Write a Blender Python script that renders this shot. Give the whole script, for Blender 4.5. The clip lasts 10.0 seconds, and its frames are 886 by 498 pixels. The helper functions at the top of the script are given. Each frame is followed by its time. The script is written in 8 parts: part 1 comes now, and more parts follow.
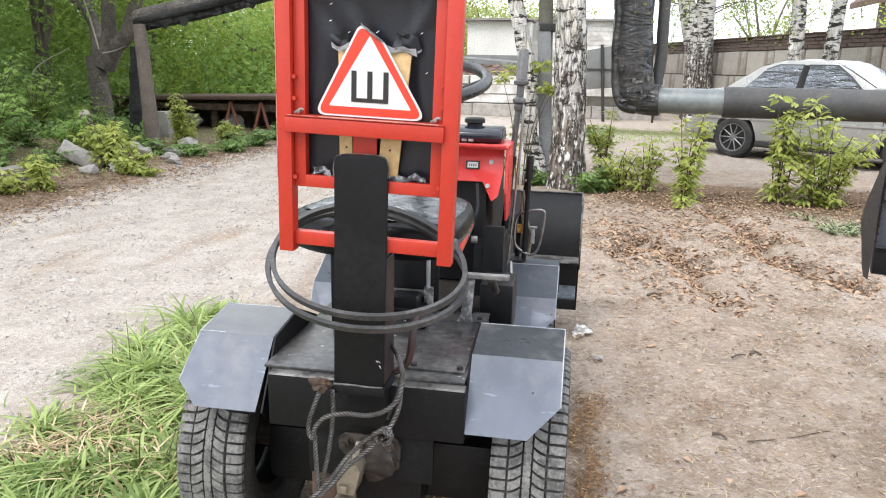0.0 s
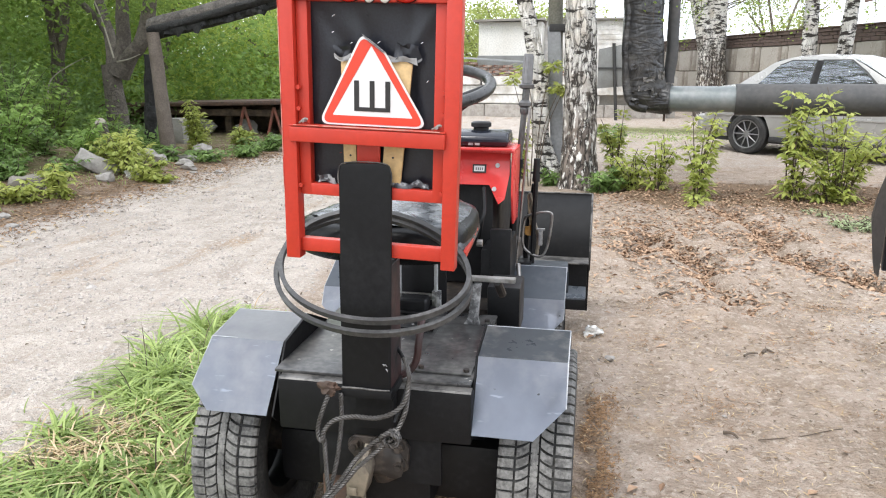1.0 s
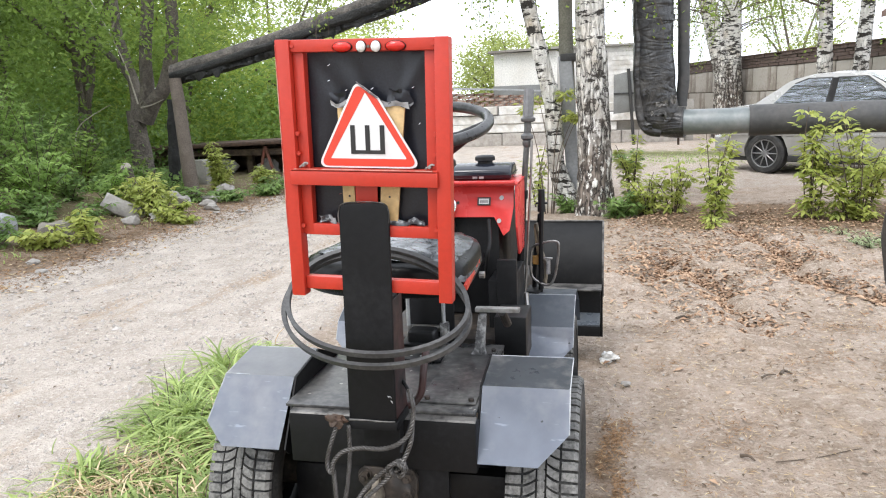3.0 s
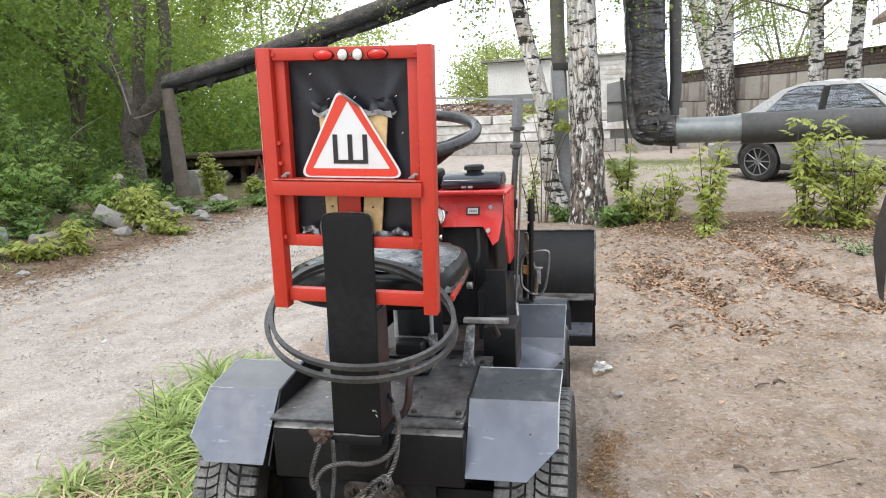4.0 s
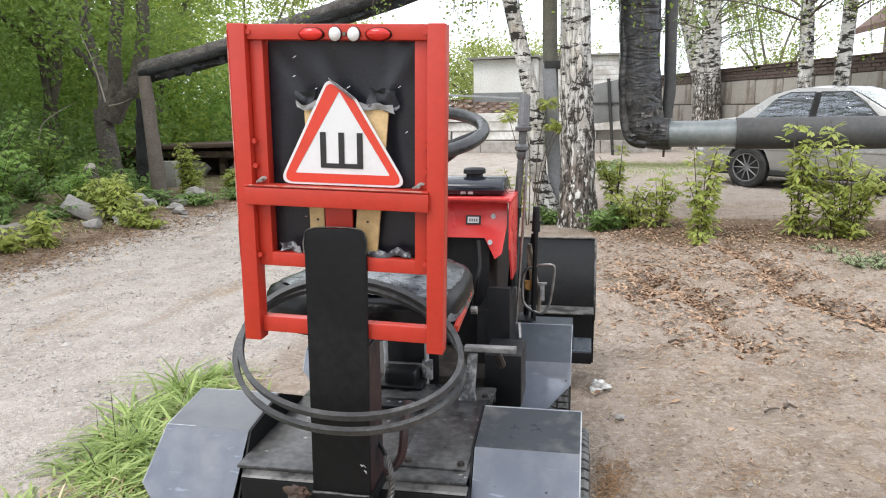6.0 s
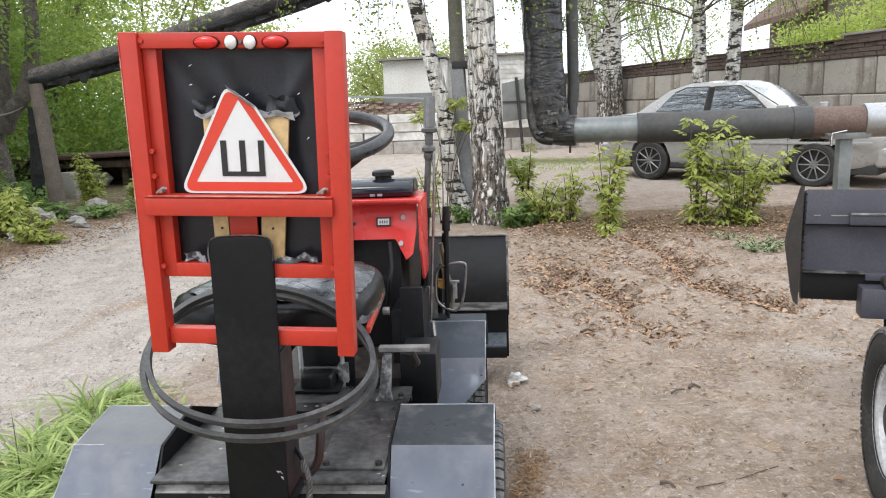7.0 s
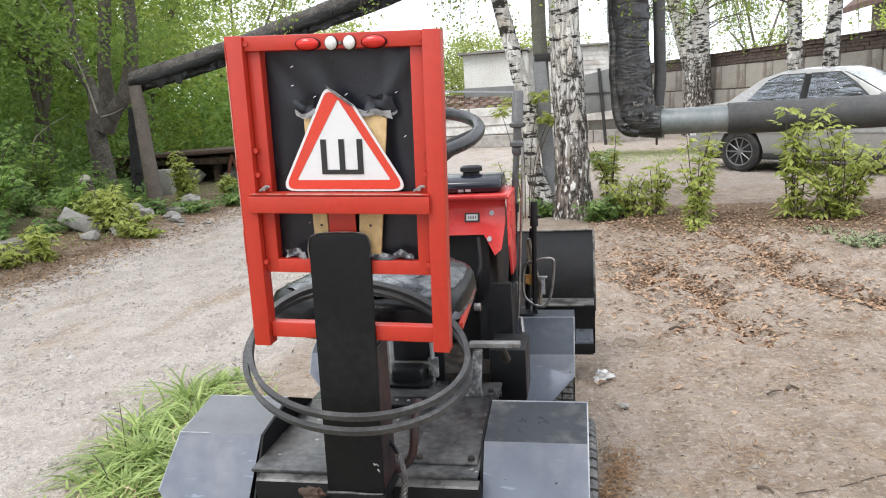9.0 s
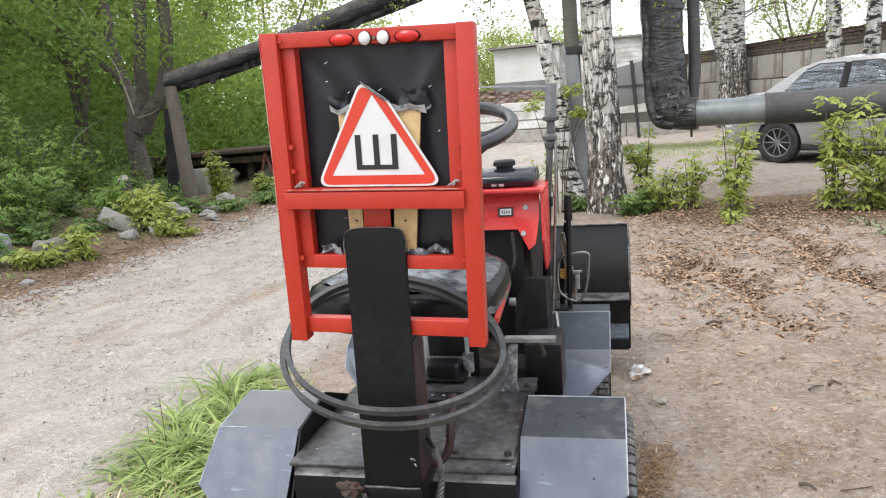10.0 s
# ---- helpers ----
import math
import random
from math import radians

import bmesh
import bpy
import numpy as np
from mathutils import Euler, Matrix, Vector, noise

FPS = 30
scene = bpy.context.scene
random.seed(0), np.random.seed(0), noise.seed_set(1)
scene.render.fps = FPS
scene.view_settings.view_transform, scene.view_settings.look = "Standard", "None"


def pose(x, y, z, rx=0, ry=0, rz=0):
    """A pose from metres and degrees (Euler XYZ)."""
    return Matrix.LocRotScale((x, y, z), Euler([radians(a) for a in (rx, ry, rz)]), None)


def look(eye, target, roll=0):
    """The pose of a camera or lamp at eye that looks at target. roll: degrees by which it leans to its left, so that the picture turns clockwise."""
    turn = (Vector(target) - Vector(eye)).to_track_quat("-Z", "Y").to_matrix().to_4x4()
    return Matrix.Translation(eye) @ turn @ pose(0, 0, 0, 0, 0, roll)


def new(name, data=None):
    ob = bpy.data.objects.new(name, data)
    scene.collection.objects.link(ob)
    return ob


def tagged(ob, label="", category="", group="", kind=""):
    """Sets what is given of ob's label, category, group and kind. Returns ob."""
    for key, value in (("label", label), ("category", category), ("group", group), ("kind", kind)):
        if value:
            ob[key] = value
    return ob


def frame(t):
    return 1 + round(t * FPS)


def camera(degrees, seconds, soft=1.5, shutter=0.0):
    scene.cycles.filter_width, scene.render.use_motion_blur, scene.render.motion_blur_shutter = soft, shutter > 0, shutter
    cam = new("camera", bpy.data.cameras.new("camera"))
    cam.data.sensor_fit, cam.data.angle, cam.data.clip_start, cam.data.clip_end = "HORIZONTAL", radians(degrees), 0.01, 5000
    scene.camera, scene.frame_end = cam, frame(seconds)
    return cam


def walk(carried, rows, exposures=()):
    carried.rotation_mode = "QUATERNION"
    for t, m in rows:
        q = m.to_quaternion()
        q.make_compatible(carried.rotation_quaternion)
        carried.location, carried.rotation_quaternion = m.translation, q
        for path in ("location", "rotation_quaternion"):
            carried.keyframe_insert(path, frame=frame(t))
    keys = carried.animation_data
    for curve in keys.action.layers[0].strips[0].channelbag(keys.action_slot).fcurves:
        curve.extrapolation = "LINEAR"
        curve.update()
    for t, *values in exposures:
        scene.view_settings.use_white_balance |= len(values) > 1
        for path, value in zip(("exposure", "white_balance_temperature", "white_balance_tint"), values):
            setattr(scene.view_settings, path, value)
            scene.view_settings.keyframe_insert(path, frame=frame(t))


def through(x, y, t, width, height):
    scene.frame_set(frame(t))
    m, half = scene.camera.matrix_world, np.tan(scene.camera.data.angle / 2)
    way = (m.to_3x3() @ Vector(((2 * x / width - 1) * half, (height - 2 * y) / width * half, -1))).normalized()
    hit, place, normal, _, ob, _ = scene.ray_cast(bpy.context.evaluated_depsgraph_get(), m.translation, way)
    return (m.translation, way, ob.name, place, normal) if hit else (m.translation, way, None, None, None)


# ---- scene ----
cam = camera(62.0, 10.0, soft=1.1)
PATH = [
    (0, (0.138, -0.104, 1.258), (-0.198, 1.809, 0.778), 1.2),
    (0.5, (0.157, -0.113, 1.271), (-0.203, 1.793, 0.783), 0.5),
    (1, (0.164, -0.122, 1.271), (-0.212, 1.783, 0.794), 0.1),
    (1.5, (0.172, -0.123, 1.279), (-0.216, 1.781, 0.807), -0.4),
    (2, (0.195, -0.145, 1.286), (-0.21, 1.762, 0.838), -1.2),
    (2.5, (0.223, -0.163, 1.29), (-0.202, 1.747, 0.873), -1.8),
    (3.8, (0.234, -0.146, 1.289), (-0.221, 1.765, 0.913), -2.7),
    (4, (0.244, -0.133, 1.287), (-0.187, 1.784, 0.915), -2.5),
    (4.5, (0.263, -0.137, 1.283), (-0.141, 1.788, 0.919), -3.0),
    (5, (0.206, -0.052, 1.279), (-0.273, 1.85, 0.886), -2.1),
    (5.5, (0.129, 0.066, 1.286), (-0.318, 1.975, 0.89), -0.4),
    (6, (0.141, 0.114, 1.287), (-0.236, 2.041, 0.904), -0.9),
    (6.2, (0.158, 0.129, 1.288), (-0.085, 2.076, 0.902), -0.8),
    (7.3, (0.164, 0.083, 1.297), (0.009, 2.039, 0.909), -2.2),
    (7.5, (0.161, 0.086, 1.3), (-0.056, 2.035, 0.908), -2.5),
    (8, (0.151, 0.083, 1.298), (-0.144, 2.022, 0.905), -3.0),
    (8.5, (0.141, 0.09, 1.299), (-0.201, 2.021, 0.904), -3.2),
    (9, (0.137, 0.091, 1.298), (-0.233, 2.017, 0.905), -3.3),
    (9.5, (0.137, 0.093, 1.298), (-0.27, 2.011, 0.903), -3.9),
    (10, (0.131, 0.093, 1.295), (-0.324, 2.0, 0.897), -4.3),
]
EXPOSURES = [(0.0, 0.78), (1.0, 0.76), (2.0, 0.73), (2.5, 0.74), (3.8, 0.58), (4.5, 0.41), (5.0, 0.55), (5.5, 0.50), (6.2, 0.48), (7.5, 0.38), (8.5, 0.46), (9.0, 0.49), (10.0, 0.49)]
walk(cam, [(t, look(eye, target, roll)) for t, eye, target, roll in PATH], EXPOSURES)

# ---- world and sun: bright overcast sky ----
world = bpy.data.worlds.new("overcast_sky")
scene.world = world
world.use_nodes = True
wn, wl = world.node_tree.nodes, world.node_tree.links
wn.clear()
sky = wn.new("ShaderNodeTexSky")
sky.sky_type = "NISHITA"
sky.sun_disc = False
sky.sun_elevation, sky.sun_rotation = radians(55), radians(200)
sky.dust_density, sky.air_density = 4.0, 1.0
sky_dim = wn.new("ShaderNodeVectorMath")
sky_dim.operation = "SCALE"
sky_dim.inputs["Scale"].default_value = 0.06
cloud_co = wn.new("ShaderNodeTexCoord")
cloud = wn.new("ShaderNodeTexNoise")
cloud.inputs["Scale"].default_value, cloud.inputs["Detail"].default_value = 2.0, 3.0
cloud_ramp = wn.new("ShaderNodeValToRGB")
cloud_ramp.color_ramp.elements[0].color = (0.82, 0.89, 0.99, 1)
cloud_ramp.color_ramp.elements[1].color = (0.95, 0.98, 1.055, 1)
cloud_mix = wn.new("ShaderNodeMix")
cloud_mix.data_type = "RGBA"
cloud_mix.inputs["Factor"].default_value = 0.85
wbg, wout = wn.new("ShaderNodeBackground"), wn.new("ShaderNodeOutputWorld")
wl.new(cloud_co.outputs["Generated"], cloud.inputs["Vector"])
wl.new(cloud.outputs["Fac"], cloud_ramp.inputs["Fac"])
wl.new(sky.outputs["Color"], sky_dim.inputs[0])
wl.new(sky_dim.outputs["Vector"], cloud_mix.inputs["A"])
wl.new(cloud_ramp.outputs["Color"], cloud_mix.inputs["B"])
wl.new(cloud_mix.outputs["Result"], wbg.inputs["Color"])
wbg.inputs["Strength"].default_value = 1.75
wl.new(wbg.outputs["Background"], wout.inputs["Surface"])

sun = new("sun", bpy.data.lights.new("sun", "SUN"))
sun.data.energy, sun.data.angle, sun.data.color = 1.5, radians(25), (1.0, 0.98, 0.955)
sun.matrix_world = look((-6, -8, 14), (0, 0, 0))

# ---- materials ----


class Nodes:
    """A small helper round one material's node tree."""

    def __init__(self, name):
        self.mat = bpy.data.materials.new(name)
        self.mat.use_nodes = True
        self.tree = self.mat.node_tree
        self.tree.nodes.clear()
        self.out = self.tree.nodes.new("ShaderNodeOutputMaterial")
        self.bsdf = self.tree.nodes.new("ShaderNodeBsdfPrincipled")
        self.link(self.bsdf.outputs[0], self.out.inputs["Surface"])
        self.co = self.tree.nodes.new("ShaderNodeTexCoord").outputs["Object"]

    def node(self, kind):
        return self.tree.nodes.new(kind)

    def link(self, a, b):
        self.tree.links.new(a, b)

    def noise(self, scale, detail=4.0, rough=0.55, vector=None, distortion=0.0):
        n = self.node("ShaderNodeTexNoise")
        n.inputs["Scale"].default_value = scale
        n.inputs["Detail"].default_value = detail
        n.inputs["Roughness"].default_value = rough
        n.inputs["Distortion"].default_value = distortion
        self.link(vector or self.co, n.inputs["Vector"])
        return n.outputs["Fac"]

    def stretched(self, sx, sy, sz):
        m = self.node("ShaderNodeMapping")
        m.inputs["Scale"].default_value = (sx, sy, sz)
        self.link(self.co, m.inputs["Vector"])
        return m.outputs["Vector"]

    def ramp(self, fac, low, high, a=0.0, b=1.0):
        r = self.node("ShaderNodeMapRange")
        r.clamp = True
        for key, v in zip(("From Min", "From Max", "To Min", "To Max"), (low, high, a, b)):
            r.inputs[key].default_value = v
        self.link(fac, r.inputs["Value"])
        return r.outputs["Result"]

    def mix(self, fac, a, b, mode="MIX"):
        m = self.node("ShaderNodeMix")
        m.data_type, m.blend_type = "RGBA", mode
        for key, v in (("Factor", fac), ("A", a), ("B", b)):
            sock = [s for s in m.inputs if s.name == key and (s.type == "RGBA" if key != "Factor" else s.type == "VALUE")][0]
            if isinstance(v, (int, float)):
                sock.default_value = v
            elif isinstance(v, tuple):
                sock.default_value = (*v, 1.0)
            else:
                self.link(v, sock)
        return [o for o in m.outputs if o.type == "RGBA"][0]

    def math(self, op, a, b=0.0):
        m = self.node("ShaderNodeMath")
        m.operation = op
        for k, v in enumerate((a, b)):
            if isinstance(v, (int, float)):
                m.inputs[k].default_value = v
            else:
                self.link(v, m.inputs[k])
        return m.outputs[0]

    def bump(self, height, strength=0.3, distance=0.01):
        b = self.node("ShaderNodeBump")
        b.inputs["Strength"].default_value, b.inputs["Distance"].default_value = strength, distance
        self.link(height, b.inputs["Height"])
        self.link(b.outputs["Normal"], self.bsdf.inputs["Normal"])

    def color(self, c):
        if isinstance(c, tuple):
            self.bsdf.inputs["Base Color"].default_value = (*c, 1.0)
        else:
            self.link(c, self.bsdf.inputs["Base Color"])

    def set(self, rough=0.5, metal=0.0, spec=0.5):
        for key, v in (("Roughness", rough), ("Metallic", metal), ("Specular IOR Level", spec)):
            if isinstance(v, (int, float)):
                self.bsdf.inputs[key].default_value = v
            else:
                self.link(v, self.bsdf.inputs[key])


def surface(name, base, worn, rough=0.5, metal=0.0, big=3.0, fine=60.0, wear=(0.55, 0.75), bump=0.15, depth=0.003, grain=0.25, spec=0.5, speck=None):
    """A plain surface with a worn or stained second colour at two scales."""
    n = Nodes(name)
    large, small = n.noise(big, 5.0, 0.6), n.noise(fine, 3.0)
    fac = n.ramp(n.math("ADD", large, n.math("MULTIPLY", n.math("SUBTRACT", small, 0.5), 0.35)), wear[0], wear[1])
    c = n.mix(fac, base, worn)
    dark = tuple(v * (1 - grain) for v in (1.0, 1.0, 1.0))
    c = n.mix(n.ramp(small, 0.35, 0.65), n.mix(1.0, c, dark, "MULTIPLY"), c)
    if speck:
        c = n.mix(n.ramp(n.noise(speck[1], 2.0), speck[2], speck[2] + 0.03), c, speck[0])
        c = n.mix(n.math("MULTIPLY", n.ramp(n.noise(1.0, 3.0, 0.5, n.stretched(speck[1] * 0.3, speck[1] * 1.6, speck[1] * 1.6)), 0.66, 0.72), 0.7), c, tuple(min(1.0, v * 1.6 + 0.04) for v in base))
    n.color(c)
    n.set(n.ramp(large, 0.3, 0.7, max(rough - 0.1, 0.02), min(rough + 0.15, 1.0)), metal, spec)
    if bump:
        n.bump(n.math("ADD", small, n.math("MULTIPLY", large, 1.5)), bump, depth)
    return n.mat


def tinted_glass():
    """Car glass under a mirror-like tint film that has gone slightly wavy."""
    n = Nodes("tinted_car_glass")
    waves = n.noise(1.0, 3.0, 0.55, n.stretched(1.8, 1.8, 9.0))
    dust = n.noise(7.0, 4.0)
    n.color(n.mix(n.ramp(dust, 0.4, 0.65), (0.34, 0.36, 0.38), (0.27, 0.28, 0.29)))
    n.set(n.ramp(dust, 0.3, 0.7, 0.03, 0.12), 0.85, 0.8)
    n.bump(waves, 0.95, 0.085)
    return n.mat


def creased_film():
    """Black wrapping film, dusty, pulled into sharp crossing creases."""
    n = Nodes("black_wrapping_film")
    dust = n.noise(5.0, 5.0, 0.65)
    ridge_a = n.math("ABSOLUTE", n.math("SUBTRACT", n.noise(1.0, 3.0, 0.5, n.stretched(1.6, 1.6, 6.0), 0.7), 0.5))
    ridge_b = n.math("ABSOLUTE", n.math("SUBTRACT", n.noise(1.0, 4.0, 0.55, n.stretched(4.5, 4.5, 3.0), 0.9), 0.5))
    c = n.mix(n.ramp(dust, 0.46, 0.72), (0.017, 0.017, 0.018), (0.068, 0.064, 0.060))
    c = n.mix(n.math("MULTIPLY", n.ramp(ridge_b, 0.02, 0.0), 0.35), c, (0.12, 0.115, 0.11))
    n.color(c)
    n.set(n.ramp(dust, 0.3, 0.7, 0.22, 0.5), 0.0, 0.5)
    n.bump(n.math("ADD", n.ramp(ridge_a, 0.0, 0.12), n.math("MULTIPLY", n.ramp(ridge_b, 0.0, 0.10), 0.35)), 0.40, 0.02)
    return n.mat


def stained_wall(name, pale, dark, stain):
    """Old concrete with patches, pits and runs of dirt down its face."""
    n = Nodes(name)
    large, small = n.noise(1.1, 5.0, 0.65), n.noise(22.0, 4.0, 0.6)
    runs = n.noise(1.0, 4.0, 0.6, n.stretched(3.2, 3.2, 0.35))
    c = n.mix(n.ramp(n.math("ADD", large, n.math("MULTIPLY", n.math("SUBTRACT", small, 0.5), 0.5)), 0.42, 0.62), pale, dark)
    c = n.mix(n.math("MULTIPLY", n.ramp(runs, 0.52, 0.66), 0.75), c, stain)
    c = n.mix(n.ramp(n.noise(7.0, 4.0, 0.7), 0.6, 0.7), c, tuple(min(1.0, v * 1.25) for v in pale))
    n.color(c)
    n.set(0.92, 0.0, 0.25)
    n.bump(n.math("ADD", small, n.math("MULTIPLY", large, 1.5)), 0.6, 0.015)
    return n.mat


def leaf_material(name, dark, light, through=0.35):
    n = Nodes(name)
    geo = n.node("ShaderNodeNewGeometry")
    info = n.node("ShaderNodeObjectInfo")
    fac = n.math("FRACT", n.math("ADD", geo.outputs["Random Per Island"], info.outputs["Random"]))
    patch = n.noise(0.9, 3.0)
    c = n.mix(n.ramp(n.math("ADD", n.math("MULTIPLY", fac, 0.6), n.math("MULTIPLY", patch, 0.7)), 0.25, 0.95), dark, light)
    n.color(c)
    n.set(0.5, 0.0, 0.35)
    tr = n.node("ShaderNodeBsdfTranslucent")
    n.link(n.mix(0.5, c, tuple(min(1.0, v * 1.3) for v in light)), tr.inputs["Color"])
    m = n.node("ShaderNodeMixShader")
    m.inputs[0].default_value = through
    n.link(n.bsdf.outputs[0], m.inputs[1])
    n.link(tr.outputs[0], m.inputs[2])
    n.link(m.outputs[0], n.out.inputs["Surface"])
    return n.mat


def scrap_material(name, dark, light):
    """Small scraps that differ one from another."""
    n = Nodes(name)
    geo = n.node("ShaderNodeNewGeometry")
    c = n.mix(geo.outputs["Random Per Island"], dark, light)
    n.color(n.mix(n.ramp(n.noise(60.0), 0.4, 0.7), c, n.mix(0.35, c, dark)))
    n.set(0.85, 0.0, 0.25)
    return n.mat


def ground_material():
    n = Nodes("earth_and_gravel")

    def attr(name):
        a = n.node("ShaderNodeAttribute")
        a.attribute_name = name
        return a.outputs["Fac"]

    big, mid, fine, grit = n.noise(0.7, 5.0, 0.6), n.noise(5.0, 5.0, 0.65), n.noise(38.0, 4.0, 0.65), n.noise(140.0, 2.0, 0.6)
    streak = n.noise(1.0, 5.0, 0.65, n.stretched(5.0, 1.6, 4.0))
    soil = n.mix(n.ramp(big, 0.35, 0.65), (0.36, 0.286, 0.230), (0.46, 0.378, 0.316))
    soil = n.mix(n.math("MULTIPLY", n.ramp(mid, 0.44, 0.60), 0.7), soil, (0.275, 0.212, 0.160))
    soil = n.mix(n.math("MULTIPLY", n.ramp(n.noise(2.3, 4.0, 0.6), 0.54, 0.68), 0.5), soil, (0.40, 0.285, 0.190))
    track = n.noise(1.0, 5.0, 0.6, n.stretched(7.0, 0.9, 4.0))
    soil = n.mix(n.math("MULTIPLY", n.ramp(track, 0.5, 0.66), 0.55), soil, (0.27, 0.21, 0.158))
    soil = n.mix(n.math("MULTIPLY", n.ramp(n.noise(16.0, 4.0, 0.7), 0.54, 0.66), 0.75), soil, (0.215, 0.155, 0.110))
    soil = n.mix(n.math("MULTIPLY", n.ramp(fine, 0.52, 0.66), 0.65), soil, (0.55, 0.48, 0.41))
    flake = n.noise(1.0, 4.0, 0.7, n.stretched(34.0, 62.0, 40.0), 0.8)
    soil = n.mix(n.math("MULTIPLY", n.ramp(flake, 0.60, 0.68), 0.75), soil, (0.17, 0.128, 0.092))
    soil = n.mix(n.math("MULTIPLY", n.ramp(flake, 0.38, 0.30), 0.7), soil, (0.56, 0.49, 0.42))
    soil = n.mix(n.ramp(grit, 0.60, 0.75), soil, (0.20, 0.15, 0.10))
    gravel = n.mix(n.ramp(streak, 0.35, 0.65), (0.43, 0.370, 0.322), (0.54, 0.480, 0.428))
    gravel = n.mix(n.ramp(n.noise(1.0, 4.0, 0.6, n.stretched(3.5, 0.9, 3.0)), 0.55, 0.72), gravel, (0.38, 0.285, 0.205))
    gravel = n.mix(n.math("MULTIPLY", n.ramp(mid, 0.48, 0.66), 0.7), gravel, (0.335, 0.285, 0.242))
    gravel = n.mix(n.math("MULTIPLY", n.ramp(fine, 0.52, 0.66), 0.8), gravel, (0.63, 0.575, 0.52))
    gravel = n.mix(n.math("MULTIPLY", n.ramp(grit, 0.58, 0.72), 0.7), gravel, (0.24, 0.198, 0.162))
    gravel = n.mix(n.math("MULTIPLY", n.ramp(flake, 0.60, 0.70), 0.6), gravel, (0.23, 0.19, 0.155))
    gravel = n.mix(n.math("MULTIPLY", n.ramp(flake, 0.38, 0.30), 0.6), gravel, (0.56, 0.51, 0.465))
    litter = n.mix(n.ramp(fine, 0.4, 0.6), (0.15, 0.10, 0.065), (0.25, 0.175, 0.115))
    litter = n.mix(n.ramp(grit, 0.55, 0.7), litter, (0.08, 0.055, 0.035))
    green = n.mix(n.ramp(mid, 0.4, 0.6), (0.10, 0.12, 0.04), (0.20, 0.19, 0.09))
    wob = n.math("MULTIPLY", n.math("SUBTRACT", mid, 0.5), 0.9)
    c = n.mix(n.ramp(n.math("ADD", attr("gravel"), wob), 0.35, 0.65), soil, gravel)
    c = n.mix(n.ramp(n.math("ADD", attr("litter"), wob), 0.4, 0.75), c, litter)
    c = n.mix(n.ramp(n.math("ADD", attr("green"), wob), 0.45, 0.7), c, green)
    n.color(c)
    n.set(0.95, 0.0, 0.2)
    n.bump(n.math("ADD", n.math("MULTIPLY", mid, 2.2), n.math("ADD", n.math("MULTIPLY", fine, 1.3), n.math("ADD", n.math("MULTIPLY", grit, 0.5), n.math("MULTIPLY", flake, -0.9)))), 0.85, 0.025)
    return n.mat


def birch_material(name, mark, line):
    """Birch bark: black marks on white above, furrowed brown plates with pale flecks below the line."""
    n = Nodes(name)
    dash = n.noise(1.0, 5.0, 0.65, n.stretched(6.0, 6.0, 17.0))
    furrow = n.noise(1.0, 5.0, 0.6, n.stretched(13.0, 13.0, 3.6), 0.6)
    fleck = n.noise(1.0, 4.0, 0.6, n.stretched(22.0, 22.0, 9.0))
    fine = n.noise(90.0)
    sep = n.node("ShaderNodeSeparateXYZ")
    n.link(n.co, sep.inputs[0])
    wander = n.math("ADD", sep.outputs["Z"], n.math("MULTIPLY", n.noise(2.5), 1.6))
    low = n.ramp(wander, line - 0.3, line + 1.1)
    cracked = n.ramp(wander, line + 0.3, line + 2.6)
    crack = n.math("ABSOLUTE", n.math("SUBTRACT", furrow, 0.5))
    pale = n.mix(n.ramp(fine, 0.35, 0.65), (0.64, 0.62, 0.58), (0.80, 0.78, 0.74))
    pale = n.mix(n.ramp(n.noise(3.0), 0.5, 0.75), pale, (0.50, 0.44, 0.36))
    upper = n.mix(n.ramp(dash, mark, mark + 0.04), pale, (0.05, 0.045, 0.04))
    split = n.ramp(n.math("ADD", crack, n.math("MULTIPLY", cracked, 0.09)), 0.025, 0.06)
    upper = n.mix(split, (0.06, 0.052, 0.046), upper)
    plate = n.mix(n.ramp(n.noise(1.0, 4.0, 0.6, n.stretched(16.0, 16.0, 6.0)), 0.4, 0.62), (0.10, 0.082, 0.07), (0.235, 0.195, 0.165))
    plate = n.mix(n.ramp(fleck, 0.525, 0.575), plate, pale)
    lower = n.mix(n.ramp(crack, 0.008, 0.04), (0.035, 0.03, 0.027), plate)
    n.color(n.mix(low, lower, upper))
    n.set(0.85, 0.0, 0.3)
    n.bump(n.math("ADD", n.ramp(crack, 0.0, 0.08), n.math("ADD", n.math("MULTIPLY", fleck, 0.6), n.math("MULTIPLY", fine, 0.2))), 0.9, 0.025)
    return n.mat


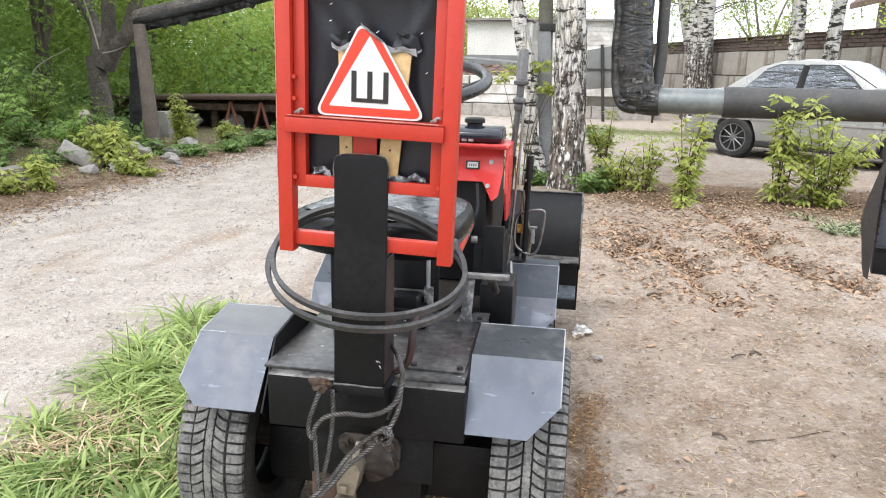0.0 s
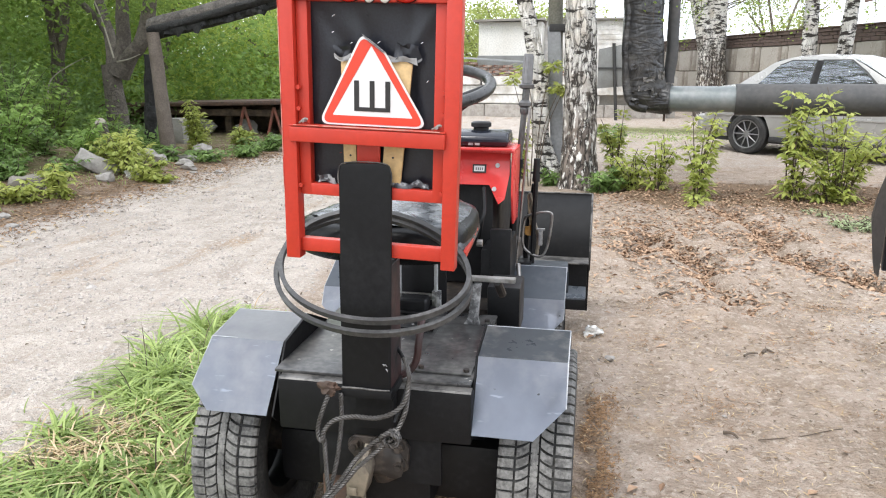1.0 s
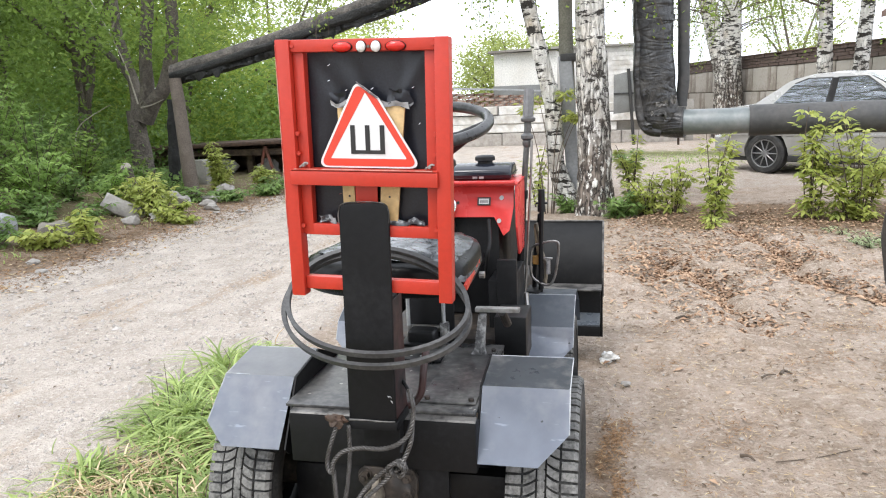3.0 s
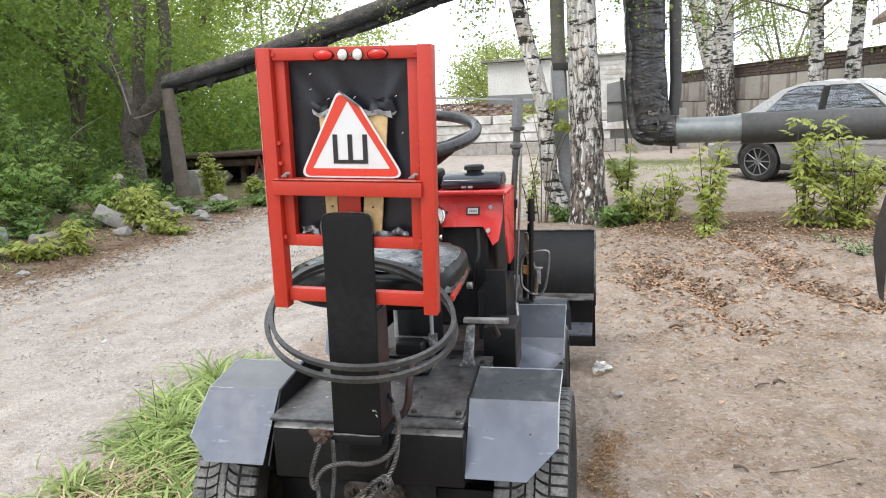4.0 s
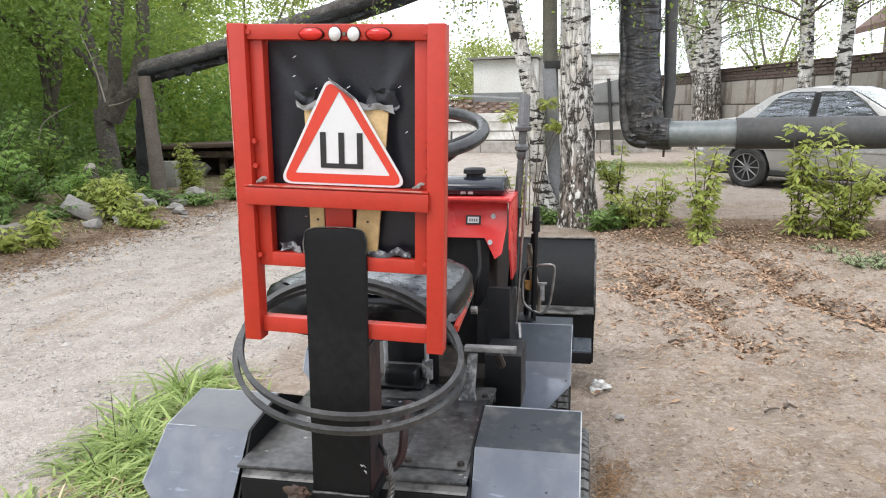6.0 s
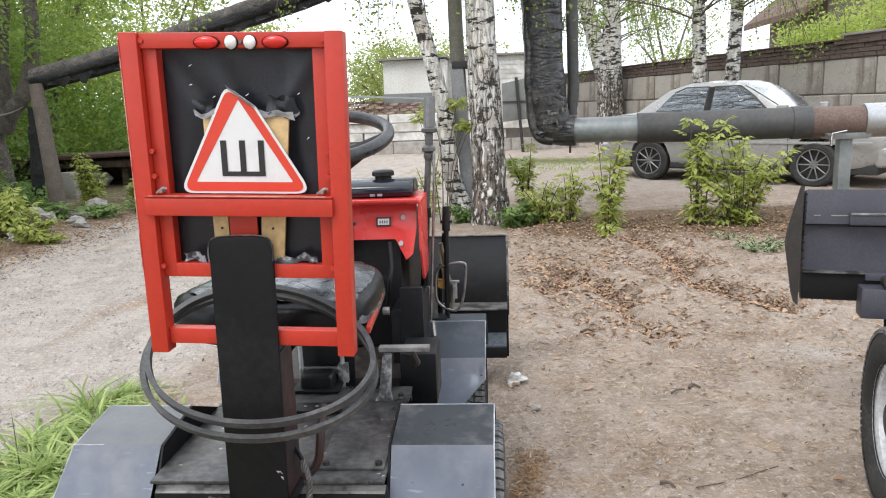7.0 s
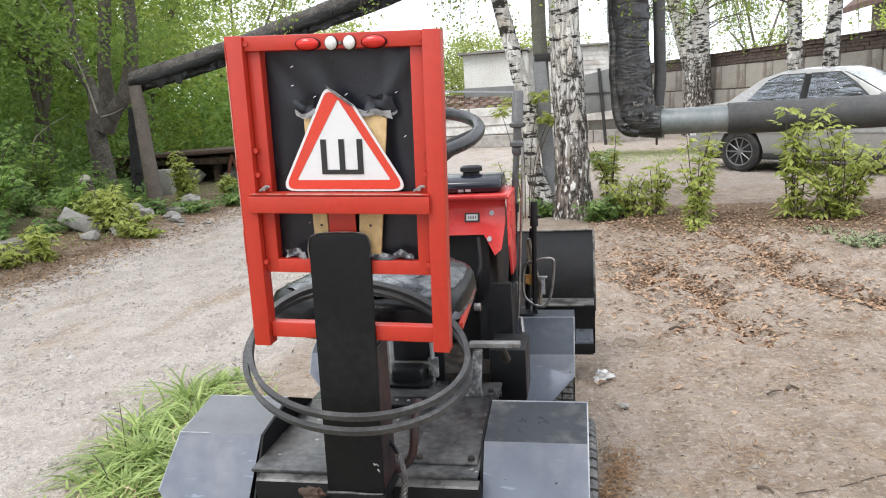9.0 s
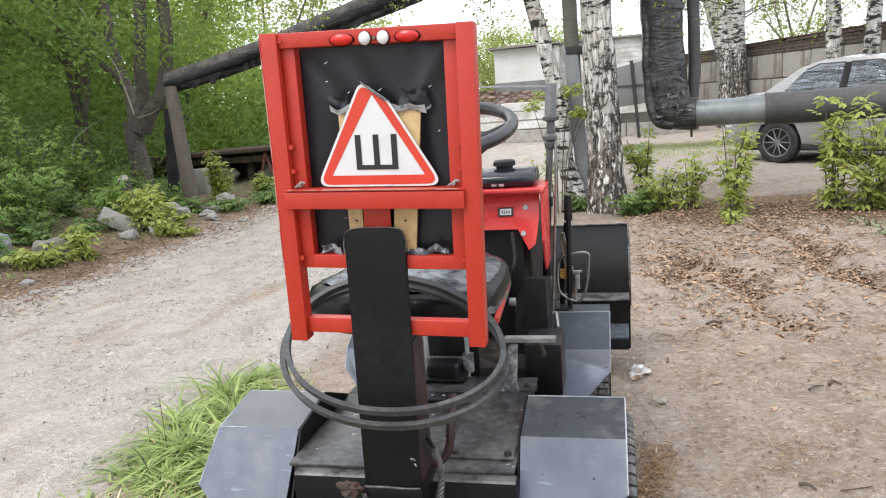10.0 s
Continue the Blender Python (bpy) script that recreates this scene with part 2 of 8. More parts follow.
M = {
    "ground": ground_material(),
    "black_paint": surface("worn_black_paint", (0.0072, 0.0073, 0.0080), (0.015, 0.015, 0.016), 0.52, big=4, wear=(0.5, 0.8), spec=0.20),
    "deck_paint": surface("scuffed_black_deck", (0.030, 0.030, 0.031), (0.150, 0.145, 0.136), 0.30, big=6, fine=60, wear=(0.43, 0.75), spec=0.5, speck=((0.30, 0.285, 0.26), 46.0, 0.70)),
    "rubbed_edge": surface("rubbed_bare_edge", (0.135, 0.128, 0.12), (0.020, 0.019, 0.018), 0.45, big=14, fine=70, wear=(0.44, 0.60)),
    "fender": surface("grey_primer_paint", (0.275, 0.305, 0.37), (0.375, 0.385, 0.425), 0.38, big=5, fine=24, wear=(0.45, 0.75), bump=0.05, grain=0.08, speck=((0.10, 0.105, 0.115), 48.0, 0.725)),
    "fender_pale": surface("pale_grey_primer", (0.36, 0.37, 0.385), (0.30, 0.31, 0.335), 0.42, big=6, fine=90, wear=(0.45, 0.7), bump=0.06, grain=0.1),
    "fender_slate": surface("slate_grey_paint", (0.105, 0.122, 0.145), (0.165, 0.178, 0.20), 0.36, big=6, fine=30, wear=(0.48, 0.75), bump=0.05, grain=0.08),
    "fender_edge": surface("pale_rubbed_edge", (0.50, 0.51, 0.52), (0.30, 0.32, 0.36), 0.45, big=14, wear=(0.45, 0.6), bump=0.0),
    "fender_top": surface("scratched_dark_grey_paint", (0.075, 0.085, 0.098), (0.21, 0.208, 0.20), 0.33, big=8, fine=38, wear=(0.47, 0.66), bump=0.08, grain=0.15),
    "red": surface("red_enamel", (0.46, 0.032, 0.016), (0.36, 0.026, 0.014), 0.36, big=6, fine=90, wear=(0.55, 0.8), bump=0.10, grain=0.10),
    "worn_red": surface("red_enamel_worn_pale", (0.62, 0.30, 0.25), (0.45, 0.05, 0.03), 0.5, big=22, fine=60, wear=(0.46, 0.58)),
    "hood_red": surface("glossy_red_enamel", (0.66, 0.055, 0.052), (0.56, 0.045, 0.043), 0.26, big=5, bump=0.04, grain=0.06),
    "rubber": surface("dusty_tyre_rubber", (0.022, 0.022, 0.022), (0.07, 0.066, 0.06), 0.8, big=14, fine=110, wear=(0.45, 0.75), bump=0.3),
    "tread": surface("dusty_tread_rubber", (0.070, 0.068, 0.065), (0.195, 0.19, 0.18), 0.85, big=22, fine=130, wear=(0.33, 0.58), bump=0.4),
    "belt": surface("grey_rubber_belt", (0.048, 0.048, 0.049), (0.095, 0.094, 0.092), 0.5, big=14, fine=90, wear=(0.45, 0.7)),
    "vinyl": surface("black_seat_vinyl", (0.005, 0.005, 0.0055), (0.009, 0.009, 0.010), 0.34, big=10, fine=160, wear=(0.45, 0.8), bump=0.2, spec=0.22),
    # Blue-grey here is the sky's sheen on the film, put into the base colour.
    "seat_film": surface("sky_sheen_seat_cover", (0.115, 0.123, 0.133), (0.014, 0.015, 0.016), 0.20, big=13, fine=45, wear=(0.46, 0.60), bump=0.5),
    "fabric_torn": surface("torn_cloth", (0.05, 0.052, 0.06), (0.30, 0.31, 0.33), 0.4, big=60, wear=(0.5, 0.62), bump=0.2),
    "fabric": surface("black_oilcloth", (0.009, 0.0105, 0.017), (0.018, 0.020, 0.029), 0.36, big=14, fine=220, wear=(0.45, 0.8), bump=0.1),
    "wood_pale": surface("pale_pine_board", (0.60, 0.42, 0.205), (0.50, 0.33, 0.15), 0.6, big=20, fine=90, wear=(0.4, 0.7)),
    "tape": surface("translucent_grey_tape", (0.31, 0.31, 0.31), (0.17, 0.17, 0.18), 0.3, big=40, wear=(0.45, 0.65)),
    "sign_white": surface("sticker_white", (0.66, 0.66, 0.66), (0.57, 0.57, 0.57), 0.35, big=10, bump=0.0, grain=0.03),
    "sign_red": surface("sticker_red", (0.60, 0.050, 0.026), (0.53, 0.042, 0.022), 0.35, big=12, bump=0.0, grain=0.04),
    "sign_black": surface("sticker_black", (0.02, 0.02, 0.02), (0.035, 0.035, 0.035), 0.4, bump=0.0),
    "steel": surface("bare_steel", (0.34, 0.33, 0.32), (0.15, 0.12, 0.10), 0.38, 0.85, big=20, fine=120, wear=(0.5, 0.75)),
    "cable": surface("old_steel_cable", (0.105, 0.10, 0.096), (0.05, 0.042, 0.036), 0.5, 0.6, big=25, fine=200, wear=(0.45, 0.7)),
    "rust": surface("rusty_steel", (0.10, 0.055, 0.035), (0.055, 0.04, 0.032), 0.85, big=14, wear=(0.4, 0.65)),
    "grease": surface("greasy_iron", (0.035, 0.03, 0.027), (0.09, 0.07, 0.055), 0.5, 0.3, big=25, wear=(0.45, 0.7)),
    "plastic": surface("black_plastic", (0.009, 0.009, 0.010), (0.018, 0.018, 0.019), 0.45, big=10, bump=0.05, spec=0.28),
    "worn_grey": surface("worn_grey_paint", (0.34, 0.335, 0.32), (0.15, 0.14, 0.13), 0.45, 0.2, big=18, fine=90, wear=(0.45, 0.65)),
    "lever_steel": surface("dull_grey_steel", (0.135, 0.135, 0.135), (0.06, 0.058, 0.056), 0.36, 0.5, big=22, fine=80, wear=(0.5, 0.7)),
    "grip": surface("grey_plastic_grip", (0.19, 0.193, 0.198), (0.245, 0.248, 0.255), 0.40, big=14, bump=0.05),
    "chrome": surface("chrome", (0.72, 0.72, 0.72), (0.5, 0.5, 0.5), 0.14, 1.0, bump=0.0),
    "machine": surface("dark_slate_paint", (0.050, 0.050, 0.066), (0.075, 0.075, 0.09), 0.42, big=4, fine=120, wear=(0.45, 0.75), bump=0.05, grain=0.08),
    "rim": surface("silver_rim_paint", (0.52, 0.53, 0.54), (0.36, 0.36, 0.36), 0.35, 0.4, big=12),
    # Brown-grey holds the plate's dust and painted light thrown up by the ground.
    "dusty_lit_plate": surface("dusty_ground_lit_plate", (0.125, 0.110, 0.102), (0.085, 0.078, 0.076), 0.6, big=6, fine=60, wear=(0.45, 0.7)),
    "zinc_rim": surface("bright_silver_rim", (0.74, 0.75, 0.77), (0.58, 0.59, 0.60), 0.35, 0.25, big=12),
    "car_rim": surface("dull_alloy_rim", (0.23, 0.23, 0.23), (0.14, 0.14, 0.14), 0.4, 0.5, big=12),
    "car": surface("silver_beige_car_paint", (0.36, 0.355, 0.34), (0.315, 0.31, 0.295), 0.24, 0.3, big=2.0, fine=200, bump=0.0, grain=0.03),
    "car_trim": surface("dull_black_trim", (0.03, 0.03, 0.03), (0.055, 0.05, 0.045), 0.6, bump=0.05),
    "car_glass": tinted_glass(),
    "windscreen": surface("pale_reflecting_windscreen", (0.80, 0.83, 0.86), (0.66, 0.69, 0.72), 0.08, 0.9, big=2.5, fine=14, wear=(0.4, 0.7), bump=0.03, grain=0.05),
    "headlight": surface("clear_headlight", (0.62, 0.64, 0.66), (0.5, 0.5, 0.5), 0.12, bump=0.0),
    "film": creased_film(),
    "film_torn": surface("dusty_torn_film", (0.16, 0.15, 0.14), (0.05, 0.048, 0.045), 0.45, big=25, wear=(0.45, 0.6), bump=0.3),
    "pipe_grey": surface("grey_green_pipe", (0.17, 0.19, 0.19), (0.25, 0.26, 0.255), 0.36, 0.3, big=4, fine=18, wear=(0.4, 0.7), bump=0.05, grain=0.08),
    "pipe_wrap": surface("dark_wrapped_pipe", (0.050, 0.050, 0.050), (0.085, 0.08, 0.076), 0.62, big=3, fine=22, wear=(0.4, 0.7), bump=0.2, grain=0.12),
    "pipe_rust": surface("rust_brown_pipe", (0.12, 0.075, 0.06), (0.17, 0.12, 0.10), 0.7, big=6, wear=(0.4, 0.7)),
    "pipe_zinc": surface("zinc_jacket", (0.50, 0.51, 0.52), (0.36, 0.37, 0.37), 0.3, 0.7, big=5, wear=(0.45, 0.7)),
    "felt": surface("tarred_felt_wrap", (0.072, 0.065, 0.060), (0.180, 0.160, 0.142), 0.85, big=7, fine=35, wear=(0.4, 0.7), bump=0.9, depth=0.03),
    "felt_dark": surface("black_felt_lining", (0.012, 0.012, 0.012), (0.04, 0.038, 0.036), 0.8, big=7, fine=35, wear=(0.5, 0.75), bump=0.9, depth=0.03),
    "bark": surface("grey_brown_bark", (0.125, 0.10, 0.08), (0.20, 0.17, 0.14), 0.9, big=6, fine=45, wear=(0.4, 0.65), bump=0.9, depth=0.03),
    "maple_bark": surface("dark_maple_bark", (0.105, 0.088, 0.074), (0.185, 0.160, 0.135), 0.9, big=7, fine=40, wear=(0.4, 0.65), bump=1.0, depth=0.04),
    "weathered": surface("weathered_wood", (0.16, 0.13, 0.105), (0.235, 0.20, 0.165), 0.85, big=5, fine=60, wear=(0.4, 0.7), bump=0.5, depth=0.01),
    "cut_wood": surface("sawn_wood", (0.42, 0.33, 0.22), (0.32, 0.24, 0.15), 0.8, big=20),
    "birch": birch_material("birch_bark", 0.545, 1.55),
    "birch_net": birch_material("netted_birch_bark", 0.51, 2.0),
    "birch_young": birch_material("white_birch_bark", 0.525, 0.0),
    "birch_old": birch_material("marked_birch_bark", 0.495, 1.4),
    "twig": surface("brown_twig", (0.10, 0.075, 0.055), (0.17, 0.13, 0.10), 0.85, big=12),
    "pale_twig": surface("pale_dead_branch", (0.36, 0.33, 0.27), (0.26, 0.23, 0.18), 0.8, big=12),
    "concrete": surface("weathered_concrete", (0.34, 0.325, 0.30), (0.22, 0.20, 0.175), 0.9, big=1.3, fine=30, wear=(0.4, 0.68), bump=0.5, depth=0.01),
    "wall_concrete": stained_wall("stained_wall_concrete", (0.36, 0.335, 0.30), (0.25, 0.225, 0.195), (0.13, 0.098, 0.075)),
    "white_block": surface("whitewashed_block", (0.80, 0.785, 0.76), (0.50, 0.465, 0.42), 0.9, big=2.6, fine=14, wear=(0.44, 0.66), bump=0.4, depth=0.01),
    "plaster": surface("white_plaster", (0.80, 0.78, 0.74), (0.68, 0.64, 0.58), 0.9, big=1.0, fine=25, wear=(0.45, 0.75), bump=0.2, depth=0.01),
    "brick": surface("old_dark_brick", (0.122, 0.080, 0.066), (0.085, 0.070, 0.062), 0.9, big=2.5, fine=40, wear=(0.35, 0.65), bump=0.4, depth=0.006),
    "rubble_brick": surface("broken_red_brick", (0.27, 0.125, 0.085), (0.40, 0.34, 0.30), 0.9, big=7, fine=40, wear=(0.45, 0.62), bump=0.5, depth=0.01),
    "mortar": surface("grey_mortar", (0.17, 0.145, 0.125), (0.12, 0.10, 0.088), 0.95, big=4, bump=0.4),
    "sheet": surface("grey_painted_sheet", (0.20, 0.205, 0.20), (0.15, 0.145, 0.135), 0.55, big=2.0, wear=(0.45, 0.7)),
    "roof": surface("brown_roofing", (0.13, 0.075, 0.055), (0.095, 0.06, 0.048), 0.8, big=2.0),
    "red_lamp": surface("red_lamp_lens", (0.62, 0.02, 0.012), (0.50, 0.015, 0.01), 0.12, big=30, bump=0.0),
    "white_lamp": surface("clear_lamp_lens", (0.82, 0.82, 0.80), (0.7, 0.7, 0.7), 0.15, big=30, bump=0.0),
    "yellow": surface("yellow_tag", (0.38, 0.19, 0.04), (0.16, 0.09, 0.03), 0.5, bump=0.0),
    # Dark colour for the platform's timbers and for the shade painted behind them.
    "platform_dark": surface("dark_timber_and_shade", (0.13, 0.092, 0.062), (0.06, 0.044, 0.032), 0.95, big=7, fine=40, wear=(0.4, 0.65), bump=0.9, depth=0.02),
    "rust_dark": surface("rusted_dark_primer", (0.042, 0.015, 0.014), (0.014, 0.011, 0.011), 0.5, big=12, fine=60, wear=(0.4, 0.65)),
    "lever_leg": surface("rubbed_black_steel", (0.14, 0.14, 0.142), (0.46, 0.46, 0.46), 0.30, 0.15, big=26, fine=90, wear=(0.46, 0.60)),
    "pale_concrete": surface("blue_grey_concrete", (0.34, 0.35, 0.36), (0.27, 0.275, 0.28), 0.8, big=3, fine=30, wear=(0.4, 0.7), bump=0.2),
    "old_timber": surface("dark_old_timber", (0.115, 0.092, 0.074), (0.17, 0.142, 0.118), 0.85, big=5, fine=60, wear=(0.4, 0.7), bump=0.6, depth=0.012),
    "wheel_plastic": surface("worn_glossy_wheel_plastic", (0.020, 0.020, 0.021), (0.050, 0.050, 0.051), 0.30, big=18, fine=80, wear=(0.45, 0.7), bump=0.08),
    "tank": surface("glossy_black_tank", (0.012, 0.014, 0.021), (0.020, 0.022, 0.030), 0.16, big=8, bump=0.03, grain=0.05),
    "latch": surface("worn_tan_steel", (0.30, 0.26, 0.20), (0.13, 0.105, 0.085), 0.42, 0.4, big=20, fine=60, wear=(0.45, 0.65)),
    "blade_black": surface("matt_black_blade", (0.006, 0.006, 0.0065), (0.016, 0.0155, 0.015), 0.62, big=3, fine=40, wear=(0.5, 0.8), spec=0.25),
    "pole_wood": surface("greenish_pole_wood", (0.155, 0.15, 0.115), (0.21, 0.205, 0.17), 0.85, big=4, fine=50, wear=(0.4, 0.7), bump=0.4),
    "faded_red": surface("faded_red_paint", (0.28, 0.09, 0.06), (0.17, 0.085, 0.06), 0.7, big=9, wear=(0.4, 0.65)),
    "track_stone": surface("pale_track_stone", (0.47, 0.435, 0.40), (0.33, 0.30, 0.275), 0.9, big=9, fine=60, wear=(0.4, 0.65), bump=0.3),
    "stone": surface("pale_limestone", (0.36, 0.34, 0.315), (0.22, 0.20, 0.18), 0.9, big=4, fine=40, wear=(0.4, 0.7), bump=0.6, depth=0.01),
    "dull_stone": surface("brown_grey_stone", (0.25, 0.225, 0.19), (0.16, 0.14, 0.115), 0.92, big=5, fine=40, wear=(0.4, 0.7), bump=0.6, depth=0.01),
    "litter": scrap_material("dead_leaf", (0.19, 0.112, 0.068), (0.50, 0.35, 0.24)),
    "needles": scrap_material("orange_dry_litter", (0.17, 0.098, 0.055), (0.42, 0.265, 0.145)),
    "straw": scrap_material("dry_straw", (0.34, 0.24, 0.13), (0.62, 0.51, 0.34)),
    "dark_scrap": scrap_material("dark_scraps", (0.09, 0.065, 0.045), (0.22, 0.16, 0.11)),
    "paper": surface("crumpled_white_paper", (0.72, 0.71, 0.69), (0.5, 0.48, 0.45), 0.7, big=30, wear=(0.5, 0.7)),
    "grass": leaf_material("fresh_grass", (0.070, 0.128, 0.027), (0.43, 0.525, 0.19), 0.35),
    "leaf_tree": leaf_material("maple_leaves", (0.08, 0.145, 0.030), (0.265, 0.365, 0.085), 0.5),
    # Shaded copy of the maple leaf colour, for the dim left of the thicket.
    "leaf_shaded": leaf_material("shaded_maple_leaves", (0.065, 0.118, 0.026), (0.215, 0.305, 0.078), 0.5),
    "leaf_mid": leaf_material("mid_green_leaves", (0.105, 0.185, 0.042), (0.30, 0.43, 0.115), 0.5),
    # Lit copy of the maple leaf colour, also used for yellow-green trees.
    "leaf_light": leaf_material("sunny_maple_leaves", (0.19, 0.275, 0.045), (0.46, 0.53, 0.14), 0.6),
    "leaf_bush": leaf_material("young_bush_leaves", (0.185, 0.25, 0.05), (0.45, 0.475, 0.135), 0.42),
    "leaf_dark": leaf_material("low_dark_leaves", (0.080, 0.145, 0.040), (0.205, 0.305, 0.090), 0.4),
    "leaf_weed": leaf_material("grey_green_weed", (0.20, 0.26, 0.12), (0.36, 0.42, 0.24), 0.25),
    "leaf_birch": leaf_material("birch_leaves", (0.12, 0.19, 0.035), (0.26, 0.34, 0.07), 0.4),
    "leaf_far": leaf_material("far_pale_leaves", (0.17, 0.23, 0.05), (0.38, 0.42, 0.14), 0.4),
}

# ---- building helpers ----
WORLD_OF = {}


def thing(name, label, category, at=(0, 0, 0), turn=0.0, group=""):
    ob = new(name)
    ob.empty_display_size = 0.1
    m = pose(at[0], at[1], at[2], 0, 0, turn)
    ob.matrix_basis = m
    WORLD_OF[ob] = m
    return tagged(ob, label, category, group)


def mesh_of(name, bm, material, smooth=None):
    me = bpy.data.meshes.new(name)
    bmesh.ops.recalc_face_normals(bm, faces=bm.faces)
    bm.to_mesh(me)
    bm.free()
    me.materials.append(M[material])
    if smooth is not None:
        me.polygons.foreach_set("use_smooth", [True] * len(me.polygons))
        me.set_sharp_from_angle(angle=radians(smooth))
    return me


def part(name, bm, material, parent, label="", smooth=35, local=False):
    """One mesh under a thing or under a part; its geometry is given in the world's metres unless local."""
    root = parent
    while root.parent:
        root = root.parent
    if not local:
        bm.transform(WORLD_OF[root].inverted())
    ob = new(name, mesh_of(name, bm, material, smooth))
    ob.parent = parent
    return tagged(ob, label)


def solo(name, bm, material, label, category, at=(0, 0, 0), group="", kind="", smooth=35):
    """A thing that is one mesh."""
    m = pose(*at)
    bm.transform(m.inverted())
    ob = new(name, mesh_of(name, bm, material, smooth))
    ob.matrix_basis = m
    WORLD_OF[ob] = m
    return tagged(ob, label, category, group, kind)


def join(bm, other, m=None):
    me = bpy.data.meshes.new("tmp")
    other.to_mesh(me)
    other.free()
    if m is not None:
        me.transform(m)
    bm.from_mesh(me)
    bpy.data.meshes.remove(me)
    return bm


def box(x0, x1, y0, y1, z0, z1, bevel=0.0, segments=2, bm=None):
    b = bmesh.new()
    bmesh.ops.create_cube(b, size=1.0)
    for v in b.verts:
        v.co = Vector(((x0 + x1) / 2 + v.co.x * (x1 - x0), (y0 + y1) / 2 + v.co.y * (y1 - y0), (z0 + z1) / 2 + v.co.z * (z1 - z0)))
    if bevel:
        bmesh.ops.bevel(b, geom=b.edges[:], offset=bevel, segments=segments, profile=0.6, affect="EDGES")
    return join(bm, b) if bm else b


def prism(points, axis, a, b, bevel=0.0, bm=None, segments=2):
    """A closed outline pushed along an axis from a to b. The outline's two numbers run along the other two axes in xyz order."""
    m = bmesh.new()
    ring = []
    for v in (a, b):
        row = []
        for p, q in points:
            row.append(m.verts.new({"x": (v, p, q), "y": (p, v, q), "z": (p, q, v)}[axis]))
        ring.append(row)
    m.faces.new(ring[0])
    m.faces.new(ring[1][::-1])
    n = len(points)
    for k in range(n):
        m.faces.new((ring[0][k], ring[0][(k + 1) % n], ring[1][(k + 1) % n], ring[1][k]))
    bmesh.ops.recalc_face_normals(m, faces=m.faces)
    if bevel:
        bmesh.ops.bevel(m, geom=m.edges[:], offset=bevel, segments=segments, profile=0.6, affect="EDGES")
    return join(bm, m) if bm else m


def tube(points, radius, sides=10, bm=None, closed=False, caps=True, flat=1.0, wobble=0.0):
    """A tube along points; radius is one number or one for each point; flat squeezes it along its second axis."""
    m = bmesh.new()
    pts = [Vector(p) for p in points]
    n = len(pts)
    rad = radius if isinstance(radius, (list, tuple)) else [radius] * n
    side = None
    rings = []
    for k, p in enumerate(pts):
        ahead = pts[(k + 1) % n] if closed or k < n - 1 else p
        back = pts[k - 1] if closed or k > 0 else p
        d = (ahead - back).normalized()
        if side is None:
            side = d.orthogonal().normalized()
        side = (side - d * side.dot(d)).normalized()
        up = d.cross(side)
        row = []
        for j in range(sides):
            a = 2 * math.pi * j / sides
            r = rad[k]
            if wobble:
                r *= 1 + wobble * noise.noise(Vector((p.x * 3 + math.cos(a), p.y * 3 + math.sin(a), p.z * 3)))
            row.append(m.verts.new(p + side * (math.cos(a) * r) + up * (math.sin(a) * r * flat)))
        rings.append(row)
    for k in range(n if closed else n - 1):
        a, b = rings[k], rings[(k + 1) % n]
        for j in range(sides):
            m.faces.new((a[j], a[(j + 1) % sides], b[(j + 1) % sides], b[j]))
    if caps and not closed:
        m.faces.new(rings[0][::-1])
        m.faces.new(rings[-1])
    return join(bm, m) if bm else m


def rod(a, b, r, sides=12, bm=None, r2=None):
    return tube([a, b], [r, r if r2 is None else r2], sides, bm)


def curve_points(points, steps=8, closed=False):
    """A smooth line through the points."""
    p = [Vector(q) for q in points]
    n = len(p)
    out = []
    for k in range(n if closed else n - 1):
        a = p[k - 1] if closed or k else p[k]
        b, c = p[k], p[(k + 1) % n]
        d = p[(k + 2) % n] if closed or k + 2 < n else c
        for s in range(steps):
            t = s / steps
            out.append(0.5 * ((2 * b) + (c - a) * t + (2 * a - 5 * b + 4 * c - d) * t * t + (3 * b - a - 3 * c + d) * t ** 3))
    return out if closed else out + [p[-1]]


def lathe(profile, centre, axis="x", sides=40, bm=None):
    """A profile of (radius, along) turned round an axis through the centre."""
    m = bmesh.new()
    rings = []
    for r, s in profile:
        row = []
        for j in range(sides):
            a = 2 * math.pi * j / sides
            c, d = r * math.cos(a), r * math.sin(a)
            row.append(m.verts.new({"x": (s, c, d), "y": (c, s, d), "z": (c, d, s)}[axis]))
        rings.append(row)
    for a, b in zip(rings, rings[1:]):
        for j in range(sides):
            m.faces.new((a[j], a[(j + 1) % sides], b[(j + 1) % sides], b[j]))
    bmesh.ops.translate(m, vec=Vector(centre), verts=m.verts)
    return join(bm, m) if bm else m


def ball(centre, radii, bm=None, sub=2, rough=0.0, seed=0):
    m = bmesh.new()
    bmesh.ops.create_icosphere(m, subdivisions=sub, radius=1.0)
    for v in m.verts:
        k = 1 + rough * noise.noise(v.co * 1.6 + Vector((seed * 3.7, seed * 1.3, seed)))
        v.co = Vector((centre[0] + v.co.x * radii[0] * k, centre[1] + v.co.y * radii[1] * k, centre[2] + v.co.z * radii[2] * k))
    return join(bm, m) if bm else m


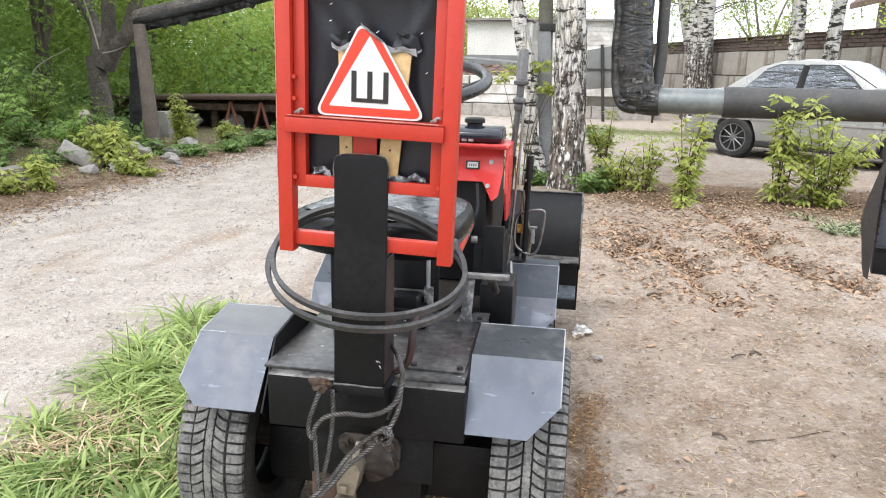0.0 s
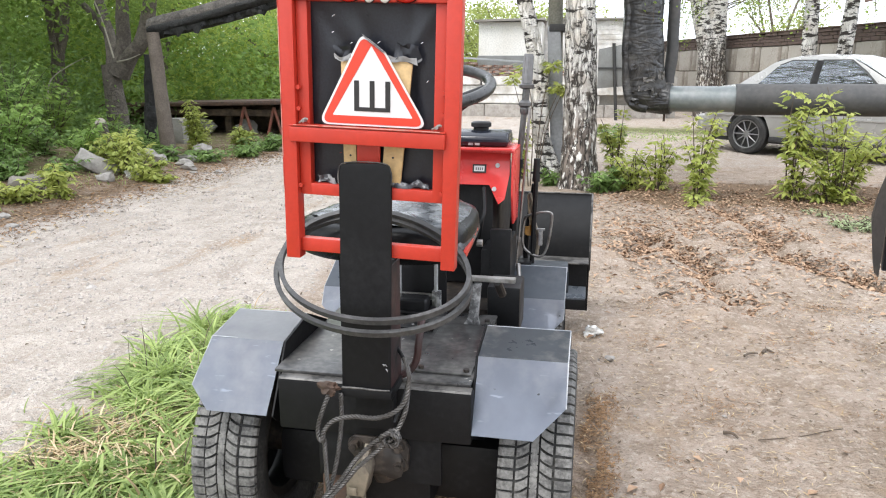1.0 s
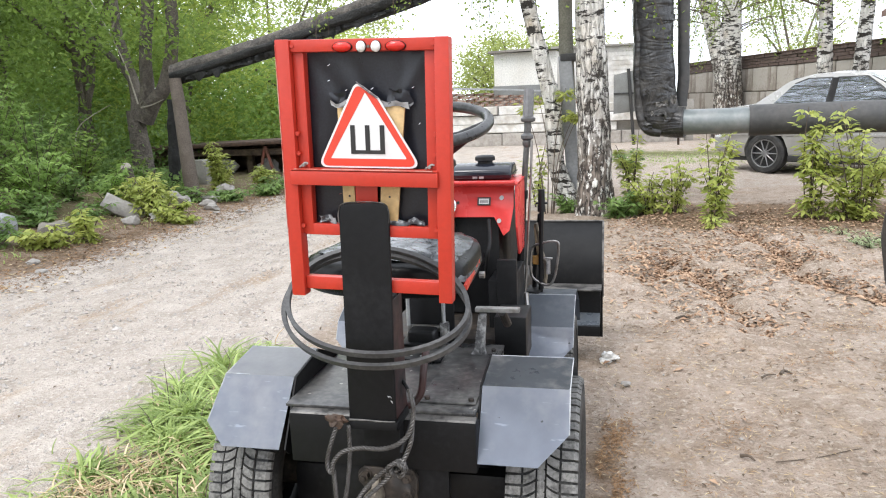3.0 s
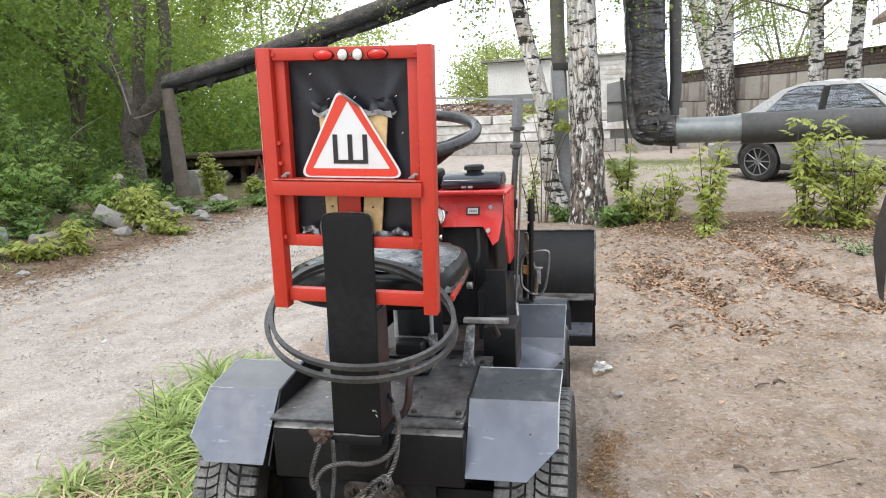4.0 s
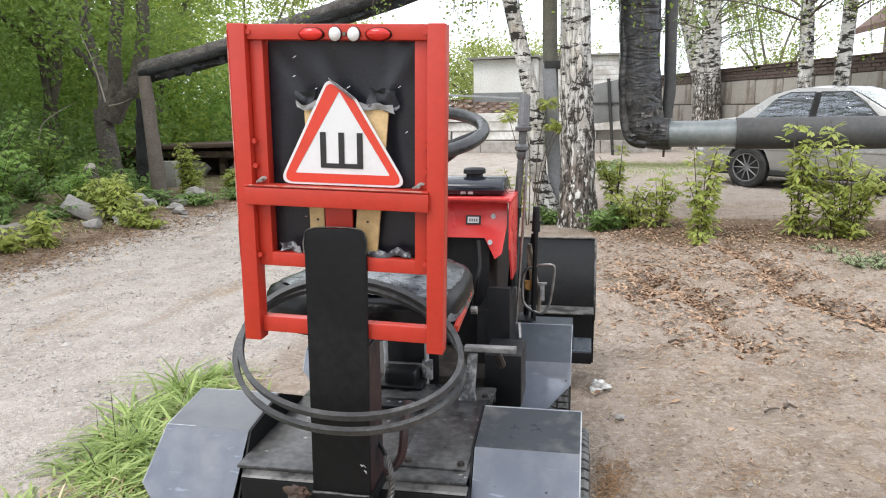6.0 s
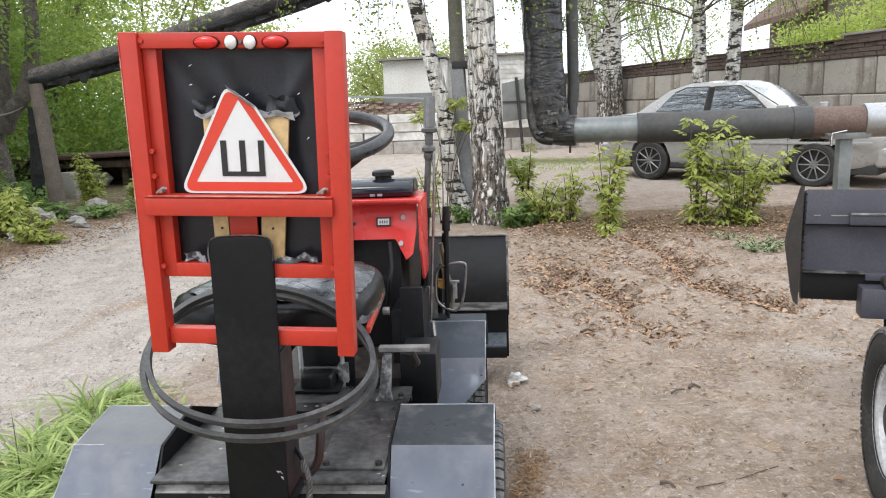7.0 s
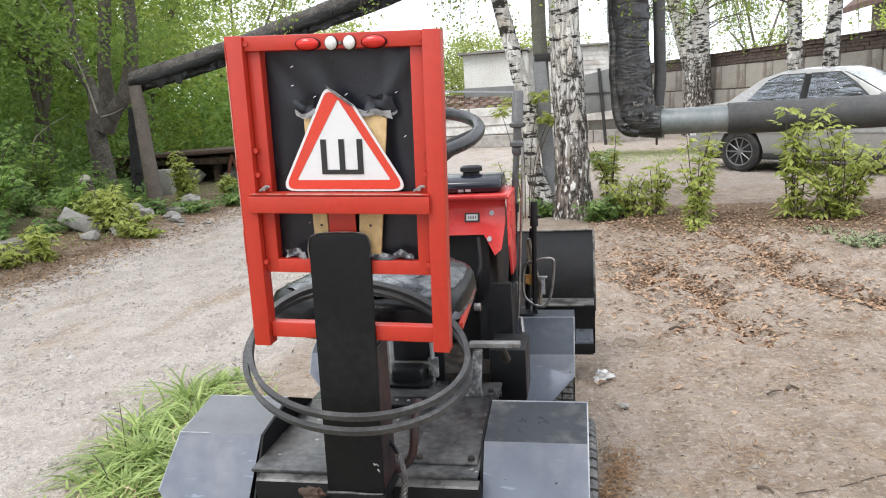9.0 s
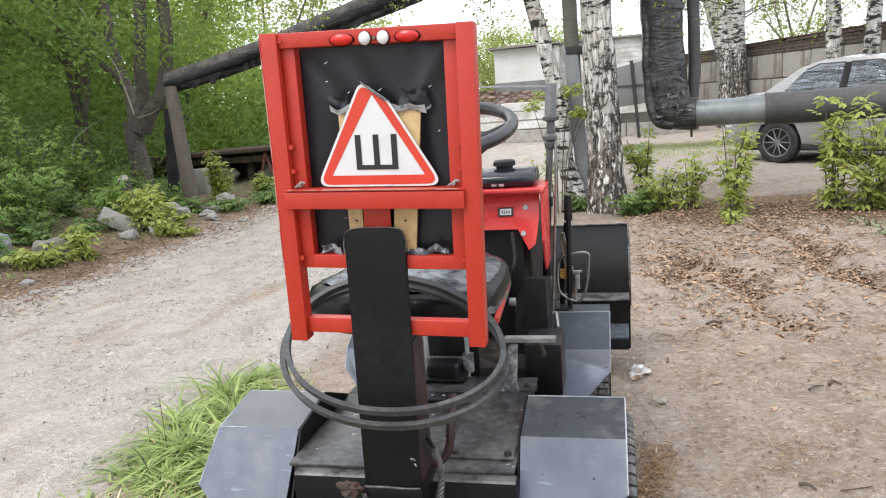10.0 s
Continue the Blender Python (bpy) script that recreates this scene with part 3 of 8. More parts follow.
def raw_mesh(name, verts, faces, material):
    me = bpy.data.meshes.new(name)
    me.from_pydata(verts.tolist() if hasattr(verts, "tolist") else verts, [], faces.tolist() if hasattr(faces, "tolist") else faces)
    me.materials.append(M[material])
    return me


def leaf_arrays(rng, centres, length, width, droop=0.3):
    """One folded four-cornered leaf at each centre; centres is an array of n x 3."""
    n = len(centres)
    ahead = rng.normal(size=(n, 3))
    ahead[:, 2] = ahead[:, 2] * 0.6 - droop
    ahead /= np.linalg.norm(ahead, axis=1)[:, None]
    side = np.cross(ahead, rng.normal(size=(n, 3)))
    side /= np.linalg.norm(side, axis=1)[:, None]
    up = np.cross(side, ahead)
    size = rng.uniform(0.6, 1.3, n)[:, None]
    a = ahead * size * length
    s = side * size * width * 0.5
    fold = up * size * width * 0.18
    base = centres - a * 0.5
    verts = np.stack([base, base + a * 0.42 + s + fold, base + a, base + a * 0.42 - s + fold], 1).reshape(-1, 3)
    k = np.arange(n)[:, None] * 4
    faces = np.concatenate([k + [0, 1, 2], k + [0, 2, 3]])
    return verts, faces


def leaflet_arrays(rng, base, ahead, side, length, width):
    """Folded leaflets with a given base, direction and flat side."""
    n = len(base)
    ahead = ahead / np.linalg.norm(ahead, axis=1)[:, None]
    side = side - ahead * np.sum(side * ahead, 1)[:, None]
    side = side / np.linalg.norm(side, axis=1)[:, None]
    up = np.cross(side, ahead)
    size = rng.uniform(0.7, 1.25, n)[:, None]
    a, s, fold = ahead * size * length, side * size * width * 0.5, up * size * width * 0.16
    verts = np.stack([base, base + a * 0.40 + s + fold, base + a * 0.95 - np.array([0, 0, 0.12]) * size * length, base + a * 0.40 - s + fold], 1).reshape(-1, 3)
    k = np.arange(n)[:, None] * 4
    return verts, np.concatenate([k + [0, 1, 2], k + [0, 2, 3]])


def leaves(name, parent, rng, centres, length, width, material, droop=0.3, label=""):
    root = parent
    while root.parent:
        root = root.parent
    v, f = leaf_arrays(rng, np.asarray(centres), length, width, droop)
    inv = np.array(WORLD_OF[root].inverted())
    v = v @ inv[:3, :3].T + inv[:3, 3]
    ob = new(name, raw_mesh(name, v, f, material))
    ob.parent = parent
    return tagged(ob, label)


def smoothstep(a, b, x):
    t = np.clip((x - a) / (b - a), 0, 1)
    return t * t * (3 - 2 * t)


def wave(x, y):
    """A soft relief of a few sines, about -1 to 1."""
    return (np.sin(1.7 * x + 0.6 * y + 0.4) * np.cos(1.3 * y - 0.5 * x + 1.1) + 0.6 * np.sin(3.9 * x - 2.3 * y + 2.0) * np.cos(3.1 * y + 0.7)
            + 0.35 * np.sin(8.3 * x + 5.1 * y) * np.cos(7.7 * y - 3.3 * x + 0.5)) / 1.6


RUTS = (((0.20, 4.80), (0.55, 5.02), (0.70, 5.75)), ((0.62, 5.45), (0.82, 5.17), (0.90, 4.75), (0.94, 4.26), (1.02, 3.90)),
        ((1.37, 6.73), (1.46, 6.33), (1.52, 5.63), (1.54, 5.00), (1.68, 4.86), (1.80, 4.70), (1.92, 4.40)))
MOUNDS = ((0.76, 5.50, 0.13, 0.16, 0.045), (1.07, 5.55, 0.10, 0.28, 0.05), (1.26, 4.95, 0.20, 0.30, 0.045), (1.68, 5.65, 0.12, 0.22, 0.055), (0.74, 4.65, 0.12, 0.22, 0.02),
          (1.22, 6.0, 0.2, 0.2, 0.03), (1.75, 5.15, 0.14, 0.14, 0.045), (2.0, 5.0, 0.16, 0.25, 0.03), (0.5, 5.35, 0.14, 0.14, 0.03))


def from_line(x, y, line):
    """Least distance from a broken line."""
    best = np.full(np.shape(x), 1e9)
    for (ax, ay), (bx, by) in zip(line, line[1:]):
        t = np.clip(((x - ax) * (bx - ax) + (y - ay) * (by - ay)) / ((bx - ax) ** 2 + (by - ay) ** 2), 0, 1)
        best = np.minimum(best, np.hypot(x - ax - t * (bx - ax), y - ay - t * (by - ay)))
    return best


def ground_height(x, y):
    x, y = np.asarray(x, float), np.asarray(y, float)
    far = smoothstep(60, 30, np.hypot(x, y))
    h = 0.018 * wave(x, y) * far
    level = 1 - 0.9 * smoothstep(8.5, 9.8, y) * smoothstep(-9.5, -7.6, x)
    h = h + (0.20 * smoothstep(-5.0, -7.0, x) * smoothstep(30, 14, np.abs(y)) + 0.06 * smoothstep(-4.5, -5.2, x)) * level
    h = h + 0.05 * smoothstep(1.2, 0.0, np.abs(y - 7.7) - 0.6) * smoothstep(0.0, 0.8, x) * smoothstep(7.0, 5.0, x)
    for line in RUTS:
        d = from_line(x, y, line)
        h = h - 0.035 * np.exp(-(d / 0.075) ** 2) + 0.022 * np.exp(-((d - 0.19) / 0.08) ** 2)
    for mx, my, rx, ry, up in MOUNDS:
        h = h + up * np.exp(-((x - mx) / rx) ** 2 - ((y - my) / ry) ** 2)
    h = h - 0.02 * smoothstep(0.5, 0.0, np.abs(x - 0.62 - 0.04 * np.sin(y * 2))) * smoothstep(4.2, 3.2, y) * smoothstep(-1, 0.8, y)
    near = smoothstep(1.3, 0.8, np.abs(x + 0.3)) * smoothstep(2.2, 1.4, np.abs(y - 2.2))
    return h * (1 - near)

# ---- ground: one sheet to the horizon ----


def lines_of(spans, far):
    """Grid lines with a step of their own in each span, then widening to the horizon."""
    mid = np.concatenate([np.arange(a, b, s) for a, b, s in spans])
    out = np.array([0.3, 0.8, 1.6, 3, 6, 12, 25, 50, 100, 200, far])
    return np.concatenate([mid[0] - out[::-1], mid, mid[-1] + out])


def value_noise(x, y, seed):
    """Smooth random relief, about -1 to 1, at a scale of one."""
    table = np.random.RandomState(seed).uniform(-1, 1, (256, 256))
    xi, yi = np.floor(x).astype(int), np.floor(y).astype(int)
    fx, fy = x - xi, y - yi
    fx, fy = fx * fx * (3 - 2 * fx), fy * fy * (3 - 2 * fy)
    a, b = table[xi % 256, yi % 256], table[(xi + 1) % 256, yi % 256]
    c, d = table[xi % 256, (yi + 1) % 256], table[(xi + 1) % 256, (yi + 1) % 256]
    return (a * (1 - fx) + b * fx) * (1 - fy) + (c * (1 - fx) + d * fx) * fy


def build_ground():
    xs = lines_of(((-9, -2, 0.08), (-2, 3.4, 0.032), (3.4, 7, 0.08)), 600)
    ys = lines_of(((-1.5, 0.7, 0.08), (0.7, 7.2, 0.032), (7.2, 13, 0.08)), 600)
    gx, gy = np.meshgrid(xs, ys)
    gz = ground_height(gx, gy)
    near = np.hypot(gx, gy - 4) < 14
    mound = smoothstep(0.9, 0.3, np.abs(gy - 5.2)) * smoothstep(1.1, 0.4, np.abs(gx - 1.35))
    for line in RUTS:
        mound = np.maximum(mound, smoothstep(0.4, 0.1, from_line(gx, gy, line)))
    clods = 0.010 * value_noise(gx * 5, gy * 5, 1) + 0.008 * value_noise(gx * 13, gy * 13, 2) + 0.005 * value_noise(gx * 29, gy * 29, 3)
    calm = 0.55 + 0.45 * smoothstep(-1.4, -0.6, gx)
    gz = gz + clods * near * calm * (1 + 1.6 * mound) + 0.02 * mound * value_noise(gx * 3, gy * 3, 5)
    verts = np.stack([gx, gy, gz], -1).reshape(-1, 3)
    w, h = len(xs), len(ys)
    i = (np.arange(h - 1)[:, None] * w + np.arange(w - 1)).reshape(-1, 1)
    faces = np.concatenate([i, i + 1, i + w + 1, i + w], 1)
    me = raw_mesh("ground", verts, faces, "ground")
    me.polygons.foreach_set("use_smooth", [True] * len(me.polygons))
    x, y = verts[:, 0], verts[:, 1]
    edge = -1.55 + 0.12 * np.sin(y * 2.1) + 0.3 * smoothstep(4, 7, y) + 1.0 * smoothstep(7, 9, y)
    gravel = np.maximum(smoothstep(edge + 0.35, edge - 0.35, x) * smoothstep(-4.9, -4.2, x), smoothstep(9.4, 10.6, y) * smoothstep(-5.6, -4.8, x) * (1 - 0.5 * smoothstep(-1.2, -0.2, x)))
    litter = np.maximum(0.72 * smoothstep(-3.9, -4.9, x - 0.16 * np.sin(y * 1.3) - 0.1 * np.sin(y * 3.7)), smoothstep(1.5, 0.3, np.abs(y - 7.6)) * smoothstep(0.0, 0.8, x) * 0.95)
    for line in RUTS:
        litter = np.maximum(litter, 0.48 * smoothstep(0.28, 0.03, from_line(x, y, line)))
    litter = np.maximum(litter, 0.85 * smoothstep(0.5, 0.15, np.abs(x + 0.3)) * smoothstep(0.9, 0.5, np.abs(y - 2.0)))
    litter = np.maximum(litter, 0.62 * smoothstep(0.22, 0.08, np.abs(x - 0.14)) * smoothstep(3.0, 2.4, y) * smoothstep(0.4, 0.9, y))
    green = np.maximum(0.56 * smoothstep(-4.9, -6.2, x), smoothstep(0.62, 0.3, np.abs(x + 1.15 + 0.2 * smoothstep(1.8, 2.8, y) + 0.2 * np.sin(y * 1.9))) * smoothstep(3.2, 2.5, y) * smoothstep(-1.4, 0.6, y) * 0.85)
    green = np.maximum(green, 0.8 * smoothstep(1.2, 0.5, np.abs(y - 15.5)) * smoothstep(-0.5, 0.5, x))
    gravel = np.maximum(gravel, 0.62 * np.exp(-((x - 1.75) / 0.55) ** 2 - ((y - 3.75) / 0.22) ** 2))
    for name, data in (("gravel", gravel), ("litter", litter), ("green", green)):
        me.attributes.new(name, "FLOAT", "POINT").data.foreach_set("value", data.astype(np.float32))
    tagged(new("ground", me), "trodden earth and pale gravel track with leaf litter", "ground", kind="structure")


build_ground()

# ---- walls and buildings ----
BRICK_SIZE = (0.25, 0.12, 0.065)


def piece_mesh(name, sx, sy, sz, material, bevel=0.006, seed=0):
    b = box(-sx / 2, sx / 2, -sy / 2, sy / 2, -sz / 2, sz / 2, bevel, 1)
    r = random.Random(seed)
    for v in b.verts:
        v.co += Vector((r.uniform(-1, 1), r.uniform(-1, 1), r.uniform(-1, 1))) * bevel * 0.5
    return mesh_of(name, b, material)


def yard_wall():
    """The long boundary wall: concrete blocks with dark brick courses on top."""
    a, b = Vector((7.9, 7.6)), Vector((2.35, 25.6))
    d = (b - a).normalized()
    ang = math.degrees(math.atan2(d.y, d.x))
    length = (b - a).length
    wall = thing("wall_east", "long weathered concrete block wall with dark brick top", "wall", (a.x, a.y, 0), ang)
    tagged(wall, kind="structure")
    part("core", box(0, length, -0.36, -0.04, -0.1, 1.79, bm=bmesh.new()), "mortar", wall, local=True)
    r = random.Random(3)
    blocks = [piece_mesh("block", 1.17, 0.34, 0.578, "wall_concrete", 0.012, k) for k in range(3)]
    for row in range(3):
        for k in range(int(length / 1.2) + 1):
            x = k * 1.2 + (0.6 if row % 2 else 0.1)
            if x + 0.6 > length:
                continue
            ob = new("block", blocks[r.randrange(3)])
            ob.matrix_basis = pose(x, -0.185 + r.uniform(-0.008, 0.012), 0.295 + row * 0.598, 0, r.uniform(-0.3, 0.3), r.uniform(-0.4, 0.4))
            ob.parent = wall
    meshes = [piece_mesh("brick", *BRICK_SIZE, "brick", 0.005, k) for k in range(4)]
    step_at = 6.2
    part("brick_bed", box(0, length, -0.32, -0.02, 1.79, 2.06, bm=bmesh.new()), "mortar", wall, local=True)
    count, rest = 0, bmesh.new()
    for course in range(4):
        for k in range(int(length / 0.262)):
            x = k * 0.262 + (0.13 if course % 2 else 0.0) + 0.13
            if x > length - 0.14:
                continue
            out = 0.035 if course >= 3 else 0.0
            m = pose(x, -0.055 + out + r.uniform(-0.01, 0.012), 1.832 + course * 0.075, r.uniform(-1.5, 1.5), r.uniform(-1, 1), r.uniform(-1.5, 1.5))
            if course == 3 and r.random() < 0.12:
                continue
            if count < 300 and 4.0 < x < 17.0:
                ob = new("brick", meshes[r.randrange(4)])
                ob.matrix_basis, ob.parent = m, wall
                count += 1
            else:
                join(rest, box(-0.125, 0.125, -0.06, 0.06, -0.0325, 0.0325), m)
    tagged(part("brick_rest", rest, "brick", wall, "remaining dark bricks", local=True), kind="stuff")
    part("coping", box(0, step_at, -0.42, 0.07, 2.16, 2.20, 0.008, bm=bmesh.new()), "concrete", wall, "thin grey coping", local=True)
    part("top_course", box(0, step_at, -0.38, 0.04, 2.09, 2.16, 0.008, bm=bmesh.new()), "brick", wall, local=True)
    part("coping", box(step_at, length, -0.40, 0.06, 2.09, 2.12, 0.008, bm=bmesh.new()), "rust", wall, "thin rusty coping", local=True)
    return wall


def white_wall():
    """The low whitewashed wall of blocks with rubble brick courses and a slab on top."""
    y = 20.0
    wall = thing("wall_north", "low whitewashed slab wall under a bed of rough red bricks", "wall", (0, y, 0))
    tagged(wall, kind="structure")
    part("core", box(-9.0, 2.3, y + 0.08, y + 0.35, -0.1, 1.06, bm=bmesh.new()), "concrete", wall)
    r = random.Random(8)
    base = piece_mesh("base_block", 1.57, 0.34, 0.34, "track_stone", 0.02, 4)
    for k in range(7):
        ob = new("base_block", base)
        ob.matrix_basis = pose(-8.2 + k * 1.58, 0.12 + r.uniform(-0.03, 0.05), 0.16, 0, r.uniform(-0.6, 0.6), r.uniform(-1, 1))
        ob.parent = wall
    slabs = [piece_mesh("slab", size, 0.36, 0.225, "white_block", 0.014, k) for k, size in enumerate((3.1, 2.4, 3.8))]
    for row in range(3):
        x = -9.0 + (0.7 if row % 2 else 0.0)
        while x < -0.4:
            kind = r.randrange(3)
            half = (3.1, 2.4, 3.8)[kind] / 2
            ob = new("slab", slabs[kind])
            ob.matrix_basis = pose(x + half, 0.13 + r.uniform(-0.05, 0.05) - 0.03 * row, 0.455 + row * 0.245, r.uniform(-2, 2), r.uniform(-0.5, 0.5), r.uniform(-1.2, 1.2))
            ob.parent = wall
            x += half * 2 + 0.03
    meshes = [piece_mesh("brick", *BRICK_SIZE, "rubble_brick", 0.008, k) for k in range(3)]
    for course in range(5):
        for k in range(30):
            x = -8.4 + k * 0.27 + (0.13 if course % 2 else 0)
            if 1.09 + course * 0.075 > 1.47 - 0.10 * (x + 3.6):
                continue
            ob = new("brick", meshes[r.randrange(3)])
            ob.matrix_basis = pose(x, 0.10 + r.uniform(-0.06, 0.06), 1.09 + course * 0.075, r.uniform(-5, 5), r.uniform(-7, 7), r.uniform(-14, 14))
            ob.parent = wall
    part("cap_slab", prism([(-7.0, 1.74), (-1.3, 1.385), (-1.3, 1.43), (-7.0, 1.80)], "y", y - 0.08, y + 0.5, 0.008), "pale_concrete", wall, "thin grey sloping cap")
    return wall


def white_building():
    b = thing("white_building", "low white plastered building with a flat grey roof", "building", (-1, 24, 0))
    part("wall", box(-3.15, -1.32, 22.0, 29.0, 0, 2.56), "plaster", b, "white plastered front block")
    part("wall", box(-1.32, 1.45, 23.2, 29.0, 0, 2.66), "white_block", b, "white brick block set back")
    part("roof", prism([(-3.3, 2.56), (-1.25, 2.60), (-1.25, 2.66), (-3.3, 2.62)], "y", 21.8, 29.2), "concrete", b, "thin grey roof edge")
    part("roof", box(-1.249, 1.6, 23.05, 29.2, 2.665, 2.72), "concrete", b, "thin grey roof edge")
    part("plinth", box(-3.18, -1.29, 21.94, 21.998, 0, 1.62, 0.01), "sheet", b, "grey lower band")
    for k in range(10):
        part("brick_course", box(-1.31, 1.44, 23.185, 23.199, 1.30 + k * 0.135, 1.42 + k * 0.135), "white_block", b)


def far_house():
    h = thing("house", "brown-roofed wooden house behind the wall", "house", (14.5, 30, 0))
    part("wall", prism([(12.6, 0), (17.0, 0), (17.0, 4.75), (14.8, 6.5), (12.6, 4.75)], "y", 30, 36), "weathered", h)
    part("roof", prism([(11.6, 4.05), (14.8, 6.6), (18.0, 4.05), (18.0, 4.3), (14.8, 6.9), (11.6, 4.3)], "y", 29.5, 36.5), "roof", h)
    w = part("window", box(13.2, 14.2, 29.93, 29.996, 2.6, 3.6, 0.02), "weathered", h)
    part("pane", box(13.28, 14.12, 29.915, 29.928, 2.68, 3.52), "car_glass", w, "dark pane")


yard_wall()
white_wall()
white_building()
far_house()

board = thing("sheet_gate", "grey painted sheet metal panel on a leaning post", "gate", (0.6, 22, 0))
part("panel", prism([(0.28, 0.78), (0.98, 0.84), (0.98, 1.86), (0.28, 1.72)], "y", 18.96, 19.0, 0.006), "sheet", board)
part("post", rod((0.63, 18.92, 1.86), (0.78, 18.92, -0.05), 0.04), "car_trim", board, "dark leaning post")
part("rail", box(0.28, 0.98, 18.93, 18.955, 1.25, 1.29), "car_trim", board)

# ---- heating pipes ----


def lump_tube(points, r, steps, sides, amp, seed=0):
    """A wrapped pipe whose film is creased in broad folds and a few sharp rings."""
    b = tube(curve_points(points, steps), r, sides)
    for v in b.verts:
        p = v.co * 3.2 + Vector((seed, 0, 0))
        q = Vector((v.co.x * 2.5, v.co.y * 2.5, v.co.z * 9 + seed))
        ridge = 1 - 2 * abs(noise.noise(q))
        v.co += Vector((noise.noise(p), noise.noise(p + Vector((9, 0, 0))), 0.4 * noise.noise(q))) * amp + Vector((ridge * noise.noise(p * 2), ridge * noise.noise(p * 2 + Vector((5, 0, 0))), 0)) * amp * 0.9
    return b


PIPE_Y0, PIPE_Y1 = 8.2, 7.45


def pipe_point(x):
    t = (x - 0.7) / 6.3
    return (x, PIPE_Y0 + (PIPE_Y1 - PIPE_Y0) * t, 0.955 + 0.035 * t)


pipe = thing("heating_pipe", "insulated heating pipe in creased black film, partly rusty", "pipe", (0.66, 8.2, 0))
part("riser", lump_tube([(0.632, 8.2, 3.3), (0.634, 8.2, 2.4), (0.66, 8.2, 1.7), (0.69, 8.2, 1.28), (0.72, 8.2, 1.05)], 0.208, 26, 48, 0.018), "film", pipe, "riser in creased black film")
part("elbow", lump_tube([(0.66, 8.2, 1.25), (0.68, 8.2, 1.06), (0.80, 8.2, 0.97), (0.99, 8.165, 0.957)], 0.165, 10, 28, 0.03, 4), "film", pipe, "torn black film on the elbow")
part("sleeve", lump_tube([(0.50, 8.12, 2.6), (0.50, 8.12, 1.6), (0.52, 8.12, 1.1), (0.60, 8.12, 0.90), (0.74, 8.12, 0.86)], 0.055, 10, 16, 0.015, 9), "film", pipe, "loose film edge")
part("bare_length", rod(pipe_point(0.95), pipe_point(1.66), 0.133, 36), "pipe_grey", pipe, "bare grey-green length")
for x in (1.12, 1.36):
    part("seam_ring", tube([pipe_point(x), pipe_point(x + 0.012)], 0.1345, 36), "pipe_grey", pipe)
part("wrapped_length", tube([pipe_point(1.62 + 0.1 * k) for k in range(17)], 0.157, 36, wobble=0.03), "pipe_wrap", pipe, "dark wrapped length")
part("joint_band", tube([pipe_point(3.12), pipe_point(3.30)], 0.166, 36), "pipe_wrap", pipe, "darker joint band")
part("rusty_length", rod(pipe_point(3.24), pipe_point(3.80), 0.150, 36), "pipe_rust", pipe, "rust-brown length")
part("zinc_length", rod(pipe_point(3.78), pipe_point(7.0), 0.168, 36), "pipe_zinc", pipe, "bright zinc jacket")
for k, (fx, fy, fz, w, h) in enumerate(((0.60, 8.02, 1.28, 0.10, 0.06), (0.74, 8.00, 1.16, 0.12, 0.05), (0.82, 8.01, 1.02, 0.10, 0.08), (0.68, 8.02, 1.06, 0.09, 0.05), (0.60, 8.02, 0.93, 0.10, 0.07), (0.86, 8.02, 1.20, 0.06, 0.08))):
    fl = bmesh.new()
    gridv = [[fl.verts.new((fx + w * (i / 5 - 0.5), fy - 0.03 * noise.noise(Vector((i * 0.9, j * 0.9, k * 3.1))) - 0.015, fz + h * (j / 4 - 0.5) + 0.03 * noise.noise(Vector((i * 0.7, j * 0.7, k * 5.7))))) for i in range(6)] for j in range(5)]
    for j in range(4):
        for i in range(5):
            fl.faces.new((gridv[j][i], gridv[j][i + 1], gridv[j + 1][i + 1], gridv[j + 1][i]))
    part("torn_flap", fl, "film_torn" if k % 2 else "film", pipe, "torn flap of film", smooth=30)
for fz in (2.02, 1.46):
    part("film_band", lump_tube([(0.66, 8.2, fz + 0.03), (0.662, 8.2, fz), (0.664, 8.2, fz - 0.03)], 0.209, 4, 36, 0.012, fz * 7), "film", pipe)
part("drip", rod((0.93, 8.16, 0.86), (0.93, 8.16, 0.72), 0.012), "rust", pipe)
part("thin_riser", lump_tube([(0.972, 8.3, 3.3), (0.970, 8.3, 2.2), (0.975, 8.3, 1.5), (0.965, 8.3, 1.12)], 0.062, 12, 16, 0.008, 2), "pipe_wrap", pipe, "thin dark return pipe")

over = thing("overhead_pipe", "pair of felt-wrapped pipes over the track, ragged lining hanging below", "pipe", (-6.5, 10.4, 1.8))
part("upper_pipe", lump_tube([(-6.30, 10.34, 1.89), (-6.19, 10.305, 1.912), (-4.69, 9.85, 2.137), (-3.335, 9.436, 2.407), (-2.14, 9.07, 2.647), (-0.95, 8.71, 2.883), (0.66, 8.22, 3.21)], 0.108, 18, 20, 0.02, 3), "felt", over)
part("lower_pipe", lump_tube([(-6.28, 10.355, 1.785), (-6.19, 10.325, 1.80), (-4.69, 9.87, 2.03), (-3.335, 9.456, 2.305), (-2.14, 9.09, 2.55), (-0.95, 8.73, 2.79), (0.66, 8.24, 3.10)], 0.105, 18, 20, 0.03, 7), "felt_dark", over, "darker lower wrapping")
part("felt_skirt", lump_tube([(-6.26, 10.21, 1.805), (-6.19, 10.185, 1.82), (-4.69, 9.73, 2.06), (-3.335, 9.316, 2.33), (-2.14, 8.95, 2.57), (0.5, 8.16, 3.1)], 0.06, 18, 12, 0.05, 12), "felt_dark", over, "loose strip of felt")
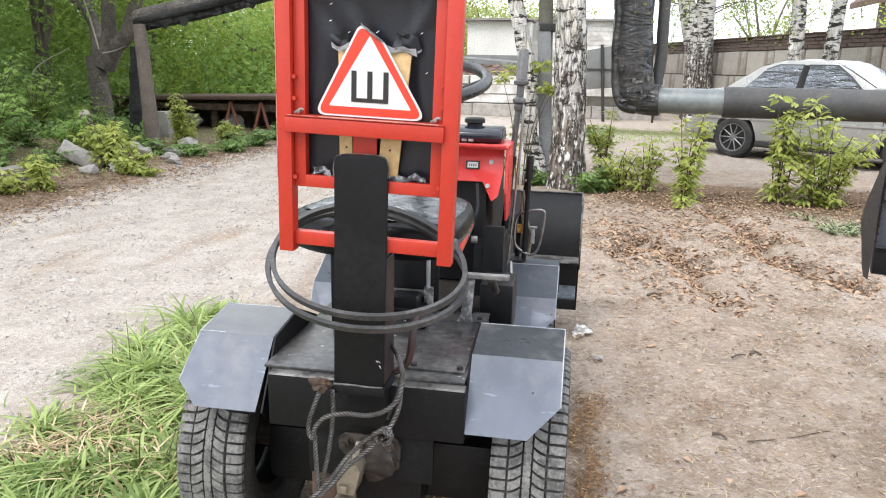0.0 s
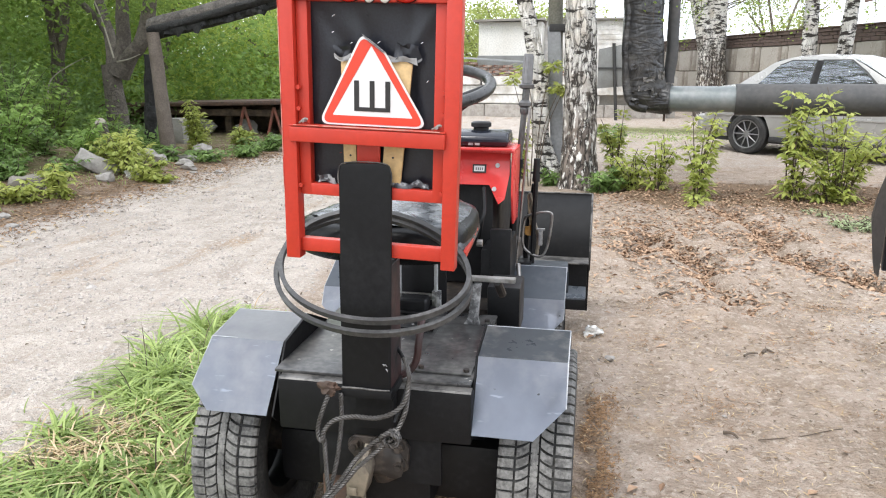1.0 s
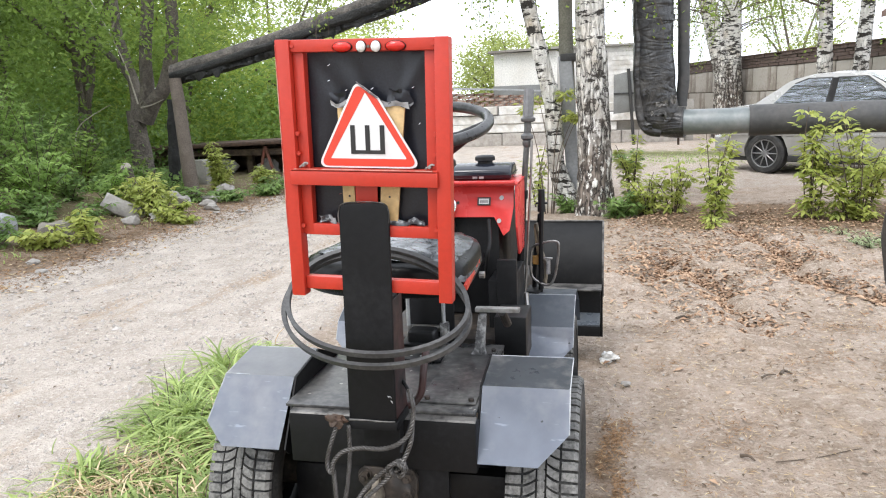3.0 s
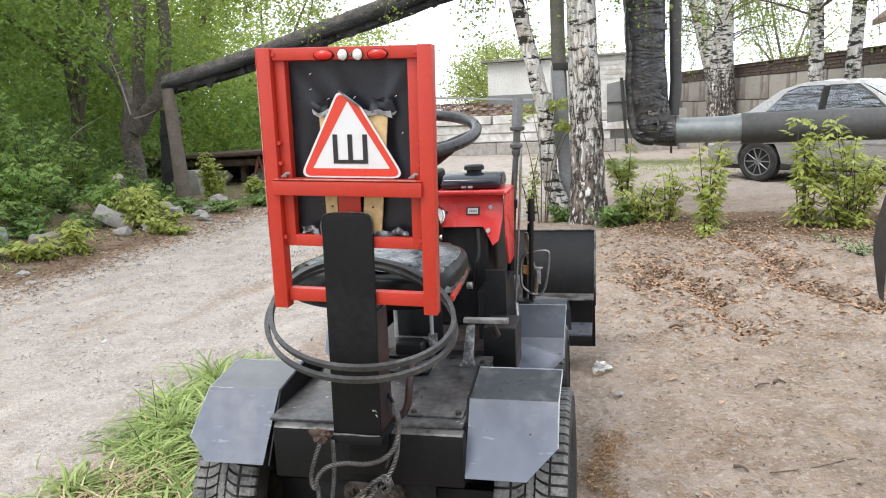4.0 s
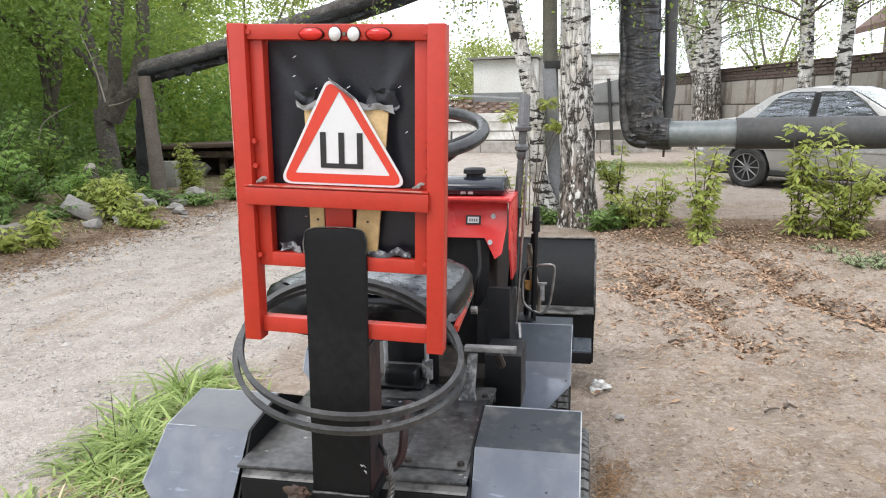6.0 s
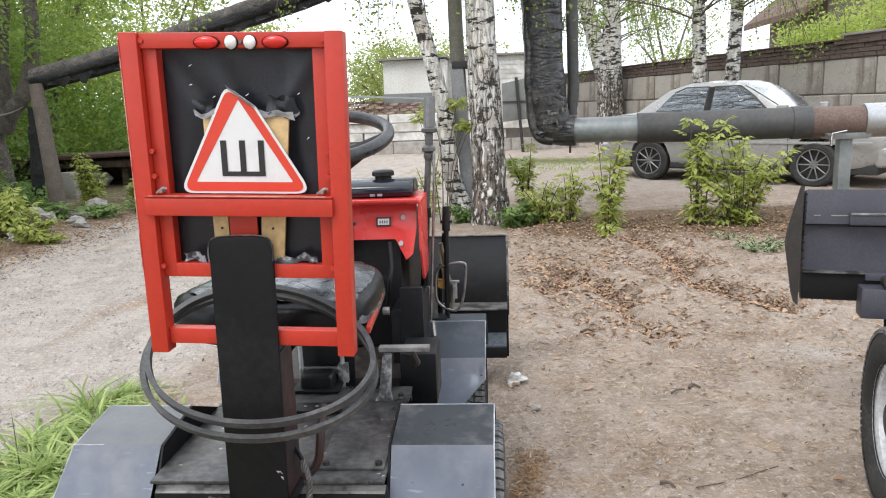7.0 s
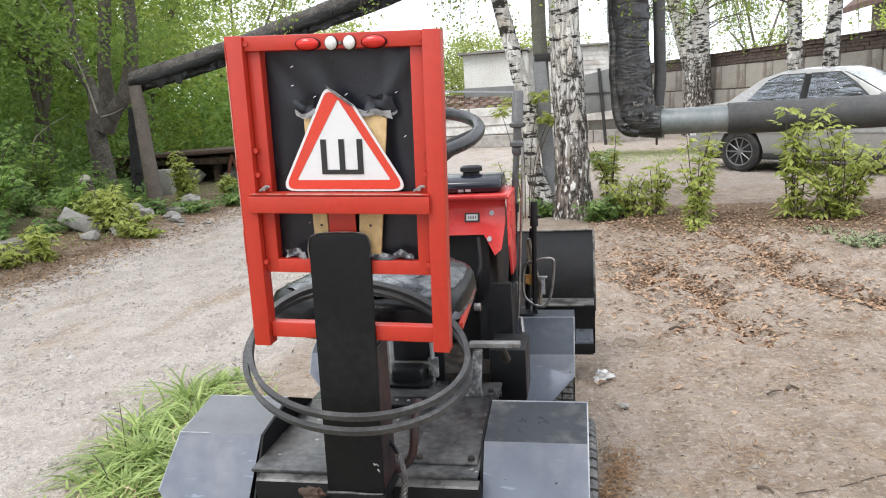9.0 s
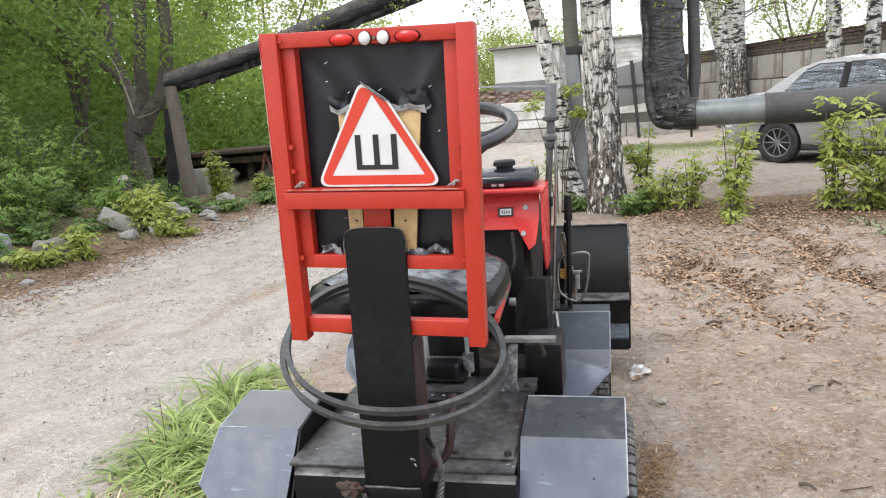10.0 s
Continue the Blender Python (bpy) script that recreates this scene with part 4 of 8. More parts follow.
part("down_pipe", lump_tube([(-6.60, 10.62, 1.46), (-6.63, 10.62, 1.2), (-6.69, 10.62, 0.6), (-6.73, 10.62, -0.02)], 0.088, 14, 18, 0.02, 15), "felt_dark", over, "black wrapped pipe going down to the ground")
rag = bmesh.new()
rr = random.Random(5)
line = curve_points([(-6.24, 10.16, 1.765), (-4.69, 9.73, 2.00), (-3.335, 9.316, 2.275), (-1.6, 8.80, 2.62)], 28)
tops = [rag.verts.new(p) for p in line]
lows = [rag.verts.new(p + Vector((0, rr.uniform(-0.03, 0.03), -0.06 - (0.17 * max(0.0, noise.noise(Vector((k * 0.33, 0, 3)))) + 0.05 * max(0.0, noise.noise(Vector((k * 1.1, 7, 1))))) * (1.6 - 0.9 * k / len(line))))) for k, p in enumerate(line)]
for k in range(len(line) - 1):
    rag.faces.new((tops[k], tops[k + 1], lows[k + 1], lows[k]))
bmesh.ops.solidify(rag, geom=rag.faces[:], thickness=0.006)
part("ragged_lining", rag, "film", over, "torn black lining")

support = thing("pipe_support", "grey steel post with a bracket under the pipe", "support", (3.62, 7.86, 0))
part("post", box(3.57, 3.69, 7.80, 7.92, -0.05, 0.80, 0.008), "pipe_grey", support)
part("saddle", prism([(3.46, 0.80), (3.80, 0.80), (3.86, 0.86), (3.40, 0.86)], "y", 7.72, 8.0, 0.004), "pipe_grey", support)
part("strap", tube([(3.44, 7.70, 0.74), (3.44, 7.70, 0.86), (3.58, 7.70, 0.885)], 0.012), "chrome", support, "bright strap end")

# ---- standing poles and props ----
pole = thing("utility_pole", "old wooden pole banded to a grey concrete stub", "pole", (-0.18, 8.45, 0))
part("stub", prism([(-0.245, 8.38), (-0.100, 8.38), (-0.100, 8.51), (-0.245, 8.51)], "z", -0.1, 1.72, 0.01), "pale_concrete", pole, "grey concrete stub")
part("timber", tube([(-0.24, 8.57, 0.7), (-0.28, 8.57, 2.0), (-0.32, 8.57, 5.2)], [0.085, 0.08, 0.07], 16), "pole_wood", pole, "greenish weathered timber")
part("band", box(-0.33, -0.09, 8.37, 8.67, 1.66, 1.74, 0.01), "car_trim", pole, "black band")
for o in pole.children:
    if o.name.startswith("stub"):
        o.rotation_euler = (0, radians(-3.6), 0)

prop = thing("timber_prop", "leaning weathered timber prop under the overhead pipe", "prop", (-6.04, 10.0, 0))
part("timber", tube([(-6.03, 10.0, -0.1), (-6.065, 10.0, 0.4), (-6.11, 10.02, 0.9), (-6.14, 10.04, 1.4), (-6.175, 10.06, 1.76)], [0.112, 0.106, 0.100, 0.096, 0.090], 14, wobble=0.12), "old_timber", prop)


# ---- birches ----
def birch(base, top_dx, r0, height, label, crown, seed, second=None, bend=None, bark="birch"):
    rng = np.random.RandomState(seed)
    z0 = float(ground_height(base[0], base[1]))
    t = thing("birch_tree", label, "tree", (base[0], base[1], z0), group="birches by the yard")
    b = bmesh.new()

    def trunk(x, y, dx, r, kink, fork=0.0):
        pts, rad = [], []
        for k in range(110):
            s = k / 109
            z = -0.1 + height * s
            across = float(np.interp(z, *zip(*bend))) if bend else dx * max(0.0, s - fork) / (1 - fork) + kink * math.sin(s * 9 + seed) * 0.06
            pts.append((x + across, y + 0.03 * math.sin(s * 7 + seed), z0 + z))
            rad.append(r * (1 - 0.55 * s) * (1 + 0.38 * math.exp(-s * height / 0.22)))
        tube(pts, rad, 36, b, wobble=0.04)
        return pts

    pts = trunk(base[0], base[1], top_dx, r0, 0.5)
    if second:
        trunk(*second)
    for v in b.verts:
        rough = 0.020 if v.co.z < 1.9 else 0.008
        v.co += Vector((noise.noise(Vector((v.co.x * 22, v.co.y * 22, v.co.z * 7))), noise.noise(Vector((v.co.y * 22, v.co.x * 22, v.co.z * 7 + 5))), 0)) * rough
    part("trunk", b, bark, t)
    twigs, spots = bmesh.new(), []
    for k in range(crown):
        z = rng.uniform(2.6, min(height * 0.9, 6.0))
        a = rng.uniform(0, 2 * math.pi)
        reach = rng.uniform(0.7, 2.4)
        s = min(z / height, 1)
        p = Vector((base[0] + top_dx * s, base[1], z0 + z))
        e = p + Vector((math.cos(a) * reach, math.sin(a) * reach, rng.uniform(0.1, 0.6)))
        f = e + Vector((math.cos(a) * 0.35, math.sin(a) * 0.35, -min(rng.uniform(0.5, 1.5), e.z - z0 - 2.15)))
        line = curve_points([p, (p + e) / 2 + Vector((0, 0, 0.15)), e, f], 5)
        tube(line, [0.018 * (1 - k2 / len(line)) + 0.003 for k2 in range(len(line))], 5, twigs)
        for q in line[5:]:
            hang = rng.uniform(0.15, 0.55)
            drop_to = q + Vector((rng.normal(0, 0.06), rng.normal(0, 0.06), -hang))
            tube([q, (q + drop_to) / 2 + Vector((rng.normal(0, 0.02), 0, 0)), drop_to], [0.0035, 0.0028, 0.002], 4, twigs)
            for _ in range(16):
                spots.append(q.lerp(drop_to, rng.uniform(0, 1)) + Vector(rng.normal(0, 0.07, 3)))
    if crown:
        part("branchwork", twigs, "twig", t)
        leaves("crown", t, rng, np.array(spots), 0.045, 0.034, "leaf_birch", 0.5)
    return t


birch((0.03, 8.02), -0.03, 0.185, 7.0, "large old birch with black furrowed bark at its foot", 40, 1)
birch((-0.17, 8.28), -1.6, 0.100, 6.5, "slender leaning white birch bent at its foot", 26, 2, bend=((-0.1, 0.02), (0.0, 0.0), (0.15, -0.07), (0.35, -0.16), (0.55, -0.215), (0.8, -0.225), (1.15, -0.235), (1.35, -0.275), (1.6, -0.335), (2.0, -0.43), (2.4, -0.53), (6.5, -1.55)), bark="birch_young")
birch((3.44, 21.2), -0.42, 0.30, 9.0, "forked old birch in front of the boundary wall", 60, 3, second=(3.17, 21.15, -1.95, 0.27, 0.3, 0.19), bark="birch_net")
birch((4.06, 14.6), -0.5, 0.142, 8.0, "white birch behind the parked car", 40, 4, bark="birch_old")
birch((4.43, 14.5), 0.31, 0.142, 8.0, "white birch behind the parked car, leaning", 40, 5, bark="birch_old")

# ---- the mini tractor, seen from behind; its axis runs along y ----
AXIS = -0.298
tractor = thing("mini_tractor", "home-made black mini tractor with red frame and grey fenders", "tractor", (AXIS, 2.2, 0))


def wheel_parts(owner, cx, cy, cz, r, width, rim_r, outer, name="wheel", rim_mat="rim"):
    """A wheel with its axle along x: tyre, tread, rim. outer is +1 when its outside faces +x."""
    h = width / 2
    hub = part(name, rod((cx - h * 0.75, cy, cz), (cx + h * 0.75, cy, cz), 0.05, 20), "grease", owner)
    shoulder = r - 0.012
    prof = [(rim_r, -h * 0.72), (rim_r + 0.012, -h * 0.86), (rim_r + 0.05, -h * 0.99), (r - 0.055, -h), (r - 0.028, -h * 0.95), (shoulder, -h * 0.84),
            (r - 0.009, -h * 0.5), (r - 0.009, h * 0.5), (shoulder, h * 0.84), (r - 0.028, h * 0.95), (r - 0.055, h), (rim_r + 0.05, h * 0.99), (rim_r + 0.012, h * 0.86), (rim_r, h * 0.72)]
    tyre = part("tyre", lathe(prof, (cx, cy, cz), "x", 64), "rubber", hub, "dusty black tyre")
    blocks = bmesh.new()
    count = 72
    pitch = 2 * math.pi / count
    lanes = [(-0.97, -0.54, 0), (-0.475, -0.15, 1), (-0.098, 0.098, 2), (0.15, 0.475, 1), (0.54, 0.97, 0)]
    for a, b, kind in lanes:
        outwards = 1 if a + b > 0 else -1
        for k in range(count):
            t0 = pitch * (k + (0.5 if outwards > 0 and kind != 2 else 0.0) + (0.62 if kind == 0 else 0.0))
            q, w, low_q, low_w = [], [], [], []
            for j in range(5):
                s = a + (b - a) * j / 4
                u = min(1.0, max(0.0, (abs(s) - 0.13) / 0.42))
                if kind == 2:
                    lean, span, f = 0.0, 0.995 if j in (1, 2, 3) else 0.86, 0.0
                else:
                    lean, span, f = (pitch * 0.62 * (1 - (1 - u) ** 2) if kind == 1 else 0.0), 0.75, (0.015 * math.sin(k * 2.4 + j))
                drop = 0.011 if abs(s) > 0.9 else (0.004 if abs(s) > 0.5 else 0.0)
                for ang, hi_, lo_ in ((t0 + lean + pitch * f, q, low_q), (t0 + lean + pitch * (span + f), w, low_w)):
                    hi_.append(blocks.verts.new((cx + s * h, cy + (r - drop) * math.cos(ang), cz + (r - drop) * math.sin(ang))))
                    lo_.append(blocks.verts.new((cx + s * h, cy + (r - drop - 0.013) * math.cos(ang), cz + (r - drop - 0.013) * math.sin(ang))))
            for j in range(4):
                blocks.faces.new((q[j], q[j + 1], w[j + 1], w[j]))
                blocks.faces.new((q[j], low_q[j], low_q[j + 1], q[j + 1]))
                blocks.faces.new((w[j], w[j + 1], low_w[j + 1], low_w[j]))
            blocks.faces.new((q[0], w[0], low_w[0], low_q[0]))
            blocks.faces.new((q[4], low_q[4], low_w[4], w[4]))
    part("tread", blocks, "tread", tyre, "studded winter tread of small blocks", smooth=None)
    dish = h * 0.55 * outer
    rim_prof = [(rim_r + 0.004, -h * 0.78), (rim_r + 0.006, -h * 0.7), (rim_r - 0.012, -h * 0.6), (rim_r - 0.02, h * 0.6), (rim_r + 0.006, h * 0.7), (rim_r + 0.004, h * 0.78)]
    rim = lathe(rim_prof, (cx, cy, cz), "x", 40)
    lathe([(rim_r - 0.02, dish * 0.5), (rim_r * 0.75, dish * 0.9), (rim_r * 0.5, dish * 0.55), (0.03, dish * 0.7), (0.001, dish * 0.7)], (cx, cy, cz), "x", 40, rim)
    part("rim", rim, rim_mat, hub)
    return hub


# rear and front wheels
for side in (-1, 1):
    wheel_parts(tractor, AXIS + side * 0.375, 1.63, 0.288, 0.288, 0.170, 0.168, side, "rear_wheel", "black_paint")
    wheel_parts(tractor, AXIS + side * 0.325, 2.56, 0.235, 0.235, 0.150, 0.14, side, "front_wheel", "black_paint")


def fender(owner, x_in, x_out, prof, cut, name, top_material="fender_top", flare=0.0):
    """A sheet fender bent from facets; prof holds (y, z) from the flap's lower edge over the top, cut is the flap's clipped corner."""
    f = part(name, bmesh.new(), "fender", owner)
    out = 1 if x_out > x_in else -1
    th = 0.003

    def sheet(points):
        b = bmesh.new()
        b.faces.new([b.verts.new(p) for p in points])
        bmesh.ops.solidify(b, geom=b.faces[:], thickness=th)
        return b

    (y0, z0), (y1, z1) = prof[0], prof[1]
    t = cut / math.hypot(y1 - y0, z1 - z0)
    yc, zc = y0 + (y1 - y0) * t, z0 + (z1 - z0) * t
    part("flap", sheet([(x_in + out * flare * 0.4, y0, z0), (x_out + out * (flare - cut * 0.9), y0, z0), (x_out + out * flare, yc, zc), (x_out, y1, z1), (x_in, y1, z1)]), "fender", f, smooth=20)
    for k in range(1, len(prof) - 1):
        (ya, za), (yb, zb) = prof[k], prof[k + 1]
        part("panel", sheet([(x_in, ya, za), (x_out, ya, za), (x_out, yb, zb), (x_in, yb, zb)]), top_material, f, smooth=20)
    if top_material == "fender_pale":
        part("bend", tube([(x_in * 0.35 + x_out * 0.65, y1, z1 + 0.001), (x_out, y1, z1 + 0.001)], 0.0016, 6), "fender_edge", f, "bend rubbed pale")
    part("rim_edge", tube([(x_out + out * flare, yc, zc), (x_out, y1, z1), (x_out, prof[2][0], prof[2][1])], 0.0014, 5), "fender_edge", f)
    part("rim_edge", tube([(x_in, prof[2][0], prof[2][1]), (x_out, prof[2][0], prof[2][1])], 0.0014, 5), "fender_edge", f)
    # inner cheek that closes the fender towards the deck
    cheek = prism([(y, z) for y, z in prof] + [(prof[-1][0], prof[-1][1] - 0.2), (prof[0][0] + 0.02, prof[0][1] - 0.02)], "x", x_in - 0.002 * out, x_in - 0.006 * out)
    part("cheek", cheek, "black_paint", f, "black inner cheek")
    return f


REAR = [(1.336, 0.487), (1.430, 0.636), (1.580, 0.657), (1.74, 0.585), (1.87, 0.47), (1.93, 0.36)]
fender(tractor, -0.060, 0.142, REAR, 0.075, "rear_fender")
fender(tractor, -0.530, -0.714, REAR, 0.056, "rear_fender", "fender_pale", 0.027)
FRONT = [(2.190, 0.395), (2.262, 0.518), (2.41, 0.592), (2.52, 0.585), (2.72, 0.49), (2.80, 0.38)]
fender(tractor, -0.088, 0.108, FRONT, 0.075, "front_fender", "fender_slate")
fender(tractor, -0.545, -0.735, FRONT, 0.075, "front_fender", "fender_slate")

# deck and chassis
deck = part("deck", box(-0.524, -0.066, 1.358, 1.835, 0.590, 0.597, 0.002), "deck_paint", tractor, "scuffed black sheet deck")
part("beam_lip", prism([(1.3365, 0.5835), (1.352, 0.5835), (1.360, 0.5895), (1.340, 0.5872)], "x", -0.505, -0.062), "rubbed_edge", tractor, "lip rubbed bare")
part("mount_plate", box(-0.42, -0.130, 1.350, 1.362, 0.345, 0.461, 0.003), "black_paint", tractor, "black hitch mounting plate")
part("deck_front_edge", box(-0.52, -0.07, 1.837, 1.85, 0.555, 0.592, 0.003), "deck_paint", deck)
part("deck_plate", box(-0.205, -0.072, 1.40, 1.78, 0.5985, 0.6025, 0.001), "deck_paint", deck, "loose cover plate")
for x, y in ((-0.085, 1.415), (-0.19, 1.415), (-0.085, 1.76)):
    part("bolt", rod((x, y, 0.600), (x, y, 0.609), 0.007, 8), "grease", deck)
part("rear_beam", box(-0.508, -0.060, 1.335, 1.375, 0.462, 0.583, 0.006), "black_paint", tractor, "black rear crossbeam")
# Housing and gearbox take black to paint in the shaded void below the deck.
part("axle_housing", box(-0.60, 0.0, 1.52, 1.72, 0.20, 0.36, 0.03), "plastic", tractor, "axle housing blackened for the shade under the deck")
part("gearbox", box(-0.40, -0.17, 1.45, 1.95, 0.20, 0.45, 0.04), "plastic", tractor)
for x in (-0.51, -0.115):
    part("chassis_rail", box(x, x + 0.05, 1.60, 3.1, 0.38, 0.46, 0.006), "black_paint", tractor)
hitch = ball((-0.262, 1.338, 0.408), (0.050, 0.026, 0.052), sub=3, rough=0.5, seed=12)
prism([(-0.345, 0.425), (-0.330, 0.462), (-0.214, 0.462), (-0.200, 0.440), (-0.204, 0.385), (-0.235, 0.370), (-0.300, 0.372)], "y", 1.334, 1.3495, 0.004, hitch)
part("hitch_casting", hitch, "grease", tractor, "greasy cast hitch housing", smooth=50)
latch = bmesh.new()
prism([(-0.326, 0.352), (-0.286, 0.352), (-0.272, 0.410), (-0.282, 0.428), (-0.300, 0.424), (-0.326, 0.398)], "y", 1.262, 1.322, 0.004, latch)
prism([(1.268, 0.424), (1.30, 0.424), (1.322, 0.452), (1.312, 0.456)], "x", -0.296, -0.282, 0.002, latch)
box(-0.331, -0.294, 1.252, 1.31, 0.300, 0.344, 0.005, bm=latch)
box(-0.318, -0.300, 1.250, 1.256, 0.362, 0.378, 0.001, bm=latch)
rod((-0.310, 1.285, 0.25), (-0.310, 1.285, 0.345), 0.012, 12, latch)
part("hitch_latch", latch, "latch", tractor, "worn tan steel latch")
for x, z in ((-0.326, 0.442), (-0.222, 0.447), (-0.222, 0.402)):
    nut = rod((x, 1.334, z), (x, 1.318, z), 0.0125, 6)
    rod((x, 1.340, z), (x, 1.332, z), 0.017, 18, nut)
    rod((x, 1.318, z), (x, 1.308, z), 0.007, 10, nut)
    part("hitch_bolt", nut, "grease", tractor, "greasy hexagon bolt")
part("rusty_column", box(-0.42, -0.36, 1.364, 1.42, 0.16, 0.46, 0.006), "rust", tractor, "rusty upright")

# post with its base
post_profile = [(-0.3225, 0.618), (-0.2175, 0.618), (-0.2085, 1.071), (-0.212, 1.084), (-0.224, 1.091), (-0.300, 1.091), (-0.312, 1.084), (-0.3155, 1.071)]
post = part("seat_post", prism(post_profile, "y", 1.249, 1.2575, 0.002), "black_paint", tractor, "flat black upright post")
part("post_rim", tube(curve_points([(-0.316, 1.2485, 1.05), (-0.3155, 1.2485, 1.073), (-0.301, 1.2485, 1.0915), (-0.223, 1.2485, 1.0915), (-0.2085, 1.2485, 1.073), (-0.209, 1.2485, 1.05)], 5), 0.0013, 5), "rubbed_edge", post, "rubbed rim")
part("post_web", box(-0.318, -0.222, 1.258, 1.325, 0.618, 0.885, 0.003), "black_paint", post)
part("web_side", box(-0.2215, -0.219, 1.262, 1.345, 0.618, 0.880, 0.001), "rust_dark", post, "rusty dark red web")
part("post_base", box(-0.327, -0.214, 1.2445, 1.340, 0.598, 0.617, 0.003), "black_paint", post)
part("weld", tube(curve_points([(-0.322, 1.2455, 0.6185), (-0.28, 1.246, 0.619), (-0.25, 1.2455, 0.618), (-0.218, 1.246, 0.619)], 6), 0.0026, 6, wobble=0.6), "rubbed_edge", post)
part("post_socket", box(-0.312, -0.226, 1.300, 1.334, 0.500, 0.597, 0.004), "black_paint", post)
# red back frame
frame_top, frame_bottom = 1.412, 0.888
back_frame = part("back_frame", bmesh.new(), "red", tractor, "red welded angle-iron back frame")
yb = 1.252


def angle_bar(x0, x1, z0, z1, y0, depth=0.028, name="stile"):
    return part(name, box(x0, x1, y0, y0 + depth, z0, z1, 0.0022), "red", back_frame)


angle_bar(-0.428, -0.398, frame_bottom, frame_top, yb - 0.018, 0.032)
angle_bar(-0.098, -0.069, frame_bottom, frame_top, yb - 0.018, 0.032)
angle_bar(-0.3975, -0.3740, 1.022, frame_top - 0.012, yb - 0.004, 0.022, "inner_stile")
angle_bar(-0.1210, -0.0985, 1.022, frame_top - 0.012, yb - 0.004, 0.022, "inner_stile")
angle_bar(-0.3975, -0.0985, 1.388, 1.4115, yb - 0.012, 0.026, "top_rail")
angle_bar(-0.410, -0.094, 1.127, 1.156, yb - 0.026, 0.016, "ledge")
angle_bar(-0.410, -0.094, 1.1565, 1.160, yb - 0.026, 0.04, "ledge_lip")
angle_bar(-0.3955, -0.100, 1.020, 1.044, yb - 0.0035, 0.02, "lower_rail")
angle_bar(-0.3975, -0.0985, 0.902, 0.930, yb - 0.008, 0.022, "bottom_rail")
for x in (-0.394, -0.102):
    for z in (1.04, 1.19, 1.23, 1.40):
        part("rivet", rod((x, yb - 0.006, z), (x, yb - 0.014, z), 0.0045, 8), "red", back_frame)
for x in (-0.3835, -0.1125):
    b = tube(curve_points([(x - 0.009, yb - 0.012, 1.163), (x - 0.003, yb - 0.016, 1.166), (x + 0.004, yb - 0.016, 1.171), (x + 0.009, yb - 0.013, 1.170)], 5), 0.0024, 6)
    rod((x, yb - 0.004, 1.167), (x, yb - 0.018, 1.167), 0.0035, 8, b)
    part("wing_nut", b, "worn_grey", back_frame, "small bright wing nut")
part("worn_edge", box(-0.400, -0.104, yb - 0.0275, yb - 0.0255, 1.1588, 1.1606), "worn_red", back_frame, "ledge edge worn pale")
part("worn_edge", box(-0.428, -0.4265, yb - 0.0190, yb - 0.0170, 1.03, frame_top - 0.01), "worn_red", back_frame, "stile edge worn pale")


def cloth_sheet(x0, x1, z0, z1, y, amp, nx=44, nz=56):
    b = bmesh.new()
    grid = []
    for j in range(nz + 1):
        row = []
        for i in range(nx + 1):
            u, v = i / nx, j / nz
            x, z = x0 + (x1 - x0) * u, z0 + (z1 - z0) * v
            fold = 0.7 * noise.noise(Vector((x * 14, z * 10, 3)))
            for (fx, fz, ex, ez, deep) in ((0.0, 1.0, 0.45, 0.62, 1.0), (1.0, 1.0, 0.62, 0.60, -1.2), (0.78, 1.0, 0.80, 0.35, 0.9), (0.1, 0.35, 0.3, 0.75, 0.8), (0.3, 1.0, 0.55, 0.7, 0.8), (0.92, 0.95, 0.86, 0.1, -0.8)):
                along = max(0.0, min(1.0, ((u - fx) * (ex - fx) + (v - fz) * (ez - fz)) / ((ex - fx) ** 2 + (ez - fz) ** 2)))
                d = math.hypot(u - fx - along * (ex - fx), v - fz - along * (ez - fz))
                fold += deep * math.exp(-(d / 0.05) ** 2) * (1 - 0.5 * along)
            row.append(b.verts.new((x, y + amp * fold * min(1, 6 * u, 6 * (1 - u)), z)))
        grid.append(row)
    for j in range(nz):
        for i in range(nx):
            b.faces.new((grid[j][i], grid[j][i + 1], grid[j + 1][i + 1], grid[j + 1][i]))
    return b


part("backing_cloth", cloth_sheet(-0.3800, -0.1150, 1.030, 1.392, yb + 0.024, 0.0045), "fabric", back_frame, "black oilcloth, creased and stapled", smooth=80)
part("cloth_back", box(-0.380, -0.115, yb + 0.036, yb + 0.039, 1.03, 1.39), "fabric", back_frame)
for x, z in ((-0.329, 1.362), (-0.330, 1.333), (-0.293, 1.314), (-0.174, 1.303), (-0.152, 1.318), (-0.322, 1.235), (-0.140, 1.248), (-0.318, 1.105), (-0.15, 1.05), (-0.238, 1.316)):
    part("staple", rod((x, yb + 0.012, z), (x + random.uniform(0.003, 0.006), yb + 0.012, z + random.uniform(0.001, 0.004)), 0.0006, 5), "chrome", back_frame)
# boards and tape behind the sign
part("board", prism([(-0.306, 1.040), (-0.280, 1.040), (-0.283, 1.286), (-0.310, 1.286)], "y", yb + 0.004, yb + 0.010, 0.001), "wood_pale", back_frame, "pale pine strip")
part("board", prism([(-0.229, 1.034), (-0.190, 1.034), (-0.166, 1.284), (-0.212, 1.284)], "y", yb + 0.004, yb + 0.010, 0.001), "wood_pale", back_frame, "pale pine strip")
part("red_slat", box(-0.2785, -0.2305, yb + 0.003, yb + 0.008, 1.040, 1.24, 0.001), "red", back_frame, "red painted slat")
